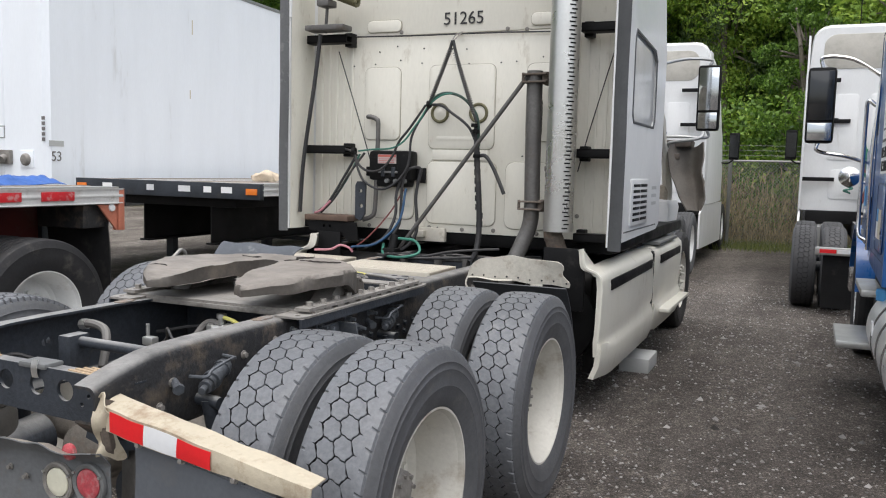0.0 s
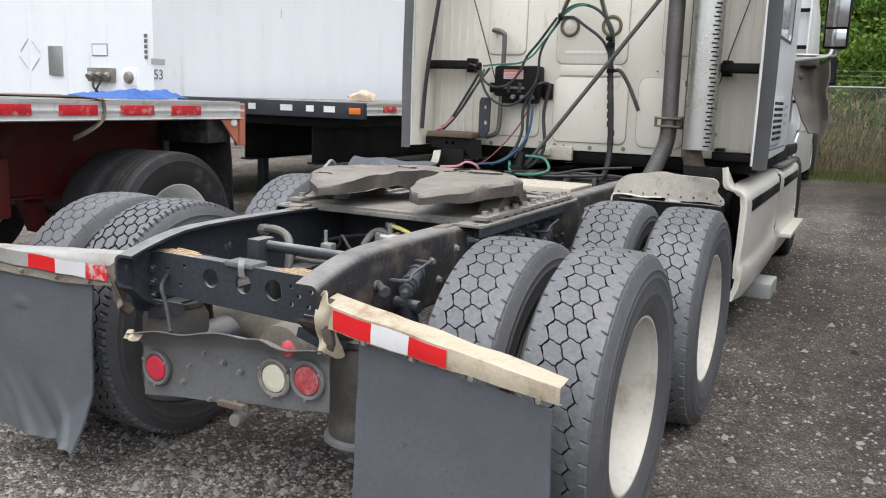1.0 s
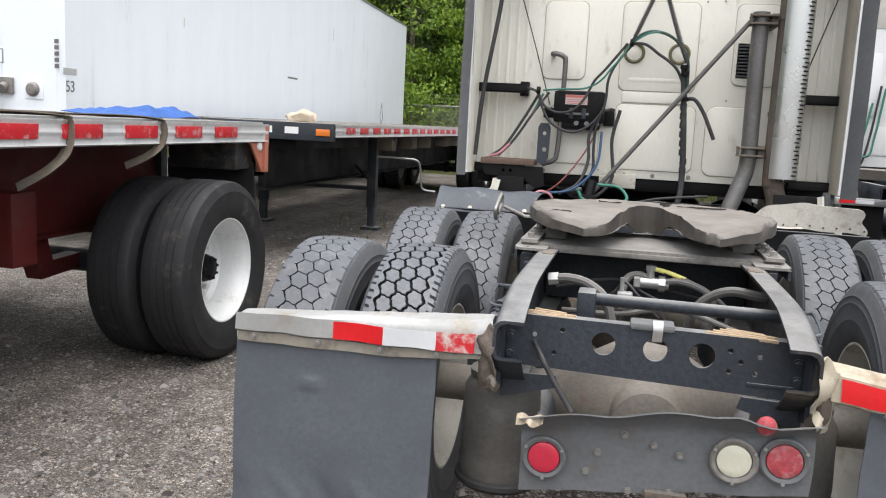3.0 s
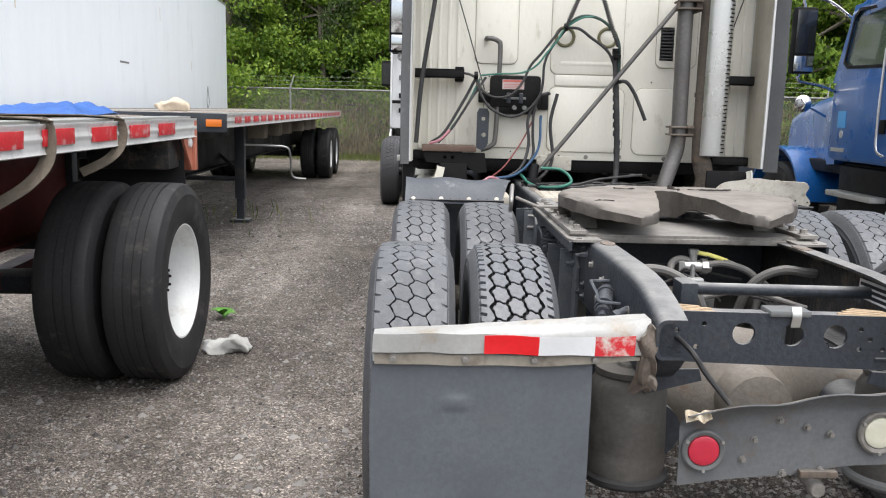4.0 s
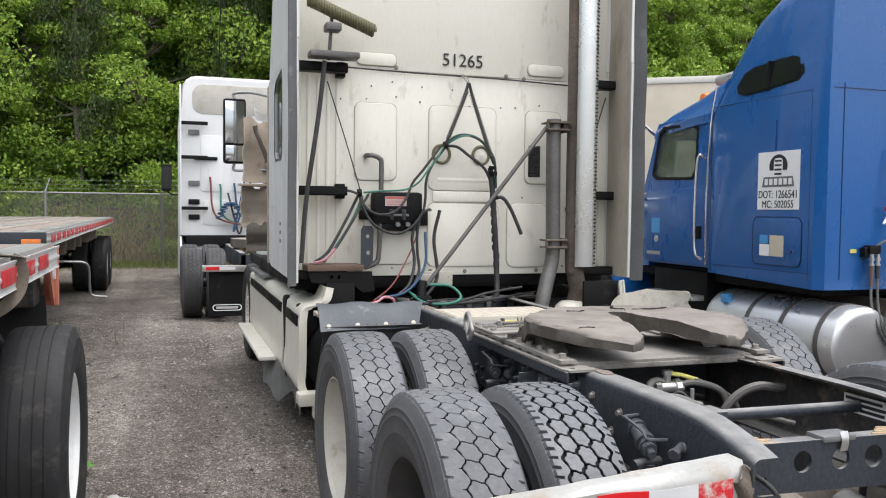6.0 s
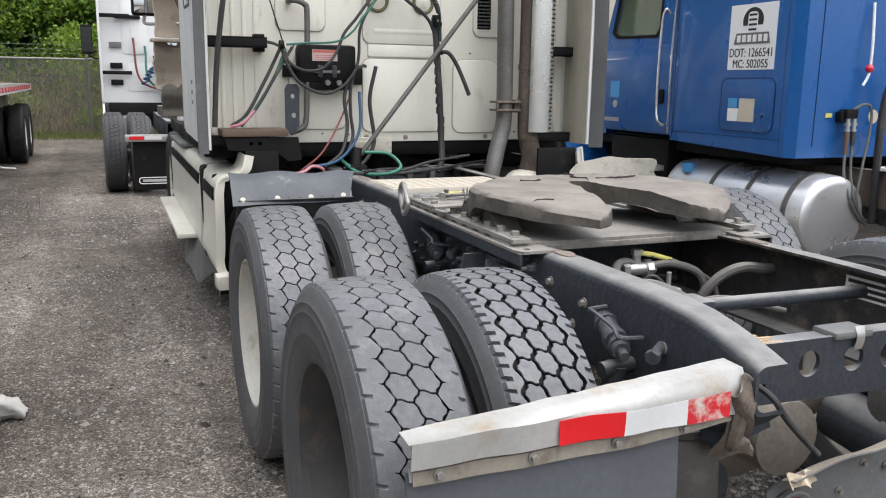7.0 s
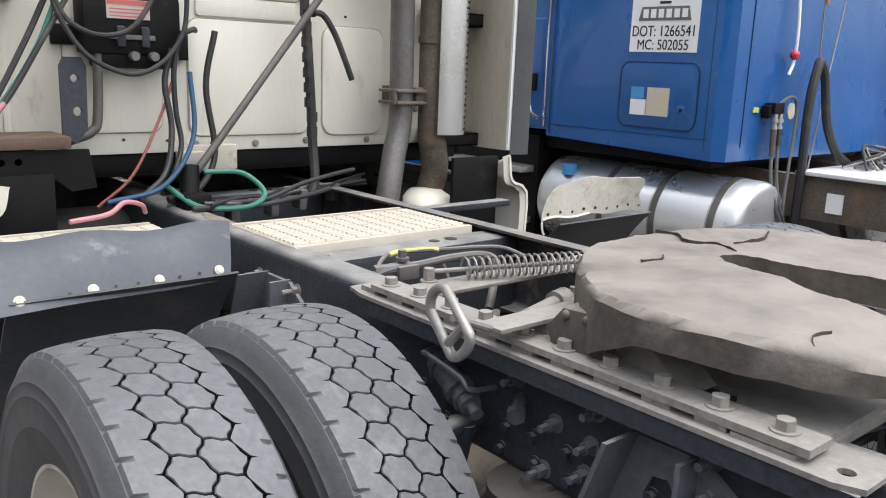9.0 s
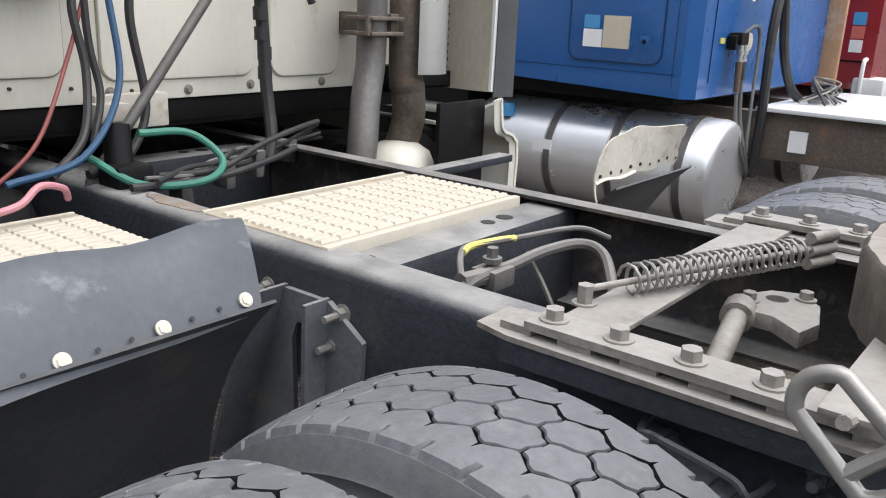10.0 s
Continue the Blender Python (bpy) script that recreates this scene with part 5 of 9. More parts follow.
def build_deck(t):
    tread_plate(t, -0.385, 0.305, 2.60, 2.975, 0.978, "cream ribbed deck plate behind the cab")
    for side in (-1, 1):
        if side < 0:
            tread_plate(t, -1.10, -0.56, 2.74, 3.215, 0.96, "cream ribbed deck plate over the tank")
        else:
            part("deck_beam", box((0.45, 3.02, 0.93), (0.93, 3.08, 0.955), 0.004), FRAME, t)
        bm = bmesh.new()
        lathe(bm, [(3.4, 0.001), (3.4, 0.24), (3.43, 0.29), (3.5, 0.30), (5.5, 0.30), (5.57, 0.29), (5.6, 0.001)], 40, (side * 0.82, 0, 0.62), "Y")
        part("fuel_tank", bm, BLACK, t)
        bm = bmesh.new()

        def fender(u, v, side=side):
            a = radians(45 - 58 * v)
            return Vector((side * (0.63 + 0.54 * u), (1.95 if side > 0 else 1.925) + math.cos(a) * 0.735, 0.505 + math.sin(a) * 0.66))
        sheet(bm, fender, 4, 14, 0.006)
        part("quarter_fender", bm, DULLBLACK, t, "black quarter fender over the tyre")
    bm = bmesh.new()

    def cover(u, v):
        x = -0.645 + 0.065 * v - (0.55 + 0.065 * v) * u
        y = 2.43 + 0.03 * (1 - u) + (0.15 - 0.02 * (1 - u)) * v
        z = 0.945 + 0.125 * math.sin(v * 1.5) + 0.012 * u * v + 0.004 * (1 - u) + 0.006 * math.sin(u * 13) * v
        return Vector((x, y, z))
    sheet(bm, cover, 16, 8, 0.006)
    fc = part("fender_cover", wobble(bm, 0.006, 6, 8), FENDER, t, "dark grey scuffed plastic fender cover with rivets", 50)
    bolts(fc, DUSTY_WHITE, [(cover(0.06 + 0.285 * k, 0.13) + Vector((0, -0.003, 0)), (0, -0.85, 0.5), 0.0085, 0.002) for k in range(4)], "rivet")
    holes = [(cover(0.06 + 0.095 * k, 0.13) + Vector((0, -0.004, 0)), (0, -0.85, 0.5), 0.0042, -0.0025) for k in range(10) if k % 3]
    bolts(fc, INK, holes, "rivet_hole", False)
    bm = bmesh.new()

    def cover_r(u, v):
        """A bent plate whose upper inner corner is cut to a curve; the outer end is torn."""
        low = 0.988 - 0.014 * u + 0.004 * math.sin(u * 17)
        k = 1 - min(1, u / 0.42)
        high = 0.016 + 0.122 * math.sqrt(max(0, 1 - k ** 2.2)) - 0.010 * max(0, u - 0.5)
        tear = (0.012 * math.sin(v * 9) - 0.045 * v) * max(0, u - 0.9) * 10
        return Vector((0.58 + 0.59 * u + tear, 2.515 + 0.02 * u - 0.035 * u * v + 0.010 * math.sin(u * 5) * v, low + high * v))
    sheet(bm, cover_r, 30, 8, 0.005)
    fc = part("fender_cover", wobble(bm, 0.005, 9, 4), DUSTY_WHITE, t, "pale dirty bent fender cover, torn at its edge", 50)
    bolts(fc, INK, [(cover_r(0.05 + 0.115 * k, 0.14) + Vector((0, -0.003, 0.0)), (0, -1, 0.1), 0.0055, 0.003) for k in range(9)], "rivet_hole", False)
    part("cover_lip", sheet(bmesh.new(), lambda u, v: cover_r(u * 0.45, 0.03) + Vector((0, -0.004 - 0.008 * v, -0.002 - 0.006 * v)), 12, 2, 0.003), DUSTY_WHITE, fc)
    part("loose_strap", sweep(bmesh.new(), [(0.585, 2.51, 0.995), (0.575, 2.505, 0.97), (0.575, 2.50, 0.945), (0.585, 2.50, 0.93)], 0.006, 6, flat=(0.0025, 0.009)), DUSTY_WHITE, fc)
    # side fairings
    prof = [(1.075, 1.125), (1.08, 1.12), (1.085, 1.08), (1.09, 1.03), (1.105, 1.005), (1.16, 0.99), (1.195, 0.955), (1.205, 0.88), (1.20, 0.62), (1.19, 0.52), (1.215, 0.46), (1.205, 0.34), (1.17, 0.25)]
    prof_left = [(1.0, 1.10), (1.004, 1.095), (1.01, 1.06), (1.02, 1.025), (1.05, 1.0), (1.13, 0.985), (1.165, 0.955), (1.175, 0.88), (1.175, 0.62), (1.18, 0.54), (1.185, 0.50), (1.18, 0.46), (1.165, 0.43)]
    prof_right = prof
    for side in (-1, 1):
        prof = prof_right if side > 0 else prof_left
        for y0, y1, up in ((3.18, 5.05, 1.0), (5.10, 6.60, 0.0)) if side > 0 else ((3.32, 4.02, 1.0), (4.09, 6.60, 0.0)):
            bm = bmesh.new()

            def skin(u, v, y0=y0, y1=y1, up=up, side=side, prof=prof):
                f = v * (len(prof) - 1)
                k = min(int(f), len(prof) - 2)
                w = f - k
                x, z = prof[k][0] * (1 - w) + prof[k + 1][0] * w, prof[k][1] * (1 - w) + prof[k + 1][1] * w
                if z > 1.0:
                    z = 1.0 + (z - 1.0) * (up * (max(0, 1 - u * (y1 - y0) / 0.27) if side > 0 else min(1, max(0, (0.44 - u * (y1 - y0)) / 0.2))) + 0.02)
                if z < 0.5 and u < 0.25 and side > 0:
                    z += 0.06 * (1 - u * 4)
                return Vector((side * x, y0 + (y1 - y0) * u, z))
            sheet(bm, skin, 14, 26, 0.012)
            fr = part("side_fairing", wobble(bm, 0.008, 2.5, side + y0), CREAM, t, "cream side fairing panel, cracked at the joint", 50)
            if up:
                bm = bmesh.new()
                lip = lambda u, v: skin(0.0, v) + Vector((-side * (0.035 if side > 0 else 0.05) * u, 0.004 + 0.012 * u, -0.012 * u if v < 0.5 else 0))
                sheet(bm, lip, 2, 26, 0.004)
                part("fairing_lip", bm, CREAM, fr, "bare edge of the fairing, bent inward", 50)
            xs = 1.196 if side > 0 else 1.168
            bm = box((side * xs, y0 + (0.25 if side > 0 else 0.06), 0.845), (side * (xs + 0.016), y1 - 0.12, 0.915), 0.006)
            part("step_slot", bm, BLACK, fr)
        yj = 4.98 if side > 0 else 3.96
        bm = box((side * 1.06, yj, 0.40), (side * (1.19 if side > 0 else 1.165), yj + 0.18, 0.97), 0.03)
        part("fairing_gap", wobble(bm, 0.02, 5), BLACK, t)
        if side < 0:
            bm = bmesh.new()

            def torn(u, v):
                y = 3.30 + 2.2 * u
                low = 0.24 + 0.05 * math.sin(u * 9) + 0.04 * math.sin(u * 23 + 1)
                return Vector((-1.165 + 0.05 * v * math.sin(u * 7) - 0.02 * v, y, 0.44 + (low - 0.44) * v))
            sheet(bm, torn, 40, 6, 0.004)
            part("torn_skirt", wobble(bm, 0.02, 6), GREY, t, "torn grey rubber skirt hanging below the fairing", 50)
            bm = box((-1.19, 3.22, 0.36), (-1.02, 3.34, 0.44), 0.012)
            bx(bm, (-1.10, 3.20, 0.28), (-0.96, 3.30, 0.37), 0.012)
            part("fairing_foot", wobble(bm, 0.008, 8), CREAM, t, "cracked cream foot of the fairing")
        bm = box((side * 1.08, 5.35 if side > 0 else 4.55, 0.42), (side * 1.30, 6.55, 0.455), 0.012)
        part("step", bm, CREAM, t, "cream step below the cab")
        bm = bmesh.new()
        bx(bm, (side * 1.05, 5.30, 1.0), (side * 1.20, 6.3, 1.03), 0.01)
        part("step_tread", bm, GREY, t)
        yb = 3.25 if side > 0 else 3.40
        part("fairing_backing", box((side * 0.80, yb, 0.72), (side * (1.07 if side > 0 else 0.985), yb + 0.02, 1.115), 0.004), BLACK, t)
        bm = box((side * 1.02, 3.50, 0.26), (side * 1.16, 3.56, 0.98), 0.02)
        part("fairing_bracket", wobble(bm, 0.01, 8), BLACK, t)


build_deck(TRUCK)


BROWN2 = surface("brown_interior", (0.115, 0.095, 0.08), 0.6, fine=0.12, coarse=0.4, dirt=(0.30, 0.27, 0.24), dirt_amount=0.15, dirt_scale=4, bump=0.15)


def build_sleeper(t):
    Y = 3.66
    bm = box((-1.19, Y, 1.14), (1.19, Y + 0.04, 2.555), 0.006)
    bx(bm, (-1.19, Y + 0.004, 2.56), (1.19, Y + 0.05, 3.9), 0.01)
    wall = part("back_wall", bm, CREAM, t, "cream sleeper back wall with pressed panels")
    for x0, x1, z0, z1, r in ((-0.752, -0.455, 1.80, 2.33, 0.05), (-0.222, 0.285, 1.74, 2.335, 0.05), (0.515, 0.80, 1.80, 2.33, 0.05), (-0.225, 0.31, 1.20, 1.65, 0.05), (0.38, 0.70, 1.19, 1.655, 0.06),
                              (-0.68, -0.33, 1.22, 1.62, 0.05), (-0.74, -0.46, 2.585, 2.67, 0.035), (0.53, 0.82, 2.585, 2.67, 0.035)):
        bm = plate(bmesh.new(), roundrect(x0, x1, z0, z1, r), "xz", Y + 0.002, Y - 0.012, bevel=0.009)
        panel = part("pressed_panel", bm, CREAM, wall)
        # Darker outline: edge shade of the pressing painted in, together with dirt.
        bm = plate(bmesh.new(), roundrect(x0 - 0.003, x1 + 0.003, z0 - 0.003, z1 + 0.003, r), "xz", Y + 0.001, Y - 0.003, [roundrect(x0 + 0.001, x1 - 0.001, z0 + 0.001, z1 - 0.001, r)])
        part("panel_seam", bm, GROOVE, panel)
    for x0, x1, z0, z1 in ((-0.19, 0.25, 1.66, 1.735), (-0.16, 0.24, 1.80, 1.83)):
        part("pressed_rib", plate(bmesh.new(), roundrect(x0, x1, z0, z1, 0.014), "xz", Y + 0.002, Y - 0.014, bevel=0.006), CREAM, wall)
    for side in (-1, 1):
        for k in range(5):
            x = side * (0.87 + 0.065 * k)
            part("vertical_rib", plate(bmesh.new(), roundrect(x - 0.012, x + 0.012, 1.2, 2.5, 0.01, 3), "xz", Y + 0.002, Y - 0.010, bevel=0.006), CREAM, wall)
    bm = bmesh.new()
    sweep(bm, [(-1.1, Y - 0.02, 2.565), (-0.4, Y - 0.018, 2.55), (0.3, Y - 0.018, 2.545), (0.85, Y - 0.02, 2.53)], 0.006, 6)
    part("wire", bm, HOSE_K, wall)
    lettering("digit", "51265", 0.125, pose(0.028, Y - 0.002, 2.655, 90, 0, 0), INK, wall, "black stencilled digit")
    bolts(wall, DUSTY, [((x, Y - 0.001, z), (0, -1, 0), 0.010, 0.007) for x, z in ((-0.46, 2.58), (0.36, 2.57), (0.5, 2.56), (-0.62, 2.6), (-0.7, 1.16), (-0.2, 1.17), (0.3, 1.17), (0.06, 1.165), (0.62, 1.165), (0.9, 1.3), (-0.72, 2.1))])
    rng = random.Random(4)
    rows = [(x, z) for z in (1.175, 1.70, 2.36, 2.46) for x in [-0.85 + 0.19 * k + rng.uniform(-0.05, 0.05) for k in range(10)] if rng.random() < 0.7]
    bolts(wall, INK, [((x, Y - 0.0005, z + rng.uniform(-0.02, 0.02)), (0, -1, 0), 0.0055, 0.003) for x, z in rows], "screw", False)
    bm = box((0.534, Y - 0.012, 1.843), (0.641, Y, 2.083), 0.006)
    vent = part("vent", bm, BLACK, wall, "black louvred vent")
    for k in range(10):
        part("slat", box((0.545, Y - 0.022, 1.858 + 0.022 * k), (0.63, Y - 0.011, 1.868 + 0.022 * k), 0.002), EDGERUB, vent)
    bm = box((-1.18, Y + 0.02, 1.06), (1.18, Y + 0.1, 1.14), 0.01)
    part("sill_rail", bm, BLACK, t)
    bm = box((-1.15, 3.68, 1.05), (1.15, 6.9, 1.15), 0.02)
    part("cab_floor", bm, BLACK, t)
    bm = box((-1.18, 5.0, 1.15), (-0.6, 5.06, 2.6), 0.01)
    bx(bm, (0.6, 5.0, 1.15), (1.18, 5.06, 2.6), 0.01)
    part("bunk_bulkhead", bm, BEIGE, t, "torn beige interior lining")
    bm = box((-1.19, 3.68, 3.88), (1.19, 5.0, 3.94), 0.03)
    part("roof", bm, CREAM, t)
    # side walls with window openings
    for side, yf in ((-1, 4.66), (1, 5.10)):
        x0, x1 = side * 1.185, side * 1.208
        wy0, wy1 = (3.90, 4.32) if side < 0 else (3.84, 4.70)
        hole = [(wy0, 2.0), (wy0 + 0.05, 1.945), (wy1 - 0.06, 1.95), (wy1, 2.01), (wy1, 2.45), (wy1 - 0.08, 2.52), (wy0 + 0.04, 2.56), (wy0, 2.5)]
        bm = bmesh.new()
        plate(bm, [(3.31, 1.13), (yf - 0.12, 1.16), (yf, 1.20), (yf + 0.03, 2.58), (3.31, 2.66)], "yz", x0, x1, [hole])
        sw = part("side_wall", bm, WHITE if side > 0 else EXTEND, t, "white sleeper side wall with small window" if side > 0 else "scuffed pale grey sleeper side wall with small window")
        bm = plate(bmesh.new(), [(3.31, 2.665), (yf + 0.03, 2.585), (yf - 0.3, 3.55), (4.0, 3.9), (3.31, 3.92)], "yz", side * 1.18, side * 1.204)
        part("roof_side", bm, WHITE, t)
        bm = plate(bmesh.new(), hole, "yz", side * 1.190, side * 1.194)
        part("window_pane", bm, DARKGLASS if side < 0 else GLASS2, sw)
        cy, cz = sum(y for y, z in hole) / 8, sum(z for y, z in hole) / 8
        bm = plate(bmesh.new(), [(cy + (y - cy) * 1.03, cz + (z - cz) * 1.03) for y, z in hole], "yz", side * 1.2075, side * 1.2115, [[(cy + (y - cy) * 0.97, cz + (z - cz) * 0.97) for y, z in hole]])
        part("window_gasket", bm, EDGERUB, sw)
        # flared rubber flange along the rear edge, tan lining on the inner face
        bm = sheet(bmesh.new(), lambda u, v, side=side: Vector((side * (1.203 + (0.08 if side > 0 else 0.05) * u), 3.315 - 0.03 * math.sin(u * 1.5), 1.11 + 2.81 * v)), 4, 24, 0.012)
        part("side_extender", wobble(bm, 0.006, 2.5, side), EDGERUB if side > 0 else FLANGE, t, "grey rubber side extender flap along the sleeper edge", 50)
        bm = sheet(bmesh.new(), lambda u, v, side=side: Vector((side * (1.183 - 0.012 * math.sin(u * 3.1)), 3.32 + 0.30 * u, 1.13 + 2.7 * v)), 6, 20, 0.003)
        part("extender_lining", wobble(bm, 0.004, 3, side), LINING if side > 0 else CREAM, t, "stained tan lining of the side extender" if side > 0 else "cream lining of the side extender", 50)
        for k in range(9):
            bolts(sw, DUSTY, [((side * 1.208, 3.40, 1.25 + 0.16 * k), (side, 0, 0), 0.006, 0.003)], "rivet", False)
        for z in (2.53, 1.72, 1.165):
            xa, xb = (0.83, 1.185) if side < 0 else (0.92, 1.185)
            bm = bmesh.new()
            bx(bm, (side * xa, 3.50, z - 0.03), (side * xb, 3.51, z + 0.03), 0.003)
            bx(bm, (side * xa, 3.50, z + 0.02), (side * xb, 3.60, z + 0.03), 0.003)
            bx(bm, (side * xa, 3.50, z - 0.03), (side * xb, 3.60, z - 0.02), 0.003)
            bx(bm, (side * xa, 3.58, z - 0.05), (side * (xa + 0.06), Y, z + 0.05), 0.006)
            part("extender_bracket", bm, BLACK, t, "black steel bracket")
    bm = box((1.206, 3.87, 1.235), (1.222, 4.50, 1.56), 0.008)
    gv = part("side_vent", bm, WHITE, t, "white louvred vent on the sleeper side")
    for k in range(7):
        for y0, y1 in ((3.93, 4.17), (4.20, 4.44)):
            part("slot", box((1.219, y0, 1.265 + 0.04 * k), (1.2245, y1, 1.285 + 0.04 * k), 0.002), BLACK, gv)
    part("locker_seam", box((1.2075, 3.72, 1.195), (1.2095, 4.95, 1.205)), GREY, t)
    for k in range(3):
        part("faded_decal", box((1.2075, 4.72, 1.36 + 0.06 * k), (1.2095, 4.92, 1.385 + 0.06 * k)), GREY2, t)
        part("faded_decal", box((-1.2095, 3.95, 1.36 + 0.06 * k), (-1.2085, 4.03, 1.385 + 0.06 * k)), GREY, t)
    # exhaust
    bm = bmesh.new()
    sweep(bm, [(0.50, 3.36, 0.80), (0.545, 3.38, 0.97), (0.60, 3.42, 1.12), (0.645, 3.44, 1.28), (0.645, 3.44, 1.6), (0.64, 3.44, 2.0), (0.64, 3.44, 2.25)], 0.052, 20)
    ex = part("exhaust_pipe", bm, PIPE, t, "dull grey exhaust pipe")
    for z in (2.20, 1.37):
        bm = bmesh.new()
        for dz in (-0.025, 0.025):
            bx(bm, (0.575, 3.37, z + dz - 0.006), (0.735, 3.51, z + dz + 0.006), 0.003)
        bx(bm, (0.70, 3.40, z - 0.04), (0.74, 3.66, z + 0.04), 0.004)
        rod(bm, (0.575, 3.39, z - 0.03), (0.575, 3.39, z + 0.035), 0.01, 8)
        part("pipe_clamp", bm, RUSTY, ex, "rusty pipe clamp")
    bm = bmesh.new()
    sweep(bm, [(0.84, 3.47, 0.92), (0.85, 3.44, 1.04), (0.82, 3.42, 1.15), (0.805, 3.42, 1.3), (0.805, 3.42, 2.4), (0.805, 3.42, 3.8)], 0.062, 20)
    part("exhaust_tube", bm, RUSTY, t, "brown rusty upright exhaust tube")
    bm = bmesh.new()

    def shield(u, v):
        a = radians(222 + 128 * u)
        return Vector((0.845 + math.cos(a) * 0.105, 3.40 + math.sin(a) * 0.105, 1.21 + 2.55 * v))
    sheet(bm, shield, 14, 4, 0.003)
    sh = part("heat_shield", bm, CHROME_DULL, t, "bright slotted exhaust heat shield")
    slot = finish("slot", box((-0.020, -0.0015, -0.0045), (0.020, 0.0015, 0.0045), 0.001), BLACK)
    for k in range(96):
        ob = part("slot", slot, None, sh)
        a = 312 + (3 if k % 2 else -3)
        ob.matrix_basis = Matrix.Translation((0.845 + math.cos(radians(a)) * 0.1065, 3.40 + math.sin(radians(a)) * 0.1065, 1.235 + 0.026 * k)) @ pose(0, 0, 0, 0, 0, a + 90)
    for z in (1.6, 2.2):
        part("pipe_clamp", lathe(bmesh.new(), [(z, 0.064), (z, 0.069), (z + 0.03, 0.069), (z + 0.03, 0.064)], 24, (0.805, 3.42, 0), "Z"), RUSTY, ex, "rusty band clamp")
    # diagonal strut
    bm = bmesh.new()
    rod(bm, (0.615, 3.42, 2.24), (-0.35, 3.46, 1.01), 0.015, 10)
    rod(bm, (-0.35, 3.46, 1.01), (-0.40, 3.42, 0.95), 0.03, 10)
    part("diagonal_strut", bm, PIPE, t)
    # fittings on the wall
    bm = bmesh.new()
    bx(bm, (-0.645, 3.53, 1.50), (-0.295, 3.65, 1.72), 0.03)
    bx(bm, (-0.60, 3.545, 1.455), (-0.32, 3.65, 1.53), 0.025)
    cb = part("control_box", bm, BLACK, t, "black control box with warning label")
    part("mounting_ear", box((-0.72, 3.63, 1.53), (-0.63, 3.655, 1.60), 0.006), BLACK, cb)
    part("mounting_ear", box((-0.30, 3.63, 1.49), (-0.23, 3.655, 1.60), 0.006), BLACK, cb)
    for k in range(3):
        part("cable_gland", rod(bmesh.new(), (-0.48 + 0.07 * k, 3.53, 1.50), (-0.48 + 0.07 * k, 3.50, 1.50), 0.016, 10), GREY, cb)
    for x in (-0.535, -0.45):
        part("latch", box((x, 3.515, 1.53), (x + 0.03, 3.535, 1.60), 0.006), FRAME, cb)
    part("hinge_bar", box((-0.56, 3.518, 1.555), (-0.40, 3.534, 1.572), 0.004), GREY, cb)
    part("warning_label", box((-0.565, 3.526, 1.625), (-0.415, 3.531, 1.69)), PAPERPINK, cb)
    part("label_band", box((-0.562, 3.5245, 1.672), (-0.418, 3.529, 1.688)), PAPERRED, cb)
    for k in range(3):
        part("label_bar", box((-0.555, 3.5245, 1.632 + 0.012 * k), (-0.43, 3.529, 1.6355 + 0.012 * k)), PAPERRED, cb)
    bm = sweep(bmesh.new(), [(-0.675, 3.66, 1.965), (-0.675, 3.57, 1.965), (-0.64, 3.56, 1.963), (-0.60, 3.56, 1.945), (-0.585, 3.56, 1.90), (-0.59, 3.56, 1.6), (-0.60, 3.56, 1.30), (-0.625, 3.56, 1.235), (-0.70, 3.56, 1.205)], 0.017, 10)
    part("bent_tube", bm, PIPE, t, "bent dark steel tube on the wall")
    bm = plate(bmesh.new(), [(-0.735, 1.46), (-0.72, 1.49), (-0.665, 1.49), (-0.65, 1.46), (-0.655, 1.25), (-0.69, 1.20), (-0.735, 1.22)], "xz", 3.50, 3.52, [disc(-0.69, 1.42, 0.014, 10), disc(-0.685, 1.31, 0.016, 10)])
    part("bracket_plate", bm, FRAME, t)
    bm = box((-1.11, 3.40, 1.195), (-0.74, 3.62, 1.235), 0.006)
    part("cable_tray", bm, BROWN, t, "brown weathered cable tray")
    bm = bmesh.new()
    plate(bm, [(-1.10, 1.19), (-0.68, 1.19), (-0.66, 1.06), (-0.74, 1.05), (-0.80, 1.10), (-1.08, 1.12)], "xz", 3.42, 3.435, [disc(-0.95, 1.155, 0.012, 10), disc(-0.90, 1.155, 0.012, 10)])
    part("tray_bracket", bm, BLACK, t)
    for x in (-0.13, 0.168):
        bm = bmesh.new()
        sweep(bm, [(x + 0.062 * math.cos(2 * math.pi * k / 20), 3.645, 1.995 + 0.062 * math.sin(2 * math.pi * k / 20)) for k in range(20)], 0.011, 8, 1, True)
        part("grommet_ring", bm, OLIVE, wall)
        bm = bmesh.new()
        lathe(bm, [(3.652, 0.052), (3.648, 0.05), (3.640, 0.02), (3.639, 0.0005)], 24, (x, 0, 1.995), "Y")
        part("grommet_cap", bm, CREAM, wall)
    y = 3.585
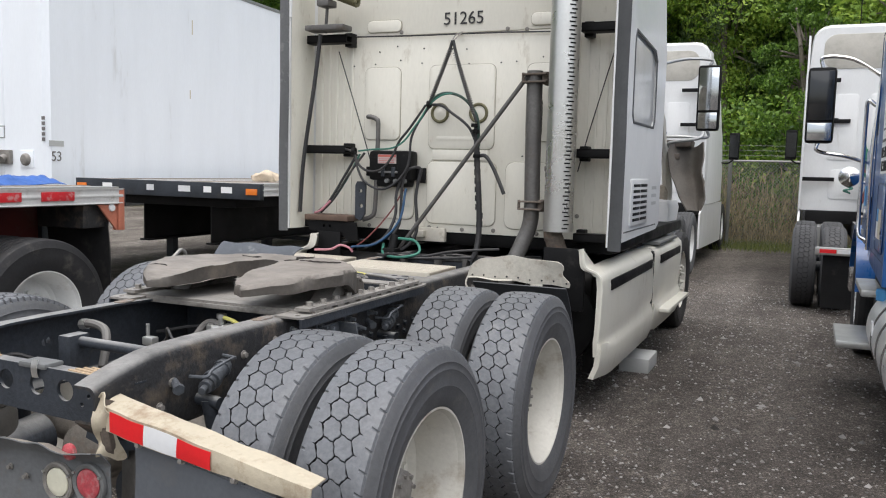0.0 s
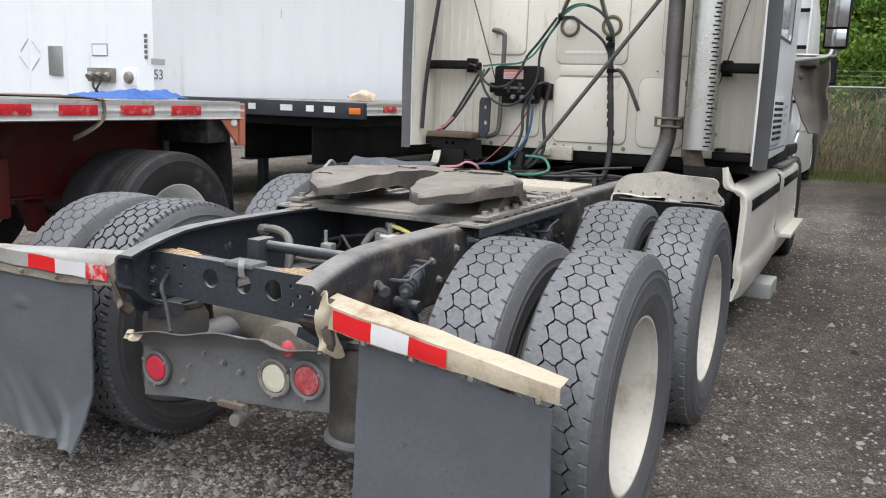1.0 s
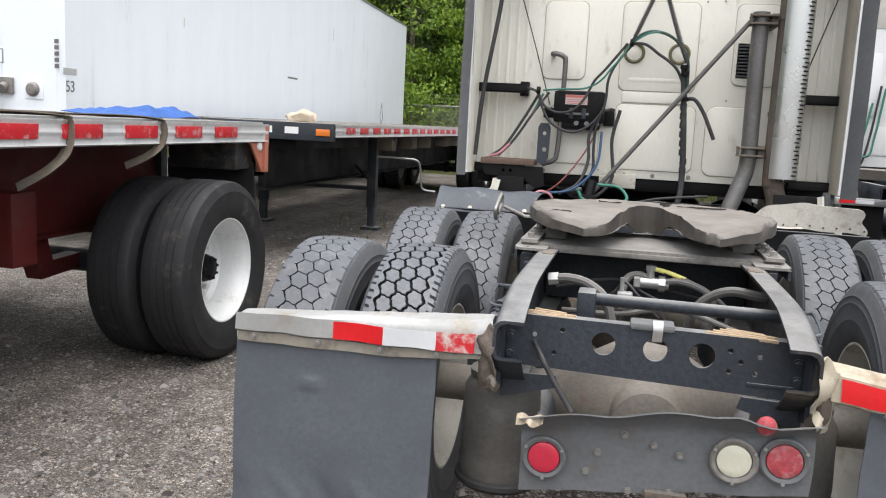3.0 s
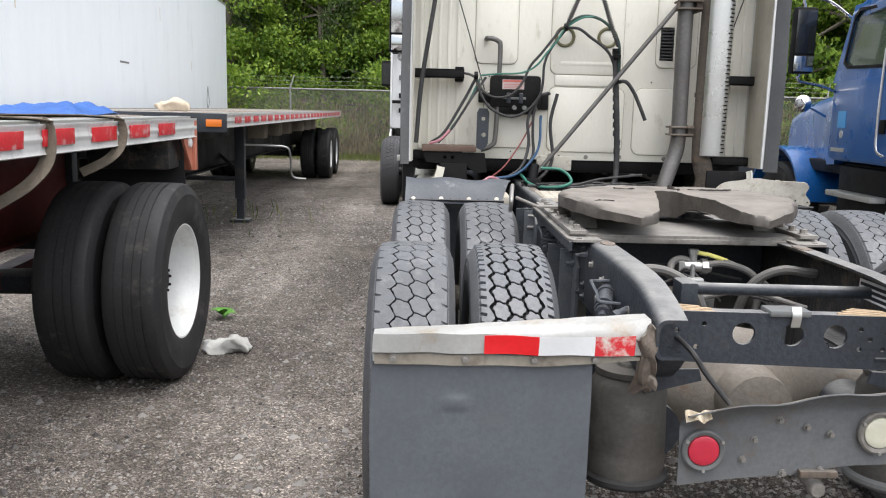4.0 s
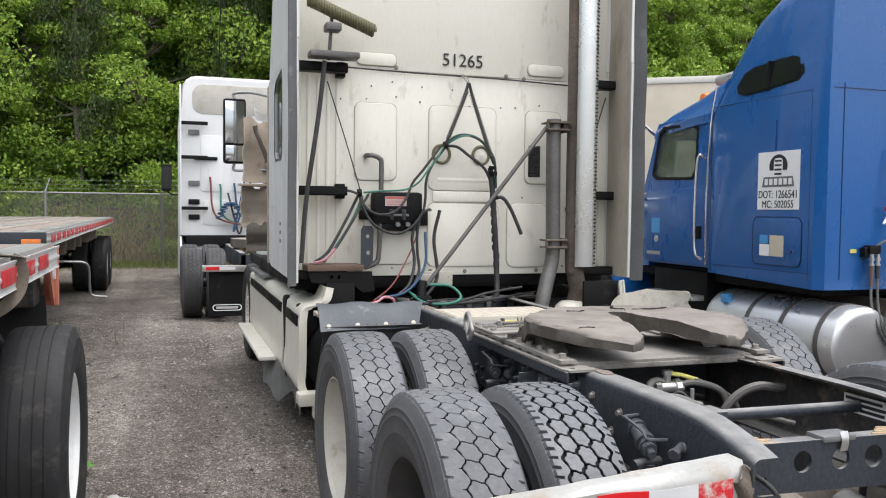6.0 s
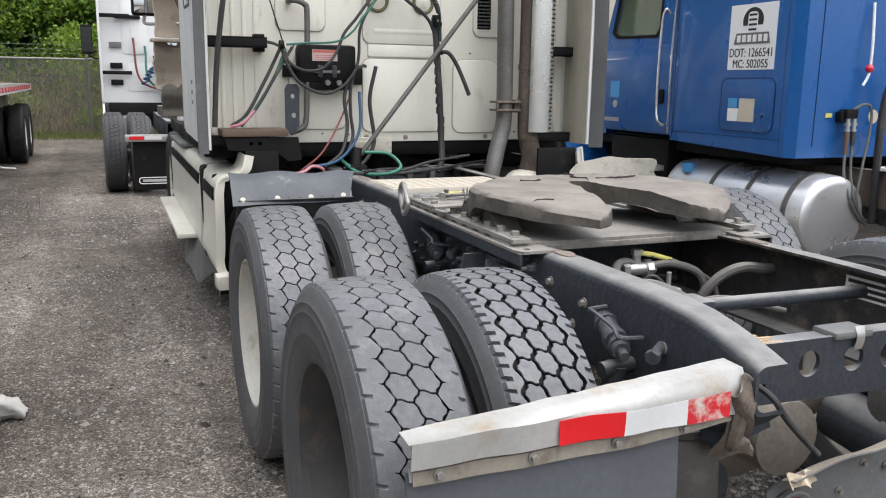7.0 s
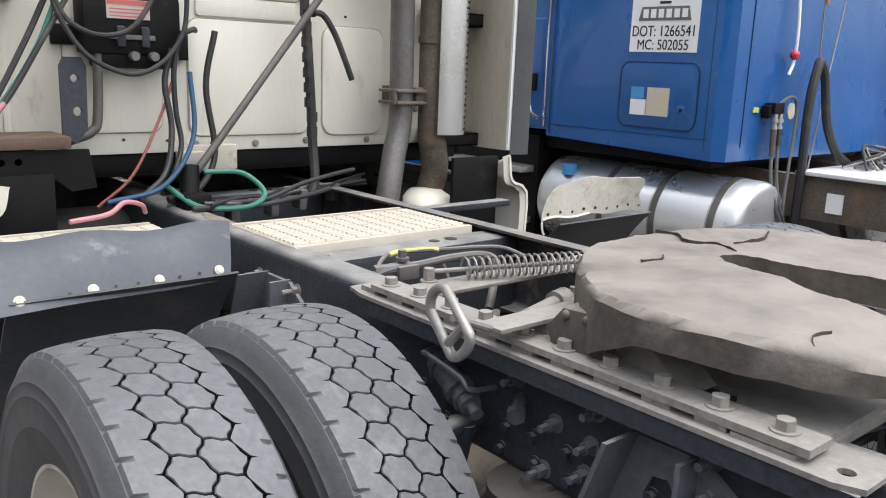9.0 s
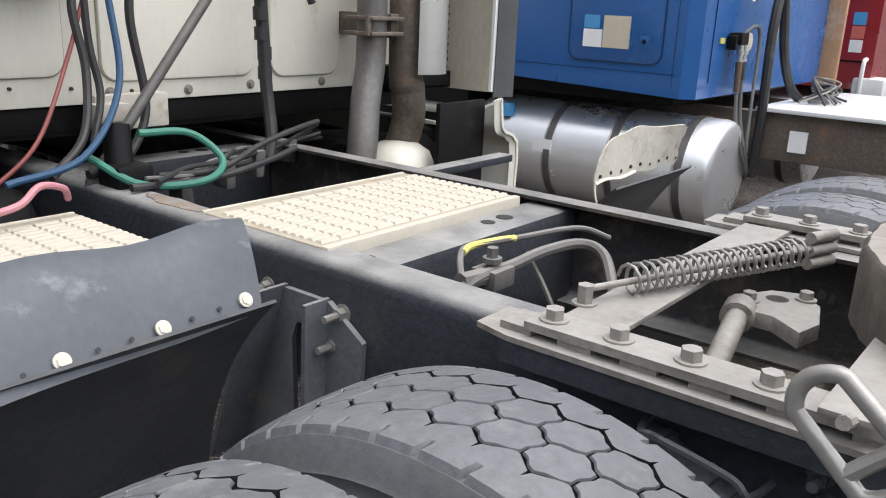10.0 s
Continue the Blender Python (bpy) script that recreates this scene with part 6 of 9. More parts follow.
    H = [  # material, radius, points as x, z, y offset
        (HOSE_K, 0.011, [(0.015, 2.48, -0.08), (-0.03, 2.34, -0.085), (-0.13, 2.095, -0.085), (-0.145, 2.05, -0.085)]),
        (HOSE_K, 0.011, [(0.02, 2.48, -0.08), (0.06, 2.34, -0.085), (0.15, 2.08, -0.085), (0.213, 1.925, -0.085)]),
        (HOSE_G2, 0.010, [(-0.16, 2.04, -0.085), (-0.084, 2.104, -0.09), (-0.006, 2.122, -0.09), (0.084, 2.10, -0.09), (0.158, 2.042, -0.085), (0.217, 1.945, -0.08), (0.231, 1.757, -0.075)]),
        (HOSE_K, 0.010, [(-0.138, 2.043, -0.075), (-0.057, 2.037, -0.075), (0.028, 1.98, -0.075), (0.112, 1.924, -0.075), (0.167, 1.864, -0.07), (0.215, 1.756, -0.06)]),
        (HOSE_G, 0.0065, [(-0.72, 1.712, -0.075), (-0.604, 1.724, -0.085), (-0.436, 1.736, -0.09), (-0.337, 1.79, -0.09), (-0.273, 1.872, -0.085), (-0.209, 1.95, -0.085), (-0.15, 2.04, -0.085), (-0.05, 2.105, -0.10), (0.03, 2.118, -0.10)]),
        (HOSE_K, 0.009, [(-0.95, 1.735, -0.06), (-0.774, 1.709, -0.08), (-0.701, 1.608, -0.09), (-0.611, 1.566, -0.10), (-0.507, 1.587, -0.10), (-0.431, 1.674, -0.095), (-0.379, 1.785, -0.085), (-0.304, 1.875, -0.08), (-0.178, 2.041, -0.08)]),
        (HOSE_K, 0.009, [(-0.753, 1.71, -0.075), (-0.722, 1.606, -0.09), (-0.648, 1.494, -0.11), (-0.515, 1.439, -0.12), (-0.402, 1.478, -0.115), (-0.317, 1.576, -0.10), (-0.292, 1.671, -0.09), (-0.285, 1.80, -0.085), (-0.24, 1.908, -0.08), (-0.15, 2.03, -0.08)]),
        (HOSE_K, 0.010, [(-0.235, 1.60, -0.03), (-0.262, 1.602, -0.07), (-0.317, 1.57, -0.085), (-0.346, 1.46, -0.09), (-0.348, 1.314, -0.10), (-0.344, 1.19, -0.13), (-0.40, 1.08, -0.18)]),
        (HOSE_K, 0.011, [(-0.35, 1.53, -0.085), (-0.386, 1.41, -0.10), (-0.378, 1.25, -0.13), (-0.43, 1.10, -0.19), (-0.55, 1.02, -0.25)]),
        (HOSE_B, 0.009, [(-0.30, 1.45, -0.12), (-0.32, 1.22, -0.18), (-0.46, 1.06, -0.24), (-0.66, 1.02, -0.26)]),
        (HOSE_R, 0.0055, [(-0.34, 1.44, -0.08), (-0.42, 1.28, -0.12), (-0.55, 1.10, -0.2), (-0.68, 1.0, -0.22)]),
        (HOSE_K, 0.012, [(-0.19, 1.60, -0.10), (-0.23, 1.40, -0.10), (-0.21, 1.15, -0.12), (-0.30, 1.02, -0.15), (-0.42, 1.0, -0.18)]),
        (HOSE_K, 0.020, [(0.20, 1.90, -0.05), (0.214, 1.70, -0.065), (0.238, 1.40, -0.065), (0.248, 1.17, -0.07), (0.24, 1.03, -0.10), (0.21, 0.96, -0.12)]),
        (HOSE_K, 0.013, [(0.22, 1.69, -0.07), (0.282, 1.692, -0.08), (0.338, 1.623, -0.085), (0.39, 1.52, -0.085), (0.428, 1.435, -0.085)]),
        (HOSE_G, 0.008, [(-0.72, 1.69, -0.05), (-0.80, 1.52, -0.08), (-0.92, 1.34, -0.10), (-1.02, 1.25, -0.12)]),
        (HOSE_K, 0.009, [(-0.68, 1.70, -0.05), (-0.78, 1.55, -0.09), (-0.90, 1.36, -0.11), (-1.0, 1.25, -0.13)]),
        (HOSE_K, 0.010, [(-0.75, 1.69, -0.04), (-0.84, 1.52, -0.07), (-0.96, 1.32, -0.10), (-1.05, 1.25, -0.10)]),
        (HOSE_P, 0.009, [(-0.92, 1.34, -0.13), (-0.99, 1.27, -0.14), (-1.06, 1.245, -0.12)]),
        (HOSE_G, 0.010, [(-0.43, 1.05, -0.20), (-0.36, 0.99, -0.32), (-0.20, 0.985, -0.36), (-0.10, 1.02, -0.30), (-0.16, 1.09, -0.24), (-0.30, 1.10, -0.22)]),
        (HOSE_K, 0.009, [(-0.30, 1.0, -0.30), (-0.10, 0.99, -0.28), (0.10, 1.03, -0.22), (0.30, 1.05, -0.15), (0.42, 1.06, -0.12)]),
        (HOSE_K, 0.010, [(-0.40, 0.99, -0.34), (-0.15, 0.98, -0.33), (0.1, 0.99, -0.26), (0.25, 1.0, -0.2)]),
        (HOSE_P, 0.008, [(-0.84, 1.005, -0.46), (-0.72, 1.015, -0.44), (-0.66, 1.045, -0.42), (-0.60, 1.03, -0.40), (-0.58, 1.0, -0.38)]),
    ]
    for mat, r, pts in H:
        part("hose", sweep(bmesh.new(), [(x, y + dy, z) for x, z, dy in pts], r, 9), mat, t)
    # grimy lines tied along the crossmember under the cab
    rng = random.Random(17)
    for k in range(7):
        pts = [(-0.34 + 0.98 * f, 3.25 + 0.46 * f + rng.uniform(-0.03, 0.03), 0.965 + 0.008 * (k % 3) + rng.uniform(-0.012, 0.022)) for f in (0, 0.15, 0.3, 0.45, 0.6, 0.8, 1.0)]
        part("air_line", sweep(bmesh.new(), pts, rng.uniform(0.005, 0.010), 7), HOSE_D if k % 2 else HOSE_K, t)
    for f in (0.12, 0.34, 0.52, 0.75):
        c = Vector((-0.34 + 0.98 * f, 3.25 + 0.46 * f, 0.965))
        bm = box((c.x - 0.018, c.y - 0.035, c.z - 0.055), (c.x + 0.018, c.y + 0.035, c.z + 0.024), 0.008)
        part("line_clamp", wobble(bm, 0.008, 18, f), HOSE_D, t)
    for (x0, z0), (x1, z1) in (((0.0, 2.42), (-0.13, 2.095)), ((0.037, 2.40), (0.19, 1.98))):
        bm = bmesh.new()
        n = 220
        pts = [(x0 + (x1 - x0) * k / n + 0.017 * math.cos(k * 0.8), y - 0.085 + 0.017 * math.sin(k * 0.8), z0 + (z1 - z0) * k / n) for k in range(n)]
        part("spring_wrap", sweep(bm, pts, 0.0028, 5, 1), PIPE, t)
    for x, z in ((-0.15, 2.045), (0.20, 1.90), (0.21, 1.86), (-0.75, 1.71), (0.22, 1.69)):
        part("cable_tie", lathe(bmesh.new(), [(-0.012, 0.026), (0.012, 0.026), (0.012, 0.014), (-0.012, 0.014)], 12, (x, 3.50, z), "Z" if x > 0 else "X"), BLACK, t)
    for k in range(9):
        part("tape_wrap", lathe(bmesh.new(), [(-0.02, 0.0225), (0.02, 0.0225)], 12, (0.214 + 0.0037 * k if k < 7 else 0.247, 3.52, 1.70 - 0.06 * k), "Z"), HOSE_K, t)
    bm = sweep(bmesh.new(), [(0.02, 3.655, 2.56), (0.005, 3.58, 2.53), (0.018, 3.50, 2.475), (0.032, 3.58, 2.53), (0.022, 3.655, 2.56)], 0.005, 6)
    part("hanger_hook", bm, SPRING, wall)
    for pts, r in (([(-1.0, 3.42, 2.55), (-1.04, 3.41, 2.2), (-1.12, 3.40, 1.65), (-1.15, 3.40, 1.25)], 0.015), ([(-0.95, 3.60, 2.45), (-0.80, 3.62, 2.0), (-0.68, 3.64, 1.62)], 0.004), ([(1.14, 3.6, 2.45), (0.98, 3.62, 1.9), (0.9, 3.63, 1.6)], 0.004)):
        part("cord", sweep(bmesh.new(), pts, r, 8), HOSE_K, t)
    bm = bmesh.new()
    n = 260
    pts = [(-1.12 + 0.44 * k / n, 3.40 + 0.034 * math.cos(k * 0.62) , 2.93 - 0.17 * k / n + 0.034 * math.sin(k * 0.62)) for k in range(n)]
    part("coiled_hose", sweep(bm, pts, 0.013, 6, 1), OLIVE, t, "olive green coiled air hose")
    bm = bmesh.new()
    rod(bm, (-0.95, 3.44, 2.86), (-0.97, 3.44, 2.56), 0.012, 8)
    bx(bm, (-1.10, 3.36, 2.57), (-0.78, 3.50, 2.61), 0.01)
    bx(bm, (-1.0, 3.36, 2.74), (-0.90, 3.48, 2.79), 0.01)
    part("hose_hanger", bm, PIPE, t)
    bm = box((-0.28, 3.60, 1.07), (-0.05, 3.64, 1.17), 0.008)
    bx(bm, (-0.30, 3.56, 1.10), (-0.20, 3.62, 1.15), 0.006)
    part("cab_mount", bm, DUSTY_WHITE, t)
    bm = bmesh.new()
    bx(bm, (-0.40, 3.30, 0.955), (-0.30, 3.40, 1.03), 0.01)
    rod(bm, (-0.36, 3.36, 0.97), (-0.34, 3.40, 1.12), 0.035, 12)
    part("cab_shock", bm, BLACK, t)
    bm = bmesh.new()
    lathe(bm, [(0.80, 0.14), (0.90, 0.135), (0.945, 0.115), (0.975, 0.07), (0.985, 0.0005)], 32, (0.80, 3.44, -0.02), "Z")
    part("air_tank_cap", bm, CREAM, t, "domed cream tank cap between the rails")
    for x in (-0.75, 0.85):
        bm = bmesh.new()
        lathe(bm, [(-0.22, 0.0005), (-0.22, 0.11), (-0.18, 0.13), (0.18, 0.13), (0.22, 0.11), (0.22, 0.0005)], 24, (x, 3.56, 0.84), "X")
        part("air_tank", bm, BLACK, t)
    TORN = surface("torn_grey_lining", (0.17, 0.155, 0.135), 0.75, fine=0.1, coarse=0.35, dirt=(0.12, 0.10, 0.085), dirt_amount=0.35, dirt_scale=4, bump=0.2)
    BEIGE2 = surface("faded_beige_lining", (0.50, 0.43, 0.35), 0.75, fine=0.08, coarse=0.25, dirt=(0.26, 0.21, 0.16), dirt_amount=0.25, dirt_scale=5, bump=0.15)
    # torn cab front
    for side in (-1, 1):
        if side > 0:
            # hollow of the stripped cab: a bent dark lining that narrows downwards
            bm = bmesh.new()

            def hollow(u, v):
                wide = 0.30 - 0.17 * max(0, 0.45 - v) / 0.45
                x = 1.08 + 0.20 * (1 - v) ** 2 + (wide + 0.02 * math.sin(v * 9)) * u
                return Vector((x, 6.20 + 0.30 * math.sin(u * 2.6) * (0.5 + 0.5 * v), 1.26 + 0.64 * v + 0.03 * math.sin(u * 7) * v))
            sheet(bm, hollow, 14, 18, 0.012)
            part("torn_door_trim", wobble(bm, 0.018, 6, 3), TORN, t, "torn grey brown cab lining", 50)
        else:
            for nm, x0, x1, z0, z1, dy, mat, words in (("door_lining", -1.30, -1.05, 1.84, 2.42, 0.0, BEIGE2, "torn beige upper door lining"), ("door_lining", -1.32, -1.06, 1.42, 1.80, 0.05, BEIGE2, "beige lower door lining"),
                                                      ("seat_base", -1.28, -0.98, 1.20, 1.44, -0.05, TORN, "crumpled grey cab trim")):
                bm = bmesh.new()

                def piece(u, v, x0=x0, x1=x1, z0=z0, z1=z1, dy=dy):
                    ragged = 0.016 * noise.noise(Vector((v * 7 + dy * 30, z0 * 3, 1)))
                    return Vector((x0 + (x1 - x0) * u + ragged * (1 - u), 5.92 + dy + 0.16 * u + 0.02 * math.sin(v * 6), z0 + (z1 - z0) * v + 0.03 * math.sin(u * 8) * (1 if v > 0.9 else 0)))
                sheet(bm, piece, 12, 16, 0.014)
                part(nm, wobble(bm, 0.006, 7, z0), mat, t, words, 50)
            bm = box((-1.335, 5.86, 1.805), (-1.06, 6.10, 1.83), 0.006)
            part("lining_shelf", wobble(bm, 0.006, 6), BEIGE2, t, "pale shelf edge of the torn lining")
            bm = sheet(bmesh.new(), lambda u, v: Vector((-1.20 + 0.15 * u, 5.90, 2.40 + 0.16 * v * (1 - 0.7 * u) + 0.03 * math.sin(v * 5))), 6, 8, 0.006)
            part("torn_flap", wobble(bm, 0.02, 8), WHITE, t, "jagged white shred of the cab skin", 50)
            bm = sweep(bmesh.new(), [(-1.20, 5.89, 2.36), (-1.17, 5.885, 2.26), (-1.12, 5.88, 2.14), (-1.09, 5.88, 2.02)], 0.022, 8)
            part("torn_seal", wobble(bm, 0.01, 15), BROWN2, t, "dark rubber door seal hanging loose")
        if side > 0:
            bm = box((0.86, 6.30, 1.86), (1.28, 6.60, 1.93), 0.015)
            bx(bm, (0.90, 6.28, 1.74), (1.18, 6.5, 1.80), 0.015)
            part("torn_shelf", wobble(bm, 0.02, 6), BROWN2, t, "dark brown torn cab lining")
            part("grab_bar", sweep(bmesh.new(), [(1.08, 6.22, 1.86), (1.12, 6.15, 1.90), (1.36, 6.15, 1.94), (1.40, 6.2, 2.0)], 0.016, 8), GALV, t)
        bm = bmesh.new()
        sweep(bm, [(side * 1.02, 6.55, 1.05), (side * 1.06, 6.5, 1.4), (side * 1.05, 6.2, 1.85), (side * 1.02, 5.8, 2.3), (side * 0.98, 5.3, 2.58)], 0.045, 8)
        part("windscreen_pillar", wobble(bm, 0.02, 4), CREAM if side > 0 else BEIGE2, t)
        bm = box((side * 0.55, 6.3, 0.95), (side * 1.12, 6.75, 1.35), 0.08)
        part("cowl_corner", wobble(bm, 0.06, 4, side), WHITE, t, "broken white fender corner")
        xm, ym = (1.41, 6.37) if side > 0 else (-1.36, 6.15)
        bm = box((xm - 0.105, ym - 0.035, 2.02), (xm + 0.105, ym + 0.05, 2.63), 0.03)
        mr = part("mirror_housing", bm, BLACK, t, "black door mirror still on its arms")
        part("mirror_pane", box((xm - 0.088, ym - 0.041, 2.21), (xm + 0.088, ym - 0.034, 2.605), 0.003), MIRROR, mr)
        part("convex_pane", box((xm - 0.085, ym - 0.043, 2.04), (xm + 0.085, ym - 0.034, 2.19), 0.004), MIRROR, mr)
        for z in (1.96, 2.68):
            bm = sweep(bmesh.new(), [(side * 1.02, ym - 0.4 if z > 2.3 else ym - 0.1, z if z < 2.3 else 2.6), (side * 1.2, ym - 0.1, z), (xm, ym, z), (xm, ym, z - 0.05 if z > 2 else z + 0.07)], 0.014, 8)
            part("mirror_arm", bm, GALV, mr)
    bm = box((-1.05, 6.35, 1.15), (1.05, 6.75, 1.50), 0.06)
    part("dashboard", wobble(bm, 0.06, 2.5), BEIGE, t, "broken brown dashboard")
    bm = box((-0.55, 5.9, 0.75), (0.55, 7.3, 1.25), 0.08)
    part("engine_block", wobble(bm, 0.06, 4), FRAME, t)


# Pale pane colour stands in for the sky mirrored in the side window.
GLASS2 = surface("pale_sky_pane", (0.45, 0.47, 0.47), 0.15, fine=0.05, coarse=0.25, dirt=(0.25, 0.25, 0.24), dirt_amount=0.1, bump=0.01, coat=0.4)
CHROME_DULL = surface("bright_steel", (0.72, 0.72, 0.70), 0.28, 0.9, fine=0.05, coarse=0.15, dirt=(0.45, 0.42, 0.38), dirt_amount=0.1, bump=0.05)
build_sleeper(TRUCK)


# ---- the blue tractor ----
def loft(bm, sections, cap=True):
    """A skin over closed outlines of equal length."""
    rings = [[bm.verts.new(p) for p in s] for s in sections]
    n = len(rings[0])
    for a, b in zip(rings, rings[1:]):
        for k in range(n):
            bm.faces.new((a[k], a[(k + 1) % n], b[(k + 1) % n], b[k]))
    if cap:
        bm.faces.new(rings[0][::-1])
        bm.faces.new(rings[-1])
    return bm


def cab_section(y, w, z0, z1, top, lean=0.0, r=0.10, half=1.21):
    """An outline across the cab: straight sides that lean in above the shoulder, rounded at the roof."""
    side = [(half * w, z0), (half * w, z1)]
    tip = half * w - lean
    for k in range(5):
        a = radians(90 * k / 4)
        side.append((tip - r + r * math.cos(a), top - r + r * math.sin(a)))
    pts = side + [(-x, z) for x, z in reversed(side)]
    return [(x, y, z) for x, z in pts]


def build_blue():
    cx = 3.93
    t = thing("tractor", "blue sleeper tractor with a tinted roof window, parked beside", "truck", (cx, 0, 0))
    L = -1.21
    bm = bmesh.new()
    loft(bm, [cab_section(3.12, 0.955, 1.02, 2.54, 3.38, 0.02), cab_section(3.19, 1.0, 1.02, 2.55, 3.44, 0.06), cab_section(3.75, 1.0, 1.04, 2.56, 3.44, 0.10, 0.18), cab_section(4.10, 1.0, 1.05, 2.56, 3.30, 0.14, 0.2),
              cab_section(4.42, 0.995, 1.06, 2.50, 2.98, 0.16, 0.16), cab_section(4.50, 0.985, 1.06, 2.40, 2.86, 0.16, 0.14)])
    body = part("sleeper_body", bm, BLUE, t, "blue sleeper body", 30)
    for y in (3.24, 4.46):
        part("panel_seam", box((L - 0.001, y - 0.0025, 1.08), (L + 0.004, y + 0.0025, 2.54)), NAVY, body)
    part("panel_seam", box((L - 0.001, 3.22, 2.549), (L + 0.004, 4.46, 2.554)), NAVY, body)
    part("panel_seam", box((L - 0.001, 3.22, 1.138), (L + 0.004, 4.46, 1.143)), NAVY, body)
    # roof window
    rw = [(3.34, 2.70), (3.40, 2.645), (4.02, 2.60), (4.12, 2.635), (4.14, 2.70), (4.06, 2.80), (3.95, 2.835), (3.46, 2.87), (3.37, 2.84)]
    tilt = Matrix.Translation((L + 0.004, 0, 2.62)) @ pose(0, 0, 0, 0, 7.0, 0) @ Matrix.Translation((0, 0, -2.62))
    for nm, mat, f, dx in (("window_gasket", BLACK, 1.0, 0.006), ("window_pane", DARKGLASS, 0.9, 0.010)):
        bm = plate(bmesh.new(), [(3.74 + (y - 3.74) * f, 2.735 + (z - 2.735) * f) for y, z in rw], "yz", 0.03, -dx)
        bmesh.ops.transform(bm, matrix=tilt, verts=bm.verts)
        part(nm, bm, mat, t, "tinted roof window" if f < 1 else "")
    part("window_bar", plate(bmesh.new(), [(3.72, 2.61), (3.745, 2.61), (3.745, 2.85), (3.72, 2.85)], "yz", L - 0.008, L + 0.05), BLACK, t)
    # locker hatch and stickers on the side
    bm = plate(bmesh.new(), roundrect(3.312, 3.868, 1.185, 1.572, 0.06), "yz", L + 0.01, L - 0.006, bevel=0.004)
    hatch = part("locker_hatch", bm, BLUE, t, "blue locker hatch")
    bm = bmesh.new()
    o, i2 = roundrect(3.306, 3.874, 1.179, 1.578, 0.066), roundrect(3.313, 3.867, 1.186, 1.571, 0.058)
    plate(bm, o, "yz", L + 0.005, L - 0.0075, [i2])
    part("hatch_seal", bm, NAVY, hatch)
    latch = part("latch", box((L - 0.009, 3.385, 1.265), (L, 3.44, 1.33), 0.006), BLUE, hatch)
    part("latch_key", rod(bmesh.new(), (L - 0.008, 3.412, 1.30), (L - 0.013, 3.412, 1.30), 0.011, 12), BLACK, latch)
    part("notice", box((L - 0.009, 3.50, 1.255), (L - 0.005, 3.66, 1.425)), PAPERTAN, hatch, "tan and white service label")
    part("notice", box((L - 0.0095, 3.665, 1.255), (L - 0.005, 3.78, 1.35)), PAPER, hatch)
    part("notice", box((L - 0.0095, 3.685, 1.355), (L - 0.005, 3.78, 1.425)), PAPERBLUE, hatch)
    s = part("sticker", box((L - 0.005, 3.345, 1.635), (L - 0.001, 3.825, 2.105)), PAPER, t, "white carrier sticker with black registration lines")
    side_m = lambda y, z: pose(L - 0.006, y, z, 90, 0, -90)
    lettering("letter", "DOT: 1266541", 0.078, side_m(3.585, 1.755) @ Matrix.Diagonal((0.95, 1.15, 1, 1)), INK, s)
    lettering("letter", "MC: 502055", 0.078, side_m(3.585, 1.675) @ Matrix.Diagonal((0.95, 1.1, 1, 1)), INK, s)
    bm = plate(bmesh.new(), [(3.585 + 0.105 * math.cos(a) , 1.985 + 0.095 * math.sin(a)) for a in [radians(-20 + 220 * k / 16) for k in range(17)]], "yz", L - 0.004, L - 0.007)
    part("emblem", bm, INK, s)
    part("emblem", plate(bmesh.new(), roundrect(3.535, 3.635, 1.90, 2.05, 0.03), "yz", L - 0.006, L - 0.008), PAPER, s)
    for k in range(4):
        part("emblem_bar", box((L - 0.0095, 3.545, 1.915 + 0.035 * k), (L - 0.006, 3.625, 1.93 + 0.035 * k)), INK, s)
    part("emblem", plate(bmesh.new(), [(3.40, 1.82), (3.77, 1.82), (3.75, 1.90), (3.42, 1.90)], "yz", L - 0.005, L - 0.0085), INK2, s)
    for k in range(6):
        part("emblem_bar", box((L - 0.0105, 3.425 + 0.055 * k, 1.835), (L - 0.007, 3.462 + 0.055 * k, 1.885)), PAPER, s)
    part("badge_pole", box((L - 0.012, 3.62, 2.12), (L - 0.004, 3.635, 2.36), 0.003), BLUE, t)
    # cab with door
    bm = bmesh.new()
    door_z = 1.86
    loft(bm, [cab_section(4.50, 0.985, 1.10, door_z - 0.05, door_z, 0.0, 0.02), cab_section(5.50, 0.97, 1.10, door_z - 0.06, door_z - 0.02, 0.0, 0.02), cab_section(5.66, 0.95, 1.12, 1.74, 1.80, 0.0, 0.02)])
    part("cab_lower", bm, BLUE, t, "blue cab with chrome grab rail", 30)
    bm = bmesh.new()
    loft(bm, [cab_section(4.48, 0.97, 2.44, 2.52, 2.86, 0.10, 0.14), cab_section(4.9, 0.96, 2.42, 2.50, 2.72, 0.10, 0.12), cab_section(5.35, 0.93, 2.38, 2.44, 2.60, 0.06, 0.08), cab_section(5.55, 0.92, 2.36, 2.40, 2.50, 0.03, 0.04)])
    part("cab_roof", bm, BLUE, t, "", 30)
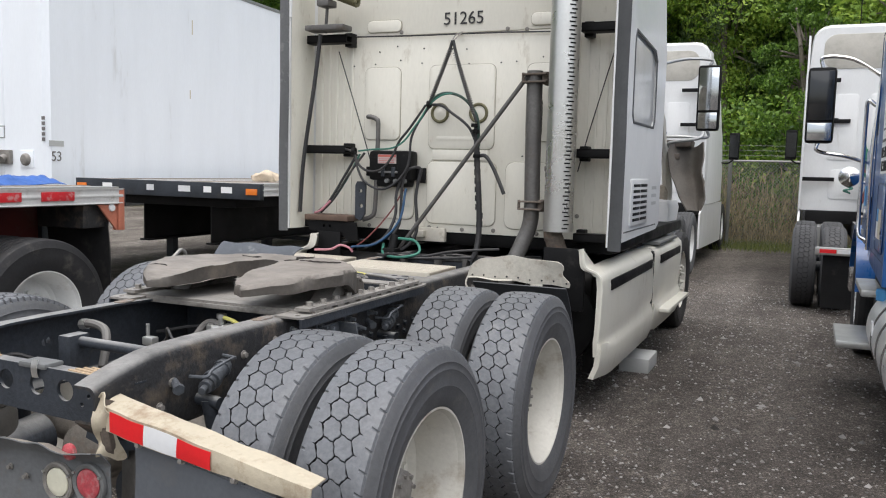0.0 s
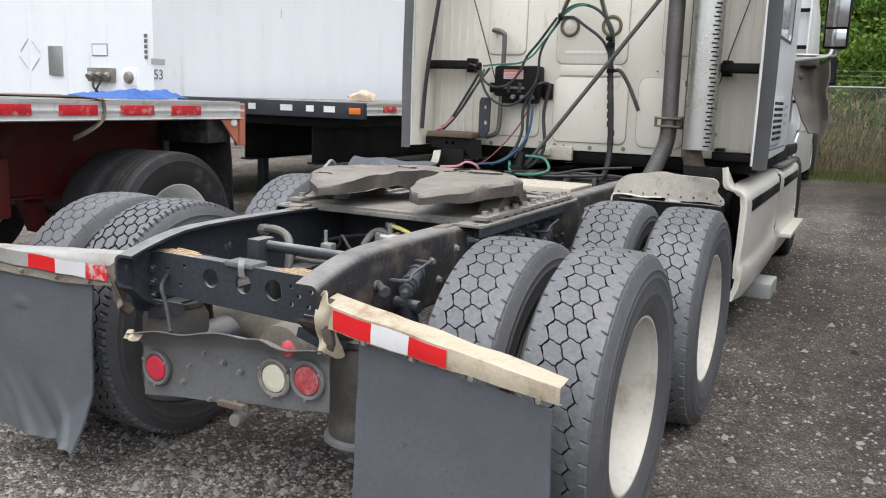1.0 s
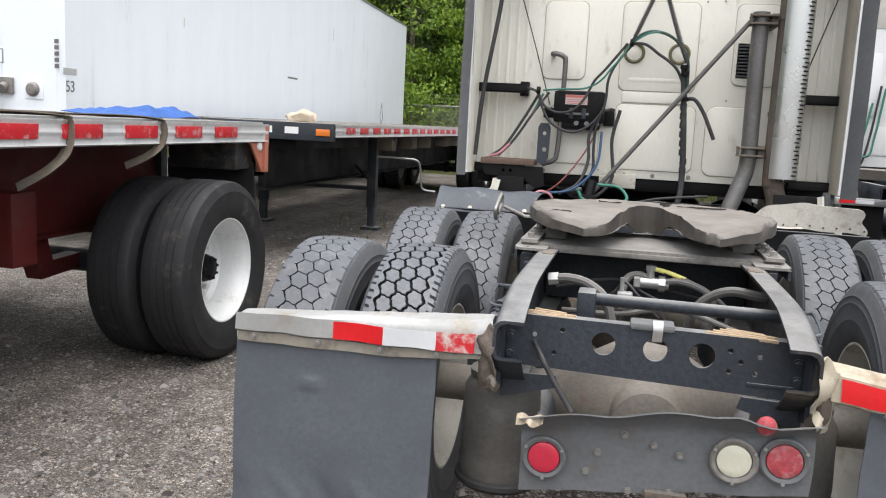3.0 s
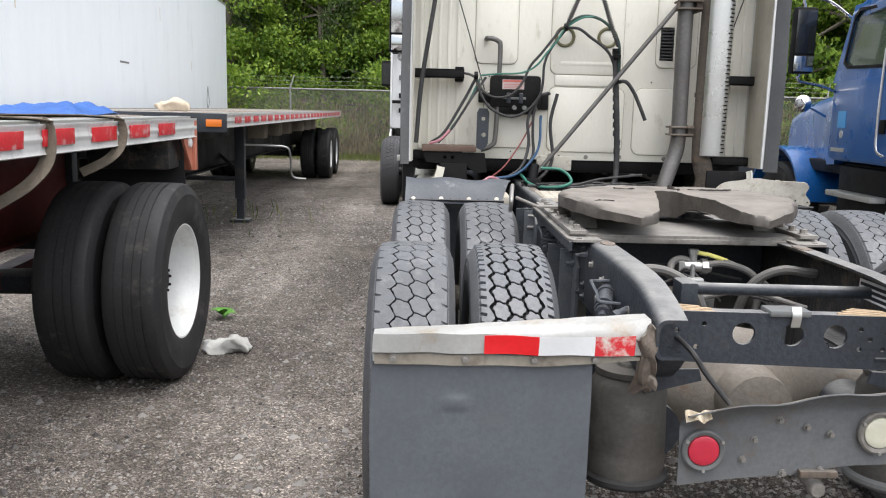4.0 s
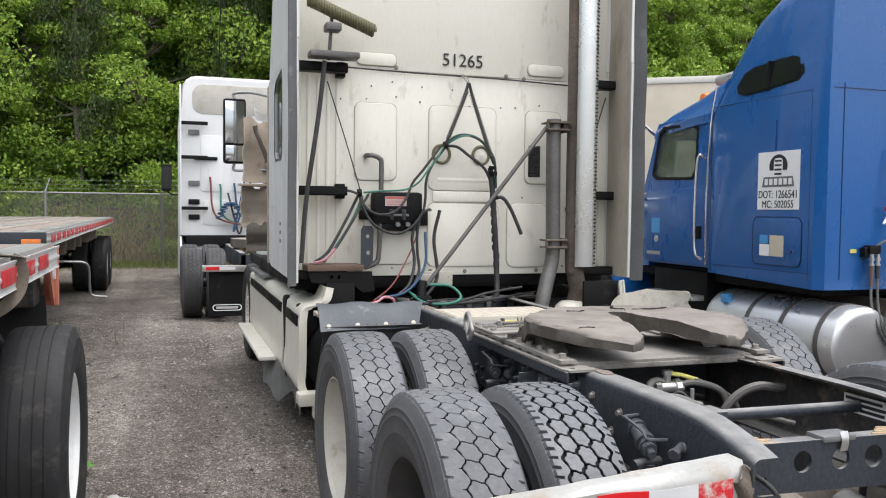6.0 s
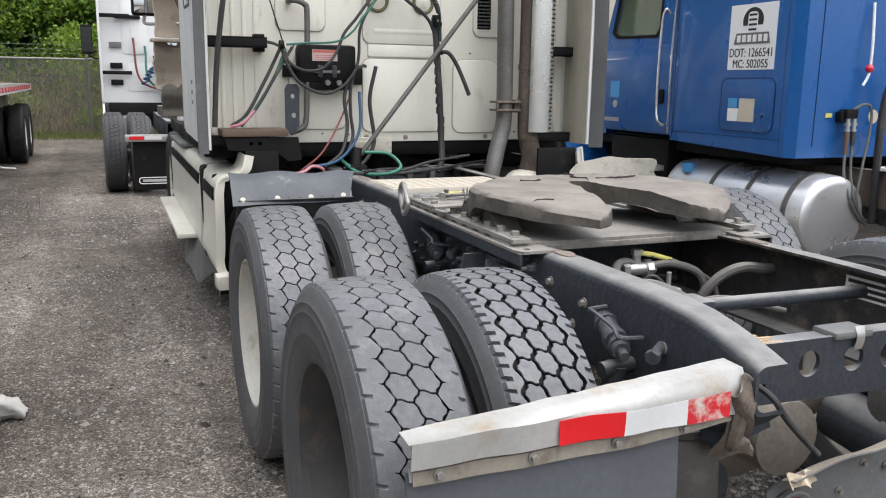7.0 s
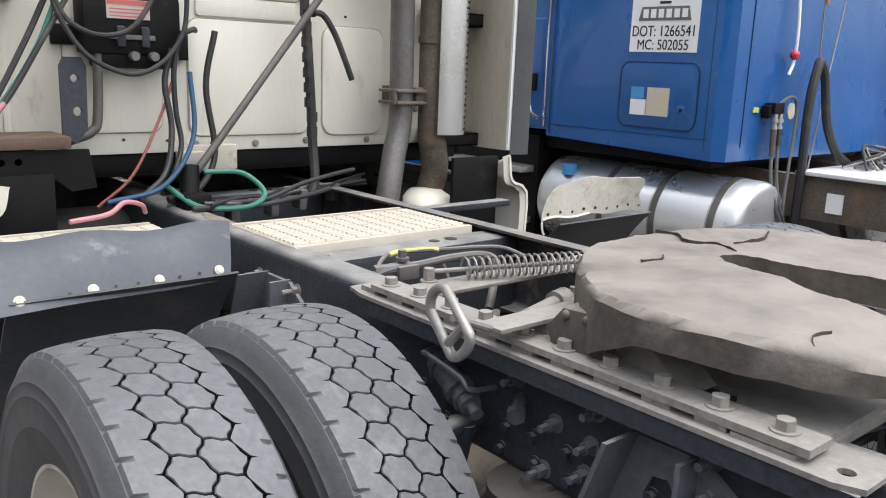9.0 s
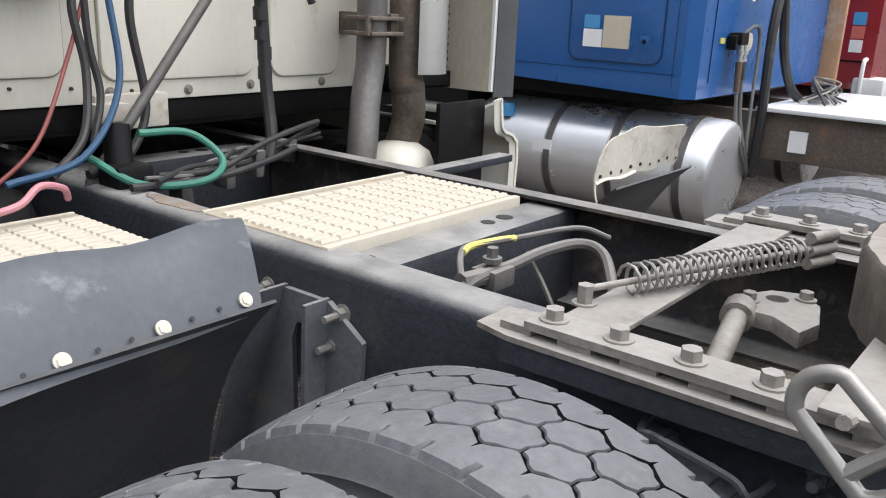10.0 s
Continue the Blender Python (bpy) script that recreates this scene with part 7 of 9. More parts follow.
    for sd in (-1, 1):
        for y0, y1, x0, x1, w in ((4.49, 4.52, 1.19, 1.165, 0.07), (5.62, 5.36, 1.15, 1.10, 0.06)):
            bm = bmesh.new()
            v = [bm.verts.new((sd * (x - dx), y + dy, z)) for x, y, z in ((x0, y0, door_z - 0.04), (x1, y1, 2.46)) for dx, dy in ((0, 0), (0, w), (0.05, w), (0.05, 0))]
            for q in ((0, 1, 2, 3), (7, 6, 5, 4), (0, 4, 5, 1), (1, 5, 6, 2), (2, 6, 7, 3), (3, 7, 4, 0)):
                bm.faces.new([v[i] for i in q])
            part("cab_pillar", bm, BLUE, t)
        # upper door frame with its window
        lean = Matrix.Translation((sd * 1.185, 0, door_z)) @ pose(0, 0, 0, 0, -sd * 3.5, 0) @ Matrix.Translation((-sd * 1.185, 0, -door_z))
        pane = [(4.74, 1.99), (4.79, 1.925), (5.38, 1.94), (5.47, 1.99), (5.40, 2.40), (5.33, 2.455), (4.83, 2.445), (4.755, 2.40)]
        bm = plate(bmesh.new(), [(4.50, door_z - 0.05), (5.63, door_z - 0.05), (5.43, 2.50), (4.52, 2.52)], "yz", sd * 1.18, sd * 1.145, [pane])
        bmesh.ops.transform(bm, matrix=lean, verts=bm.verts)
        part("door_frame", bm, BLUE, t)
        bm = plate(bmesh.new(), [(5.08 + (y - 5.08) * 1.03, 2.19 + (z - 2.19) * 1.04) for y, z in pane], "yz", sd * 1.178, sd * 1.186, [[(5.08 + (y - 5.08) * 0.95, 2.19 + (z - 2.19) * 0.93) for y, z in pane]])
        bmesh.ops.transform(bm, matrix=lean, verts=bm.verts)
        part("window_gasket", bm, BLACK, t)
        bm = plate(bmesh.new(), pane, "yz", sd * 1.165, sd * 1.160)
        bmesh.ops.transform(bm, matrix=lean, verts=bm.verts)
        wp = part("door_window", bm, GLASS_TINT, t, "tinted cab door window")
        wp.visible_shadow = False
    bm = bmesh.new()
    v = [bm.verts.new(p) for p in ((-1.12, 5.68, 1.80), (1.12, 5.68, 1.80), (1.05, 5.44, 2.42), (-1.05, 5.44, 2.42))]
    bmesh.ops.solidify(bm, geom=[bm.faces.new(v)], thickness=0.006)
    wp = part("windscreen", bm, GLASS, t)
    wp.visible_shadow = False
    bm = box((-1.05, 5.1, 1.45), (1.05, 5.60, 1.84), 0.08)
    part("dashboard", bm, BLACK, t)
    for x in (-0.62, 0.62):
        bm = box((x - 0.26, 4.66, 1.3), (x + 0.26, 5.1, 1.56), 0.06)
        bx(bm, (x - 0.25, 4.58, 1.5), (x + 0.25, 4.72, 2.25), 0.07)
        part("seat", bm, BLACK, t)
    bm = plate(bmesh.new(), [(4.53, 1.12), (5.52, 1.12), (5.52, 1.82), (4.53, 1.84)], "yz", L + 0.03, L + 0.008, bevel=0.006)
    door = part("door", bm, BLUE, t, "blue cab door")
    part("door_handle", box((L - 0.012, 4.60, 1.36), (L + 0.01, 4.70, 1.48), 0.008), BLACK, door)
    part("door_label", box((L + 0.003, 5.28, 1.40), (L + 0.009, 5.42, 1.55)), PAPERBLUE, door)
    bm = lathe(bmesh.new(), [(0, 0.035), (-0.004, 0.034), (-0.005, 0.0005)], 20, (L + 0.008, 5.34, 1.34))
    part("door_badge", bm, ALU, door)
    part("name_plate", box((L + 0.002, 5.26, 1.18), (L + 0.009, 5.50, 1.215)), ALU, door)
    bm = sweep(bmesh.new(), [(L - 0.01, 4.545, 2.10), (L - 0.06, 4.555, 2.13), (L - 0.065, 4.585, 2.02), (L - 0.065, 4.60, 1.7), (L - 0.065, 4.60, 1.35), (L - 0.06, 4.58, 1.22), (L - 0.01, 4.56, 1.18)], 0.014, 10)
    part("grab_rail", bm, CHROME, t, "chrome grab rail")
    bm = sweep(bmesh.new(), [(L - 0.008, 4.50, 1.12), (L - 0.015, 4.50, 1.8), (L + 0.02, 4.50, 2.44), (L + 0.07, 4.50, 2.75)], 0.011, 8)
    part("chrome_trim", bm, CHROME, t)
    bm = bmesh.new()
    loft(bm, [[(x * f, 5.05 + dy, 2.70 + z * f) for x, z in ((-0.06, 0), (0.06, 0), (0.05, 0.07), (0, 0.09), (-0.05, 0.07))] for f, dy in ((0.5, -0.07), (1, -0.03), (1, 0.03), (0.4, 0.09))])
    for x in (-0.85, -0.4, 0, 0.4, 0.85):
        ob = part("roof_lamp", finish("roof_lamp", bm.copy(), AMBER), None, t, "amber roof marker lamp")
        ob.location.x = x
    bm.free()
    bm = lathe(bmesh.new(), [(-0.25, 0.0005), (-0.25, 0.07), (0.25, 0.05), (0.25, 0.0005)], 16, (-0.75, 4.75, 2.90), "Y")
    part("air_horn", bm, ALU, t)
    # hood
    bm = bmesh.new()
    hs = lambda y, w, z0, z1, r: [(x, y, z) for x, z in [(w, z0)] + [(w - r + r * math.cos(radians(a)), z1 - r + r * math.sin(radians(a))) for a in (0, 30, 60, 90)] + [(-w + r + r * math.cos(radians(a)), z1 - r + r * math.sin(radians(a))) for a in (90, 120, 150, 180)] + [(-w, z0)]]
    loft(bm, [hs(5.66, 1.08, 1.05, 1.80, 0.15), hs(6.3, 0.92, 1.0, 1.74, 0.2), hs(7.2, 0.75, 0.95, 1.66, 0.2), hs(7.62, 0.68, 0.9, 1.56, 0.2)])
    part("hood", bm, BLUE, t, "blue hood", 40)
    for sd in (-1, 1):
        bm = bmesh.new()

        def fen(u, v, sd=sd):
            a = radians(170 - 150 * u)
            return Vector((sd * (0.72 + 0.47 * v), 6.75 + math.cos(a) * 0.66, 0.52 + math.sin(a) * 0.66))
        sheet(bm, fen, 18, 4, 0.03)
        part("front_fender", bm, BLUE, t)
        wheel(t, (sd * 1.02, 6.75, 0.505), sd, RIM_WHITE_IN, RIB_TYRE, HUB, 10, "front wheel")
        bm = box((sd * 0.78, 7.35, 0.85), (sd * 1.12, 7.5, 1.12), 0.04)
        part("headlamp", bm, LENS_W, t)
        xm = sd * 1.56
        bm = box((xm - 0.105, 5.46, 1.88), (xm + 0.105, 5.56, 2.48), 0.035)
        mr = part("mirror_housing", bm, BLACK, t, "black door mirror on long arms")
        part("mirror_pane", box((xm - 0.09, 5.453, 2.06), (xm + 0.09, 5.46, 2.45), 0.003), DARKGLASS, mr)
        part("convex_pane", box((xm - 0.09, 5.45, 1.90), (xm + 0.09, 5.46, 2.04), 0.004), MIRROR, mr)
        part("mirror_arm", sweep(bmesh.new(), [(sd * 1.13, 5.52, 2.40), (sd * 1.35, 5.52, 2.54), (xm, 5.52, 2.56), (xm, 5.52, 2.47)], 0.015, 8), CHROME, mr)
        part("mirror_arm", sweep(bmesh.new(), [(sd * 1.16, 5.56, 1.72), (sd * 1.35, 5.54, 1.78), (xm, 5.52, 1.82), (xm, 5.52, 1.9)], 0.015, 8), CHROME, mr)
        bm = lathe(bmesh.new(), [(0, 0.0005), (0.03, 0.06), (0.06, 0.085), (0.065, 0.0005)], 20, (sd * 1.30, 5.9, 1.62), "Y")
        part("spot_mirror", bm, CHROME, t)
        part("spot_arm", sweep(bmesh.new(), [(sd * 1.0, 6.1, 1.5), (sd * 1.2, 6.0, 1.58), (sd * 1.30, 5.93, 1.62)], 0.012, 8), CHROME, t)
    bm = box((-1.18, 7.5, 0.45), (1.18, 7.7, 0.82), 0.05)
    part("front_bumper", bm, CHROME, t)
    # tank and steps
    for sd in (-1, 1):
        X = sd * 0.88
        bm = bmesh.new()
        lathe(bm, [(2.99, 0.0005), (2.99, 0.23), (2.995, 0.27), (3.01, 0.295), (3.04, 0.305), (4.50, 0.305), (4.55, 0.298), (4.58, 0.27), (4.60, 0.0005)], 48, (X, 0, 0.60), "Y")
        tank = part("fuel_tank", bm, TANKALU, t, "polished aluminium fuel tank with dark metal straps")
        for y in (3.14, 3.55, 3.96):
            part("tank_strap", lathe(bmesh.new(), [(y, 0.303), (y, 0.311), (y + 0.042, 0.311), (y + 0.042, 0.303)], 48, (X, 0, 0.60), "Y"), PIPE, tank)
            part("strap_edge", lathe(bmesh.new(), [(y + 0.046, 0.303), (y + 0.046, 0.309), (y + 0.055, 0.309), (y + 0.055, 0.303)], 48, (X, 0, 0.60), "Y"), ALU, tank)
        bm = lathe(bmesh.new(), [(0.0, 0.05), (0.03, 0.05), (0.05, 0.055), (0.075, 0.05), (0.08, 0.0005)], 18, (sd * 1.10, 4.34, 0.80), "Z")
        part("tank_cap", bm, PAPERBLUE, tank, "blue filler cap")
        part("tank_plate", box((sd * 1.178, 3.95, 0.62), (sd * 1.188, 4.08, 0.70)), PAPER, tank)
        for z, xo in ((0.42, 1.36), (0.80, 1.22)):
            part("cab_step", box((sd * 0.75, 4.7, z - 0.03), (sd * xo, 5.5, z + 0.02), 0.01), ALU, t)
        part("step_panel", box((sd * 0.72, 4.66, 0.30), (sd * 1.08, 5.55, 1.05), 0.03), BLACK, t)
    # back of the sleeper: lines and fittings
    part("back_seam", box((-1.02, 3.115, 1.10), (-1.016, 3.121, 2.6)), NAVY, body)
    part("back_seam", box((-1.12, 3.115, 2.56), (1.12, 3.121, 2.564)), NAVY, body)
    part("yellow_tag", box((-0.925, 3.11, 1.305), (-0.865, 3.118, 1.335)), YELLOW, t)
    part("oval_badge", plate(bmesh.new(), [(-0.465 + 0.045 * math.cos(q), 1.31 + 0.05 * math.sin(q)) for q in [math.pi * k / 10 for k in range(20)]], "xz", 3.121, 3.112), PAPERTAN, t, "small pale oval badge")
    bm = box((-0.80, 3.04, 1.30), (-0.69, 3.115, 1.365), 0.012)
    bx(bm, (-0.83, 3.06, 1.27), (-0.79, 3.112, 1.35), 0.008)
    vb = part("valve_block", wobble(bm, 0.006, 14), BLACK, t, "black air coupling holder on the blue wall")
    for k, (low, mat) in enumerate(((1.05, BROWN), (1.11, HOSE_K))):
        x = -0.775 + 0.06 * k
        bm = bmesh.new()
        for z0, z1, r in ((1.30, 1.20, 0.015), (1.27, 1.25, 0.023), (1.225, 1.21, 0.021)):
            rod(bm, (x, 3.05, z0), (x, 3.05, z1), r, 10)
        part("coupling", bm, ALU, vb)
        part("hose_sleeve", rod(bmesh.new(), (x, 3.05, 1.21), (x - 0.01, 3.04, low), 0.019, 10, 0.016), mat, vb)
    for mat, r, pts in ((OLDHOSE, 0.010, [(-0.785, 3.04, 1.06), (-0.79, 3.02, 0.90), (-0.75, 2.98, 0.72), (-0.66, 2.97, 0.60), (-0.56, 3.0, 0.54)]), (OLDHOSE, 0.010, [(-0.725, 3.04, 1.12), (-0.73, 3.02, 0.92), (-0.72, 2.98, 0.74), (-0.64, 2.97, 0.61), (-0.54, 3.0, 0.56)]),
                        (HOSE_K, 0.028, [(-0.52, 2.98, 0.55), (-0.55, 2.96, 0.9), (-0.54, 2.97, 1.35), (-0.47, 2.98, 1.58), (-0.42, 2.99, 1.61), (-0.36, 2.98, 1.52), (-0.30, 2.96, 1.25), (-0.16, 2.94, 1.06), (-0.02, 2.92, 0.98)]),
                        (OLDHOSE, 0.010, [(-0.72, 3.06, 1.36), (-0.66, 3.03, 1.40), (-0.60, 3.02, 1.37), (-0.60, 3.01, 1.22), (-0.66, 2.99, 0.95), (-0.70, 2.97, 0.72), (-0.62, 2.98, 0.58)]),
                        (SPRING, 0.005, [(-0.44, 2.99, 1.60), (-0.44, 3.0, 1.9), (-0.44, 3.0, 2.2)]), (SPRING, 0.006, [(-0.35, 3.02, 0.95), (-0.20, 3.04, 1.5), (-0.05, 3.06, 2.0)])):
        part("hose", sweep(bmesh.new(), pts, r, 9), mat, t)
    part("red_cord", sweep(bmesh.new(), [(-0.44, 2.985, 1.95), (-0.44, 2.985, 2.1), (-0.44, 2.985, 2.3)], 0.011, 8), PINK, t)
    bm = bmesh.new()
    bmesh.ops.create_uvsphere(bm, u_segments=16, v_segments=10, radius=0.03, matrix=pose(-0.615, 3.06, 1.648))
    part("red_knob", bm, LENS_R, t, "red pull knob")
    part("knob_cable", sweep(bmesh.new(), [(-0.60, 3.09, 2.1), (-0.61, 3.06, 1.8), (-0.615, 3.06, 1.62), (-0.66, 3.06, 1.53)], 0.010, 8), PAPER, t)
    bm = box((1.10, 3.0, 1.0), (1.16, 3.14, 2.8), 0.01)
    part("side_extender", bm, PINK2, t, "rusty tan side extender")
    # chassis behind the cab
    for sd in (-1, 1):
        bm = box((sd * 0.42, -1.6, 0.66), (sd * 0.50, 6.9, 0.93), 0.008)
        part("frame_rail", bm, RUSTY, t, "brown rusty frame rail")
    bm = box((-0.55, 2.05, 0.935), (1.0, 3.0, 0.96), 0.006)
    part("deck_plate", bm, WHITE, t, "white deck plate behind the cab")
    part("notice", box((-0.512, 2.70, 0.72), (-0.503, 2.80, 0.84)), PAPER, t)
    for k in range(8):
        bend = 0.03 * math.sin(k * 2.3)
        wire = sweep(bmesh.new(), [(-0.24 + 0.05 * k, 2.85 + bend, 0.975), (0.0 + 0.04 * k, 2.75, 1.04 + bend), (0.12 + bend, 2.88, 1.02 + 0.012 * k), (0.2 - 0.06 * k, 2.70 - bend, 0.975)], 0.006 + 0.002 * (k % 3), 7)
        part("loose_wire", wire, (DUSTY, HOSE_K, OLDHOSE)[k % 3], t)
    for y in (0.1, 1.42):
        for sd in (-1, 1):
            wheel(t, (sd * 1.05, y, 0.505), sd, RIM_WHITE, HEX_TYRE, HUB, 25, "rear wheel")
            wheel(t, (sd * 0.715, y, 0.505), -sd, RIM_WHITE, HEX_TYRE, None, 61, "rear wheel")
        part("axle", lathe(bmesh.new(), [(-0.95, 0.0005), (-0.95, 0.065), (-0.3, 0.07), (-0.1, 0.2), (0.1, 0.2), (0.3, 0.07), (0.95, 0.065), (0.95, 0.0005)], 24, (0, y, 0.505)), FRAME, t)
    bm = plate(bmesh.new(), [(x, y) for x, y in ((-0.45, 0.3), (-0.45, 1.1), (-0.25, 1.28), (0.25, 1.28), (0.45, 1.1), (0.45, 0.3), (0.2, 0.25), (0.06, 0.8), (-0.06, 0.8), (-0.2, 0.25))], "xy", 1.08, 1.15)
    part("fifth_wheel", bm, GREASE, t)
    part("fifth_wheel_mount", box((-0.48, 0.5, 0.92), (0.48, 1.0, 1.09), 0.02), FRAME, t)
    bm = box((-1.0, 3.3, 0.95), (1.0, 6.6, 1.07), 0.03)
    part("underbody", bm, BLACK, t)
    bm = box((-0.4, 5.2, 0.5), (0.4, 7.2, 1.0), 0.06)
    part("engine_block", bm, FRAME, t)
    return t


NAVY = surface("navy_seam", (0.005, 0.03, 0.10), 0.5, fine=0.1, coarse=0.1, bump=0)
INK2 = surface("grey_ink", (0.16, 0.15, 0.15), 0.6, fine=0.1, coarse=0.1, bump=0)
PINK2 = surface("rusty_tan", (0.42, 0.24, 0.13), 0.75, fine=0.15, coarse=0.3, dirt=(0.5, 0.45, 0.38), dirt_amount=0.3, bump=0.15)
build_blue()


# ---- trailers ----
def flatbed(label, length, frame_mat, at, rz, axles, gear=True, tape=True, winches=(), wheel_x=-0.16, tyre_scale=1.0):
    """A flatbed seen from its flank: aluminium side rail, planks, beam, wheels. Local y runs from its front end (0) to its back, x from the near side (0) inwards (negative)."""
    t = thing("flatbed_trailer", label, "trailer", at, rz)
    H = 1.385
    rng = random.Random(int(length * 10))
    for side, x in ((1, 0.0), (-1, -2.55)):
        bm = bmesh.new()
        sheet(bm, lambda u, v, x=x, side=side: Vector((x + side * (0.0 if 0.12 < v < 0.42 or 0.55 < v < 0.9 else 0.006 if v < 0.95 else -0.03), length * u, H - 0.125 * v)), 2, 14, 0.006)
        r = part("side_rail", bm, RAILALU, t, "aluminium side rail with worn red reflective tape", 50)
        if side > 0:
            y = length - 0.75
            while y > 0.1:
                bm = box((0.004, y, H - 0.086), (0.010, y + 0.28, H - 0.022), 0.001)
                wobble(bm, 0.003, 20, y)
                part("reflective_tape", bm, TAPE_OLD, r)
                y -= 0.455 + rng.uniform(-0.02, 0.02)
    n = 17
    for k in range(n):
        x1 = -0.03 - k * (2.49 / n)
        bm = box((x1 - 2.49 / n + 0.008, 0.01, H - 0.035), (x1, length - 0.01, H + rng.uniform(0.002, 0.012)), 0.003)
        part("plank", wobble(bm, 0.002, 3, k), WOOD if k % 4 else ALU, t)
    for k in range(int(length / 0.6)):
        y = 0.25 + 0.6 * k
        part("cross_beam", box((-2.52, y - 0.04, H - 0.13), (-0.03, y + 0.04, H - 0.04), 0.004), BLACK, t)
    for x in (-0.78, -1.72):
        bm = box((x - 0.07, 0.15, 0.70), (x + 0.07, length - 0.05, 0.72), 0.004)
        bx(bm, (x - 0.07, 0.15, H - 0.15), (x + 0.07, length - 0.05, H - 0.13), 0.004)
        bx(bm, (x - 0.008, 0.15, 0.72), (x + 0.008, length - 0.05, H - 0.15))
        part("main_beam", bm, frame_mat, t, "main beam under the deck")
    # back end
    bm = box((-2.54, length - 0.03, H - 0.14), (0.0, length + 0.03, H - 0.005), 0.006)
    part("end_sill", bm, FRAME, t)
    for y in axles:
        for x0, s in ((wheel_x, 1), (-2.55 - wheel_x, -1)):
            wheel(t, (x0, y, 0.505 * tyre_scale), s, RIM_WHITE, RIB_TYRE, HUB_DARK, rng.uniform(0, 90), "white rim with ribbed trailer tyre", tyre_scale)
            wheel(t, (x0 - s * 0.33, y, 0.505 * tyre_scale), -s, RIM_WHITE, RIB_TYRE, None, 40, "inner trailer wheel", tyre_scale)
        part("axle", lathe(bmesh.new(), [(-2.3, 0.0005), (-2.3, 0.07), (-0.25, 0.07), (-0.25, 0.0005)], 20, (0, y, 0.505)), FRAME, t)
        for x in (-0.85, -1.65):
            bm = plate(bmesh.new(), [(y - 0.55, 0.85), (y - 0.40, 0.85), (y - 0.30, 0.55), (y + 0.45, 0.58), (y + 0.45, 0.50), (y - 0.40, 0.45)], "yz", x - 0.05, x + 0.05)
            part("suspension_arm", bm, frame_mat, t)
    for y in winches:
        bm = bmesh.new()
        lathe(bm, [(-0.05, 0.0005), (-0.05, 0.075), (0.0, 0.08), (0.05, 0.075), (0.05, 0.0005)], 20, (-0.18, y, H - 0.20), "Y")
        for k in range(4):
            lathe(bm, [(-0.052, 0.02 + 0.015 * k), (-0.056, 0.024 + 0.015 * k), (-0.052, 0.028 + 0.015 * k)], 20, (-0.18, y, H - 0.20), "Y")
        bx(bm, (-0.28, y - 0.09, H - 0.30), (-0.08, y - 0.075, H - 0.10), 0.003)
        bx(bm, (-0.28, y + 0.075, H - 0.30), (-0.08, y + 0.09, H - 0.10), 0.003)
        part("strap_winch", bm, STRAP, t, "strap winch under the side rail")
    return t


def build_trailers():
    H = 1.385
    t = flatbed("weathered flatbed trailer with red frame, plank deck and aluminium side rail", 14.6, RED, (-2.53, 3.03 - 14.6, 0), 0, (13.74, 10.6), winches=(), wheel_x=0.03, tyre_scale=1.04)
    return t


def extras_near():
    """Things that belong to the near flatbed: its near side is x = -2.535, its back end y = 3.03."""
    t = flatbed_near
    H = 1.385
    m = t.matrix_basis.inverted()

    def p(name, bm, mat, label=""):
        bmesh.ops.transform(bm, matrix=m, verts=bm.verts)
        return part(name, bm, mat, t, label)
    bm = box((-2.60, 2.99, 1.06), (-2.528, 3.045, 1.38), 0.006)
    p("corner_post", bm, PINK, "faded orange corner post")
    bm = plate(bmesh.new(), [(2.98, 1.26), (2.98, 1.06), (2.80, 1.26)], "yz", -2.56, -2.545)
    p("corner_gusset", bm, PINK)
    for x0, x1 in ((-3.22, -2.58), (-5.0, -4.36)):
        bm = sheet(bmesh.new(), lambda u, v, x0=x0, x1=x1: Vector((x0 + (x1 - x0) * u, 2.93 + 0.03 * math.sin(v * 2), 1.12 - 0.78 * v)), 6, 8, 0.010)
        p("mudflap", wobble(bm, 0.01, 4), FLAPBLACK, "black rubber mudflap behind the wheels")
    bm = box((-4.7, 2.90, 0.55), (-2.9, 2.99, 0.64), 0.008)
    for x in (-4.3, -3.3):
        bx(bm, (x - 0.04, 2.90, 0.60), (x + 0.04, 2.98, 1.26), 0.006)
    p("rear_guard", bm, FRAME, "black steel rear guard")
    p("corner_lamp", lathe(bmesh.new(), [(0, 0.03), (0.012, 0.026), (0.014, 0.0005)], 16, (-2.545, 2.93, 1.235)), PAPER)
    p("axle_bracket", wobble(box((-3.25, 1.22, 0.62), (-3.05, 1.40, 1.0), 0.02), 0.01, 5), RED)
    p("corner_box", wobble(box((-3.10, 2.72, 1.08), (-2.61, 2.97, 1.26), 0.015), 0.012, 5), FRAME_OLD, "grimy steel corner box under the deck")
    for y0, lean, drop in ((0.95, -0.16, 0.30), (1.70, -0.12, 0.24)):
        bm = sweep(bmesh.new(), [(-4.6, y0 + 0.10, H + 0.014), (-3.4, y0 + 0.03, H + 0.012), (-2.60, y0, H + 0.016), (-2.522, y0, H - 0.01), (-2.519, y0 + lean * 0.1, H - drop * 0.45), (-2.56, y0 + lean * 0.6, H - drop * 0.75), (-2.66, y0 + lean, H - drop)], 0.01, 4, 6, flat=(0.06, 0.004))
        p("tie_strap", wobble(bm, 0.006, 6, y0), STRAP, "tan tie strap over the side rail")


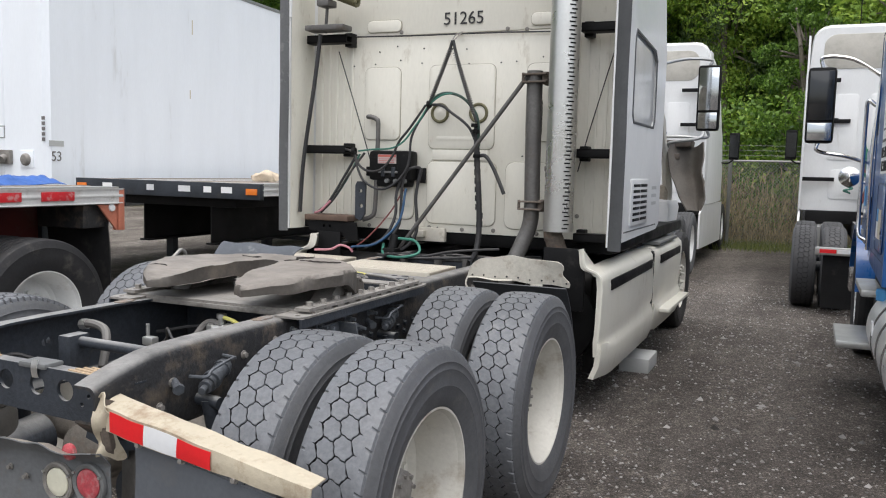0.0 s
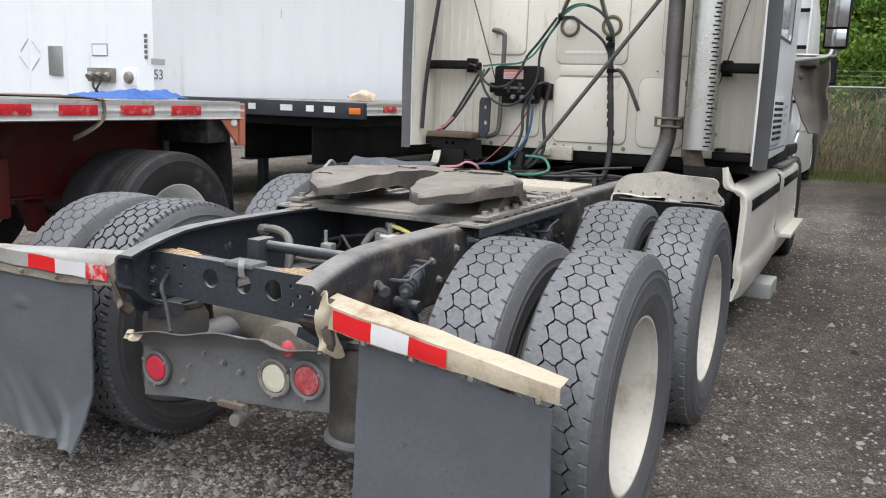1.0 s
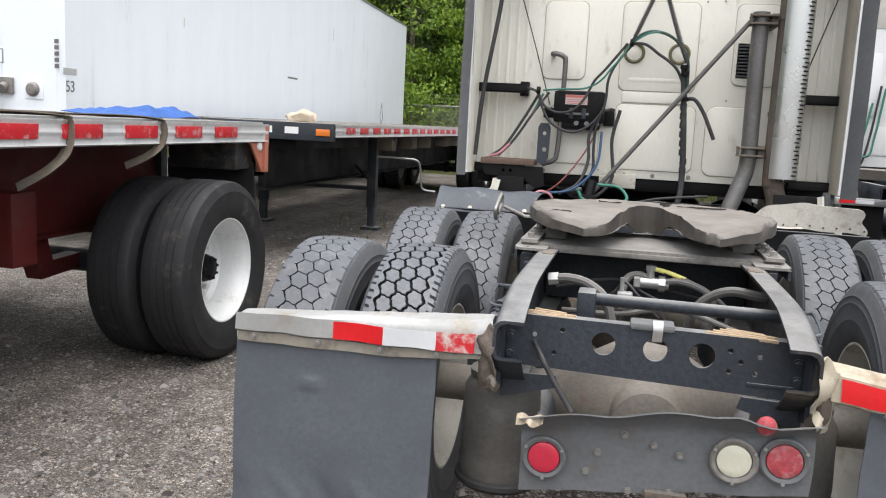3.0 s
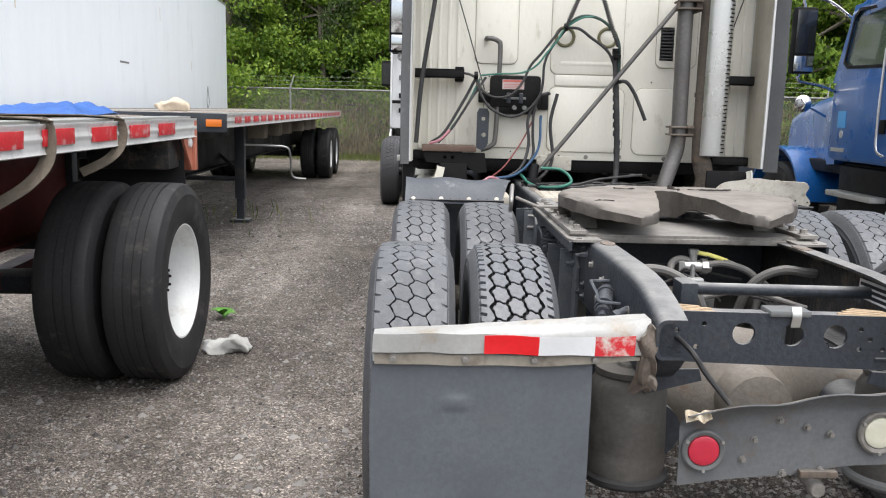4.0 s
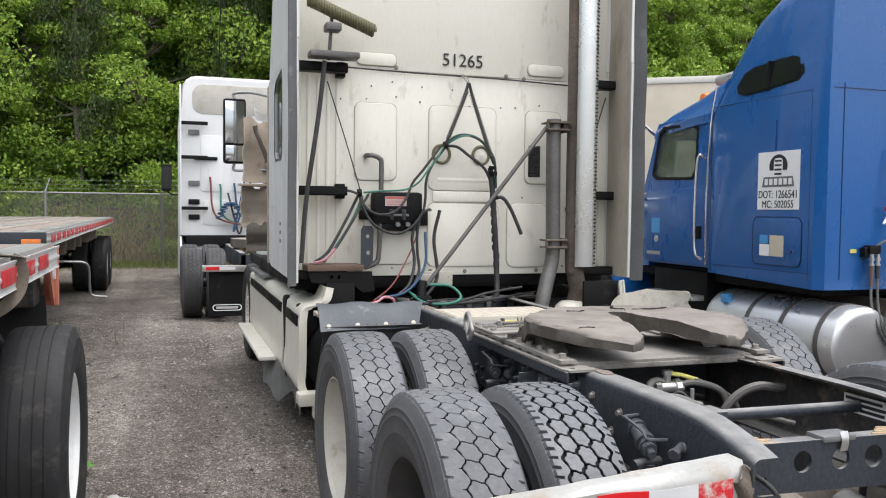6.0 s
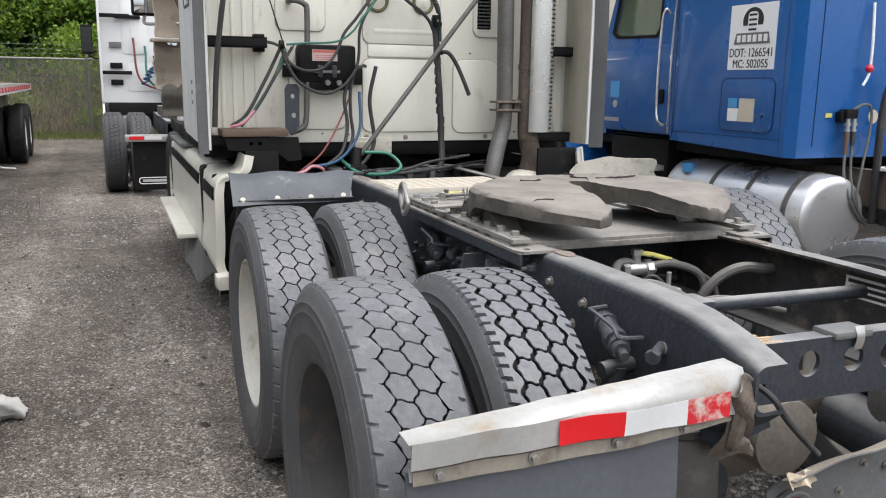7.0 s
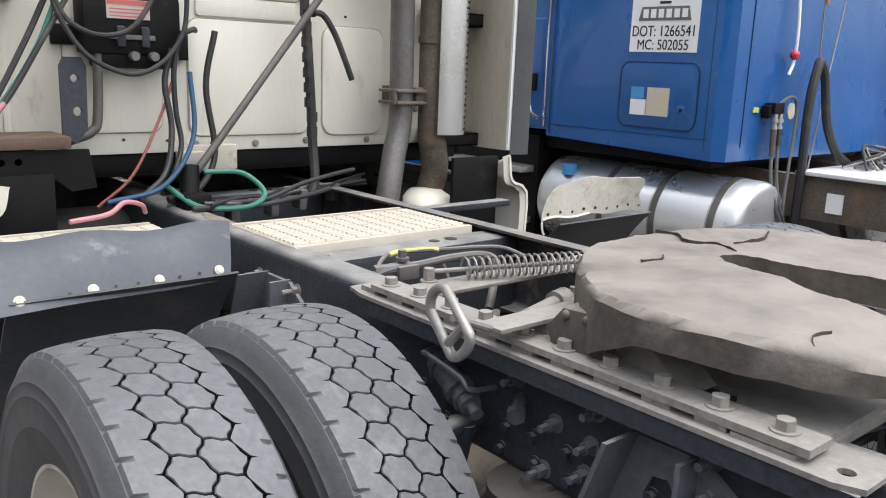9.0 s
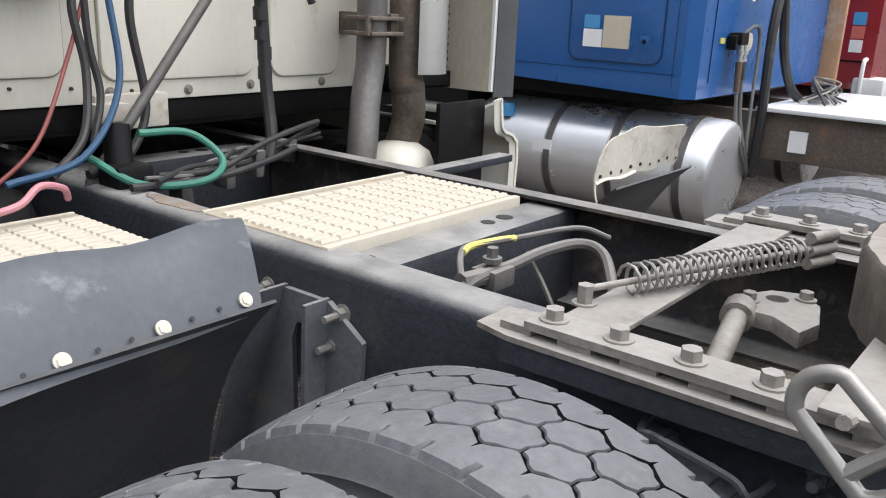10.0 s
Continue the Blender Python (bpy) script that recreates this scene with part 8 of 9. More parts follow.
flatbed_near = build_trailers()
extras_near()
flatbed_far = flatbed("long black flatbed trailer with plank deck, standing on its landing legs", 12.0, BLACK, (-2.88, 5.3, 0), 0.95, (11.3, 10.05), winches=(7.5, 6.7, 5.9, 4.5, 3.6, 2.5))


def extras_far():
    t = flatbed_far
    H = 1.385
    L = 12.0
    bm = box((-2.55, -0.05, H - 0.16), (0.005, 0.02, H + 0.01), 0.008)
    front = part("front_sill", bm, FRAME, t, "black front sill with lamps and tape")
    for x in (-0.10, -2.45):
        part("side_lamp", box((x - 0.07, -0.062, H - 0.11), (x + 0.07, -0.045, H - 0.045), 0.006), AMBER, front)
    for x, w, mt in ((-0.35, 0.14, PAPER), (-0.62, 0.10, PAPER), (-0.9, 0.16, TAPE_W), (-1.4, 0.10, TAPE_W), (-2.0, 0.14, PAPER)):
        part("notice", box((x - w, -0.053, H - 0.10), (x, -0.049, H - 0.035)), mt, front)
    for x in (-0.50, -2.05):
        bm = box((x - 0.06, 2.95, 0.30), (x + 0.06, 3.07, 1.25), 0.008)
        bx(bm, (x - 0.045, 2.965, 0.04), (x + 0.045, 3.055, 0.32), 0.006)
        bx(bm, (x - 0.12, 2.90, 0.0), (x + 0.12, 3.12, 0.04), 0.008)
        part("landing_leg", bm, FRAME, t, "black landing leg")
    # Black slab added to give the shade under the front of the deck.
    part("coupler_plate", box((-2.1, 0.15, 1.12), (-0.45, 2.2, 1.24), 0.01), BLACK, t)
    bm = bmesh.new()
    rod(bm, (-0.50, 3.01, 0.55), (-2.05, 3.01, 0.55), 0.03)
    rod(bm, (-0.50, 3.0, 0.62), (-1.2, 3.3, 1.2), 0.025)
    part("leg_brace", bm, FRAME, t)
    bm = sweep(bmesh.new(), [(-0.45, 3.0, 0.98), (-0.10, 3.1, 0.97), (0.06, 3.15, 0.95), (0.10, 3.2, 0.86), (0.10, 3.3, 0.62), (0.14, 3.34, 0.55), (0.28, 3.38, 0.53)], 0.014, 8)
    part("crank_handle", bm, GALV, t, "bent steel crank handle")


extras_far()


def build_van():
    t = thing("van_trailer", "tall white box trailer with scuffed sides", "trailer", (-5.63, 5.0, 0), 3.4)
    W, L, Z0, Z1 = 2.6, 16.0, 1.14, 4.11
    bm = bmesh.new()
    pts = [(-W, 0.06), (-W + 0.06, 0), (-0.06, 0), (0, 0.06), (0, L), (-W, L)]
    plate(bm, pts, "xy", Z0, Z1)
    body = part("box_body", bm, VAN, t, "white box body", 30)
    bm = box((-W - 0.01, -0.01, Z1), (0.012, L, Z1 + 0.05), 0.01)
    part("roof_rail", bm, GALV, t, "grey roof rail")
    part("bottom_rail", box((-W - 0.01, 0.0, Z0 - 0.12), (0.012, L, Z0 + 0.02), 0.008), GALV, t)
    for k in range(13):
        y = 1.22 * (k + 1)
        part("side_seam", box((-0.004, y - 0.003, Z0 + 0.03), (0.0012, y + 0.003, Z1 - 0.01)), VAN, body)
    for x in (-0.65, -1.3, -1.95):
        part("side_seam", box((x - 0.010, -0.003, Z0 + 0.05), (x + 0.010, 0.004, Z1 - 0.01), 0.001), VAN, body)
    bm = bmesh.new()
    bx(bm, (-0.93, -0.05, 1.53), (-0.52, 0.0, 1.69), 0.01)
    for k in range(3):
        rod(bm, (-0.86 + 0.135 * k, -0.05, 1.61), (-0.86 + 0.135 * k, -0.10, 1.58), 0.042, 12)
    part("air_coupling", bm, DUSTY, body, "grimy air coupling box")
    for k in range(2):
        part("hose", sweep(bmesh.new(), [(-0.78 + 0.14 * k, -0.09, 1.57), (-0.75 + 0.07 * k, -0.13, 1.47), (-0.72 - 0.06 * k, -0.08, 1.40)], 0.012, 7), HOSE_K, body)
    bm = lathe(bmesh.new(), [(0, 0.075), (-0.03, 0.07), (-0.05, 0.05), (-0.055, 0.0005)], 20, (-0.31, 0, 1.585), "Y")
    part("socket", bm, DUSTY, body)
    part("socket_plate", box((-0.40, -0.012, 1.49), (-0.20, 0.0, 1.69), 0.004), VAN, body)
    part("frame_notice", box((-0.885, -0.006, 1.825), (-0.635, 0.0, 1.97)), GALV, body)
    part("frame_notice", box((-0.872, -0.008, 1.838), (-0.648, -0.001, 1.957)), VAN, body)
    bm = box((-1.585, -0.03, 1.59), (-1.365, 0.0, 1.94), 0.012)
    part("document_box", bm, GALV, body, "grey document box")
    bm = bmesh.new()
    for a in range(4):
        c = Vector((-1.92, -0.006, 1.83))
        p0, p1 = [c + Vector((math.cos(radians(90 * a + d)) * 0.20, 0, math.sin(radians(90 * a + d)) * 0.21)) for d in (0, 90)]
        rod(bm, p0 + (p1 - p0) * 0.1, p0 + (p1 - p0) * 0.8, 0.004, 6)
    part("placard_frame", bm, GALV, body)
    for k in range(5):
        part("decal_bar", box((-0.075, -0.004, 1.80 + 0.06 * k), (-0.03, 0.002, 1.84 + 0.06 * k)), INK2, body)
    lettering("digit", "53", 0.16, pose(0.003, 0.13, 1.625, 90, 0, 90), INK2, body, "grey digit")
    part("length_frame", box((-0.002, 0.025, 1.745), (0.003, 0.24, 1.81)), GREY2, body)
    for y, z, h in ((2.6, 3.4, 0.2), (2.55, 2.5, 0.12), (6.4, 2.1, 0.03), (9.0, 3.0, 0.25), (11.6, 2.2, 0.2)):
        bm = box((-0.001, y, z), (0.0025, y + (0.02 if h > 0.05 else 0.5), z + h))
        part("scuff", bm, PAPERTAN if h > 0.05 else GREY, body)
    bm = bmesh.new()
    for a, b in (((13.2, 1.55), (13.35, 1.9)), ((13.35, 1.9), (13.5, 1.5)), ((13.5, 1.5), (13.3, 1.35)), ((13.3, 1.35), (13.2, 1.55))):
        rod(bm, (0.003, *a), (0.003, *b), 0.008, 5)
    part("scrawl", bm, GREY, body)
    for x in (-0.4, -2.2):
        part("landing_leg", box((x - 0.06, 2.6, 0.0), (x + 0.06, 2.72, 1.14), 0.01), FRAME, t)
    for y in (12.9, 14.2):
        for x0, s in ((-0.2, 1), (-2.4, -1)):
            wheel(t, (x0, y, 0.505), s, RIM_WHITE, RIB_TYRE, HUB_DARK, 12, "trailer wheel")
            wheel(t, (x0 - s * 0.33, y, 0.505), -s, RIM_WHITE, RIB_TYRE, None, 40, "inner trailer wheel")
        part("axle", lathe(bmesh.new(), [(-2.3, 0.0005), (-2.3, 0.07), (-0.3, 0.07), (-0.3, 0.0005)], 16, (0, y, 0.505)), FRAME, t)
    part("slider_frame", box((-1.9, 11.5, 0.75), (-0.7, 15.5, 1.03), 0.02), FRAME, t)


build_van()


def loose_on_decks():
    ob = thing("tarp", "crumpled blue tarp lying on the plank deck", "tarp", (-3.25, 2.57, 1.397))
    bm = bmesh.new()

    def cloth(u, v):
        r = min(u, v, 1 - u, 1 - v)
        return Vector(((u - 0.5) * 0.60, (v - 0.5) * 0.62, 0.006 + min(1, r * 5) * (0.03 + 0.05 * abs(noise.noise(Vector((u * 6, v * 7, 0)))))))
    part("cloth", wobble(sheet(bm, cloth, 26, 32, 0.004), 0.025, 4), TARP, ob, angle=80)
    ob = thing("sack", "beige cloth sack slumped on the deck", "sack", (-3.71, 6.48, 1.392))
    bm = bmesh.new()
    bmesh.ops.create_icosphere(bm, subdivisions=4, radius=1, matrix=pose(0, 0, 0.045) @ Matrix.Diagonal((0.17, 0.13, 0.07, 1)))
    for v in bm.verts:
        v.co.z = max(v.co.z, 0.0)
    wobble(bm, 0.05, 10)
    for v in bm.verts:
        v.co.z = max(v.co.z, 0.0)
    part("cloth", bm, SACK, ob, angle=80)


loose_on_decks()


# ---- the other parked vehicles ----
ROOFGREY = surface("roof_recess_grey", (0.50, 0.48, 0.43), 0.6, fine=0.06, coarse=0.2, dirt=(0.36, 0.34, 0.29), dirt_amount=0.3, dirt_scale=3, bump=0.06)


def white_tractor(label, x, y_back, cables, flap_text):
    """A white tractor seen from behind; y_back: the sleeper's back wall."""
    t = thing("tractor", label, "truck", (x, y_back, 0))
    bm = bmesh.new()
    loft(bm, [cab_section(0.0, 0.97, 1.12, 3.2, 3.90, 0.04, 0.22), cab_section(0.12, 1.0, 1.10, 3.2, 3.96, 0.06, 0.25), cab_section(1.6, 1.0, 1.10, 3.1, 3.96, 0.10, 0.3), cab_section(2.2, 0.99, 1.10, 2.6, 3.5, 0.12, 0.3),
              cab_section(2.6, 0.98, 1.10, 2.4, 2.9, 0.12, 0.25), cab_section(3.3, 0.95, 1.10, 1.75, 1.9, 0.05, 0.1)])
    body = part("sleeper_body", bm, WHITE, t, "white sleeper body", 35)
    # Recess panel, greyer than the white body round it.
    part("roof_recess", plate(bmesh.new(), roundrect(-0.98, 0.98, 3.28, 3.80, 0.18), "xz", 0.02, -0.012, bevel=0.01), ROOFGREY, body, "grey recess under the roof edge")
    for z in (2.95, 2.05, 1.72, 1.45) if flap_text else ():
        part("bracket", box((-1.05, -0.05, z - 0.05), (-0.86, -0.015, z + 0.04), 0.008), BLACK if z < 2 else GREY, body)
    for x0, x1, z0, z1 in ((-0.85, -0.45, 1.9, 2.9), (-0.3, 0.3, 1.9, 2.9), (0.45, 0.85, 1.9, 2.9), (-0.8, 0.8, 1.3, 1.75)):
        part("pressed_panel", plate(bmesh.new(), roundrect(x0, x1, z0, z1, 0.06), "xz", 0.01, -0.014, bevel=0.008), WHITE, body)
    for s in (-1, 1):
        part("side_extender", box((s * 1.17, -0.28, 1.15), (s * 1.20, 0.1, 3.75), 0.01), WHITE, t)
        for z in (2.5, 1.6, 3.1):
            part("extender_bracket", box((s * 0.72, -0.14, z - 0.03), (s * 1.17, -0.08, z + 0.03), 0.006), BLACK, t)
        bm = plate(bmesh.new(), [(-0.6, 0.35), (3.0, 0.28), (3.0, 1.08), (-0.2, 1.10), (-0.6, 0.95)], "yz", s * 1.17, s * 1.20)
        part("side_fairing", bm, WHITE, t, "white side fairing")
        part("fuel_tank", lathe(bmesh.new(), [(-0.5, 0.0005), (-0.5, 0.28), (-0.45, 0.30), (1.5, 0.30), (1.5, 0.0005)], 28, (s * 0.82, 0, 0.62), "Y"), ALU, t)
        part("frame_rail", box((s * 0.35, -3.45, 0.70), (s * 0.43, 4.2, 0.97), 0.006), FRAME, t)
        bm = box((s * 1.52, 2.62, 1.95), (s * 1.32, 2.72, 2.5), 0.03)
        mr = part("mirror_housing", bm, BLACK, t, "black door mirror")
        part("mirror_pane", box((s * 1.335, 2.612, 2.0), (s * 1.505, 2.62, 2.45)), DARKGLASS, mr)
        part("mirror_arm", sweep(bmesh.new(), [(s * 1.12, 2.8, 1.9), (s * 1.3, 2.7, 1.88), (s * 1.42, 2.68, 1.96)], 0.015, 7), BLACK, mr)
        for y in (-2.75, -1.45):
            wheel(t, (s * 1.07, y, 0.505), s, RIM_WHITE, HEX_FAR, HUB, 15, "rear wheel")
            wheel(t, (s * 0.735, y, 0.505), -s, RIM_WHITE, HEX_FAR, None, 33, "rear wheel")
        wheel(t, (s * 1.03, 3.9, 0.505), s, RIM_WHITE_IN, RIB_TYRE, HUB, 15, "front wheel")
        bm = bmesh.new()
        sheet(bm, lambda u, v, s=s: Vector((s * (0.36 + 0.50 * u), -3.40 - 0.03 * v * v, 0.72 - 0.64 * v)), 6, 8, 0.01)
        fl = part("mudflap", bm, BLACK, t, "black mudflap with a pale oval mark")
        if flap_text:
            bm = plate(bmesh.new(), roundrect(0.41, 0.81, 0.16, 0.25, 0.042), "xz", -3.444, -3.448, [roundrect(0.423, 0.797, 0.171, 0.239, 0.033)])
            if s < 0:
                bmesh.ops.transform(bm, matrix=Matrix.Translation((-1.22, 0, 0)), verts=bm.verts)
            part("oval_mark", bm, PAPER, fl)
            part("mark_bar", box((s * 0.46, -3.449, 0.188), (s * 0.76, -3.446, 0.222)), GREY2, fl)
        bm = box((s * 0.34, -3.46, 0.71), (s * 0.95, -3.38, 0.80), 0.01)
        hg = part("flap_hanger", bm, ALU, t)
        part("reflective_tape", box((s * 0.72, -3.465, 0.735), (s * 0.90, -3.459, 0.78)), TAPE_R, hg)
        part("reflective_tape", box((s * 0.50, -3.465, 0.735), (s * 0.71, -3.459, 0.78)), TAPE_W, hg)
    for y in (-2.75, -1.45):
        part("axle", lathe(bmesh.new(), [(-1.0, 0.0005), (-1.0, 0.065), (-0.3, 0.07), (-0.1, 0.2), (0.1, 0.2), (0.3, 0.07), (1.0, 0.065), (1.0, 0.0005)], 20, (0, y, 0.505)), FRAME, t)
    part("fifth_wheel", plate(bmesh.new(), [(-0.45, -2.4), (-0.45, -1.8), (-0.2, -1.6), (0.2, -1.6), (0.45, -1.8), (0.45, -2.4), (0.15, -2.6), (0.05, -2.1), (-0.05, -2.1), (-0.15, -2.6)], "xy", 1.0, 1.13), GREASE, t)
    part("end_crossmember", box((-0.43, -3.45, 0.70), (0.43, -3.38, 0.95), 0.01), FRAME, t)
    part("underbody", box((-1.1, -0.1, 0.92), (1.1, 3.4, 1.12), 0.03), BLACK, t)
    bm = bmesh.new()
    loft(bm, [hood_section(3.3, 1.1, 1.0, 1.85), hood_section(4.2, 0.9, 0.95, 1.7), hood_section(4.9, 0.8, 0.8, 1.4)])
    part("hood", bm, WHITE, t)
    rng = random.Random(int(x * 10))
    for k, mat in enumerate(cables):
        x0, x1 = rng.uniform(-0.7, 0.0), rng.uniform(-0.3, 0.6)
        pts = [(x0, -0.06, rng.uniform(1.5, 2.2)), (x0 + 0.1, -0.15, 1.4 + 0.1 * rng.random()), (x1 - 0.1, -0.2, 1.15 + 0.2 * rng.random()), (x1, -0.15, 1.6), (x1 + 0.1, -0.07, 2.0 + 0.4 * rng.random())]
        part("hose", sweep(bmesh.new(), pts, 0.018, 7), mat, t)
    bm = bmesh.new()
    n = 90
    sweep(bm, [(-0.55 + 0.35 * k / n + 0.05 * math.cos(k * 0.7), -0.2 + 0.05 * math.sin(k * 0.7), 1.40 + 0.3 * math.sin(k / n * 2.5)) for k in range(n)], 0.016, 6, 1)
    part("coiled_hose", bm, cables[0], t)
    part("aerial", sweep(bmesh.new(), [(-0.5, 0.2, 3.9), (-0.5, 0.15, 4.6), (-0.48, 0.1, 5.4)], 0.008, 5), BLACK, t)
    part("grab_handle", box((-0.95, -0.06, 2.46), (-0.55, -0.02, 2.52), 0.01), BLACK, t)
    return t


def hood_section(y, w, z0, z1):
    r = 0.2
    return [(x, y, z) for x, z in [(w, z0)] + [(w - r + r * math.cos(radians(a)), z1 - r + r * math.sin(radians(a))) for a in (0, 45, 90)] + [(-w + r + r * math.cos(radians(a)), z1 - r + r * math.sin(radians(a))) for a in (90, 135, 180)] + [(-w, z0)]]


white_tractor("white sleeper tractor with blue and red air hoses, parked ahead", -0.56, 13.5, (HOSE_B, HOSE_R, HOSE_K, HOSE_G, HOSE_B), True)
white_tractor("white sleeper tractor with tangled green lines on its back wall", 3.38, 12.3, (HOSE_G, HOSE_K, HOSE_G, HOSE_R, HOSE_K), False)


def build_cream_box():
    t = thing("box_truck", "cream box truck parked behind the others", "truck", (5.9, 8.7, 0), -35)
    part("box_body", box((-1.2, 0, 1.0), (1.2, 5.5, 3.6), 0.03), PAPERTAN, t, "cream box body")
    part("roof_edge", box((-1.22, -0.02, 3.58), (1.22, 5.52, 3.68), 0.02), CREAM, t)
    part("end_sill", box((-1.2, -0.05, 0.85), (1.2, 0.1, 1.02), 0.02), FRAME, t)
    bm = bmesh.new()
    loft(bm, [cab_section(5.6, 0.9, 0.7, 1.8, 2.4, 0.1, 0.15), cab_section(6.8, 0.9, 0.7, 1.6, 2.35, 0.15, 0.15), cab_section(7.3, 0.9, 0.7, 1.2, 1.4, 0.05, 0.1)])
    part("cab", bm, WHITE, t)
    for s in (-1, 1):
        part("frame_rail", box((s * 0.40, 0, 0.62), (s * 0.47, 7.0, 0.88), 0.006), FRAME, t)
        for y in (1.3, 6.4):
            wheel(t, (s * 1.03, y, 0.505), s, RIM_WHITE, RIB_TYRE, HUB_DARK, 15, "wheel")


def build_red():
    t = thing("tractor", "dark red tractor with stickers and a pale grab rail", "truck", (7.35, 3.0, 0))
    bm = bmesh.new()
    loft(bm, [cab_section(0.0, 0.98, 0.9, 2.6, 3.6, 0.05, 0.2), cab_section(0.1, 1.0, 0.9, 2.6, 3.65, 0.06, 0.2), cab_section(2.2, 1.0, 0.9, 2.6, 3.6, 0.1, 0.2), cab_section(3.0, 0.98, 0.9, 2.2, 2.6, 0.1, 0.2), cab_section(3.6, 0.95, 0.9, 1.7, 1.85, 0.05, 0.1)])
    body = part("sleeper_body", bm, RED2, t, "dark red cab body", 35)
    for y0, z, mat in ((0.10, 1.42, PAPERBLUE), (0.10, 1.31, PAPERRED), (0.10, 1.20, PAPER)):
        part("sticker", box((-1.215, y0, z), (-1.208, y0 + 0.10, z + 0.10)), mat, body)
    part("panel_seam", box((-1.213, 0.06, 1.12), (-1.206, 2.2, 1.135)), BLACK, body)
    part("grab_rail", sweep(bmesh.new(), [(-1.2, 0.05, 1.15), (-1.27, 0.05, 1.12), (-1.28, 0.05, 0.9), (-1.27, 0.05, 0.65), (-1.2, 0.06, 0.6)], 0.018, 8), PAPER, t, "pale grab rail")
    part("white_panel", box((-1.25, -0.12, 0.72), (-0.9, 0.12, 1.0), 0.02), WHITE, t)
    for s in (-1, 1):
        part("frame_rail", box((s * 0.36, -3.4, 0.66), (s * 0.43, 4.5, 0.93), 0.006), FRAME, t)
        part("fuel_tank", lathe(bmesh.new(), [(0.2, 0.0005), (0.2, 0.28), (0.25, 0.30), (1.8, 0.30), (1.8, 0.0005)], 28, (s * 0.85, 0, 0.58), "Y"), ALU, t)
        for y in (-2.8, -1.5):
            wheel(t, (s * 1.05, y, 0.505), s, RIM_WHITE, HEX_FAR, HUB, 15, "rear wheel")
        wheel(t, (s * 1.03, 4.2, 0.505), s, RIM_WHITE_IN, RIB_TYRE, HUB, 15, "front wheel")


RED2 = surface("dark_red_paint", (0.26, 0.012, 0.02), 0.35, fine=0.06, coarse=0.2, bump=0.03, coat=0.5)
build_cream_box()
build_red()


# ---- small things on the ground ----
def build_litter():
    t = thing("plastic_bag", "crumpled white plastic bag on the gravel", "litter", (-2.26, 2.62, 0.0))
    bm = bmesh.new()
    bmesh.ops.create_icosphere(bm, subdivisions=4, radius=1, matrix=pose(0, 0, 0.03) @ Matrix.Diagonal((0.15, 0.10, 0.045, 1)))
    wobble(wobble(bm, 0.05, 9), 0.02, 25)
    for v in bm.verts:
        v.co.z = max(0.0, v.co.z)
    part("sheet", bm, LITTER, t, angle=60)
    t = thing("weed", "small bright green weed in the gravel", "plant", (-2.47, 3.39, 0.0))
    rng = random.Random(3)
    for k in range(7):
        a = k * 0.9
        bm = bmesh.new()
        sheet(bm, lambda u, v, a=a, k=k: Vector((math.cos(a) * 0.09 * v + math.cos(a + 1.57) * 0.035 * (u - 0.5) * 2 * math.sin(v * 3.0 + 0.1), math.sin(a) * 0.09 * v + math.sin(a + 1.57) * 0.035 * (u - 0.5) * 2 * math.sin(v * 3.0 + 0.1), 0.0 + 0.05 * math.sin(v * 2.2) + 0.006 * k)), 4, 6, 0.001)
        part("leaf", bm, WEED, t)
    t = thing("wood_block", "grey weathered wood block under the tractor", "block", (1.12, 5.0, 0.0))
    part("block", box((-0.12, -0.2, 0), (0.12, 0.2, 0.12), 0.012), GREY2, t)


build_litter()


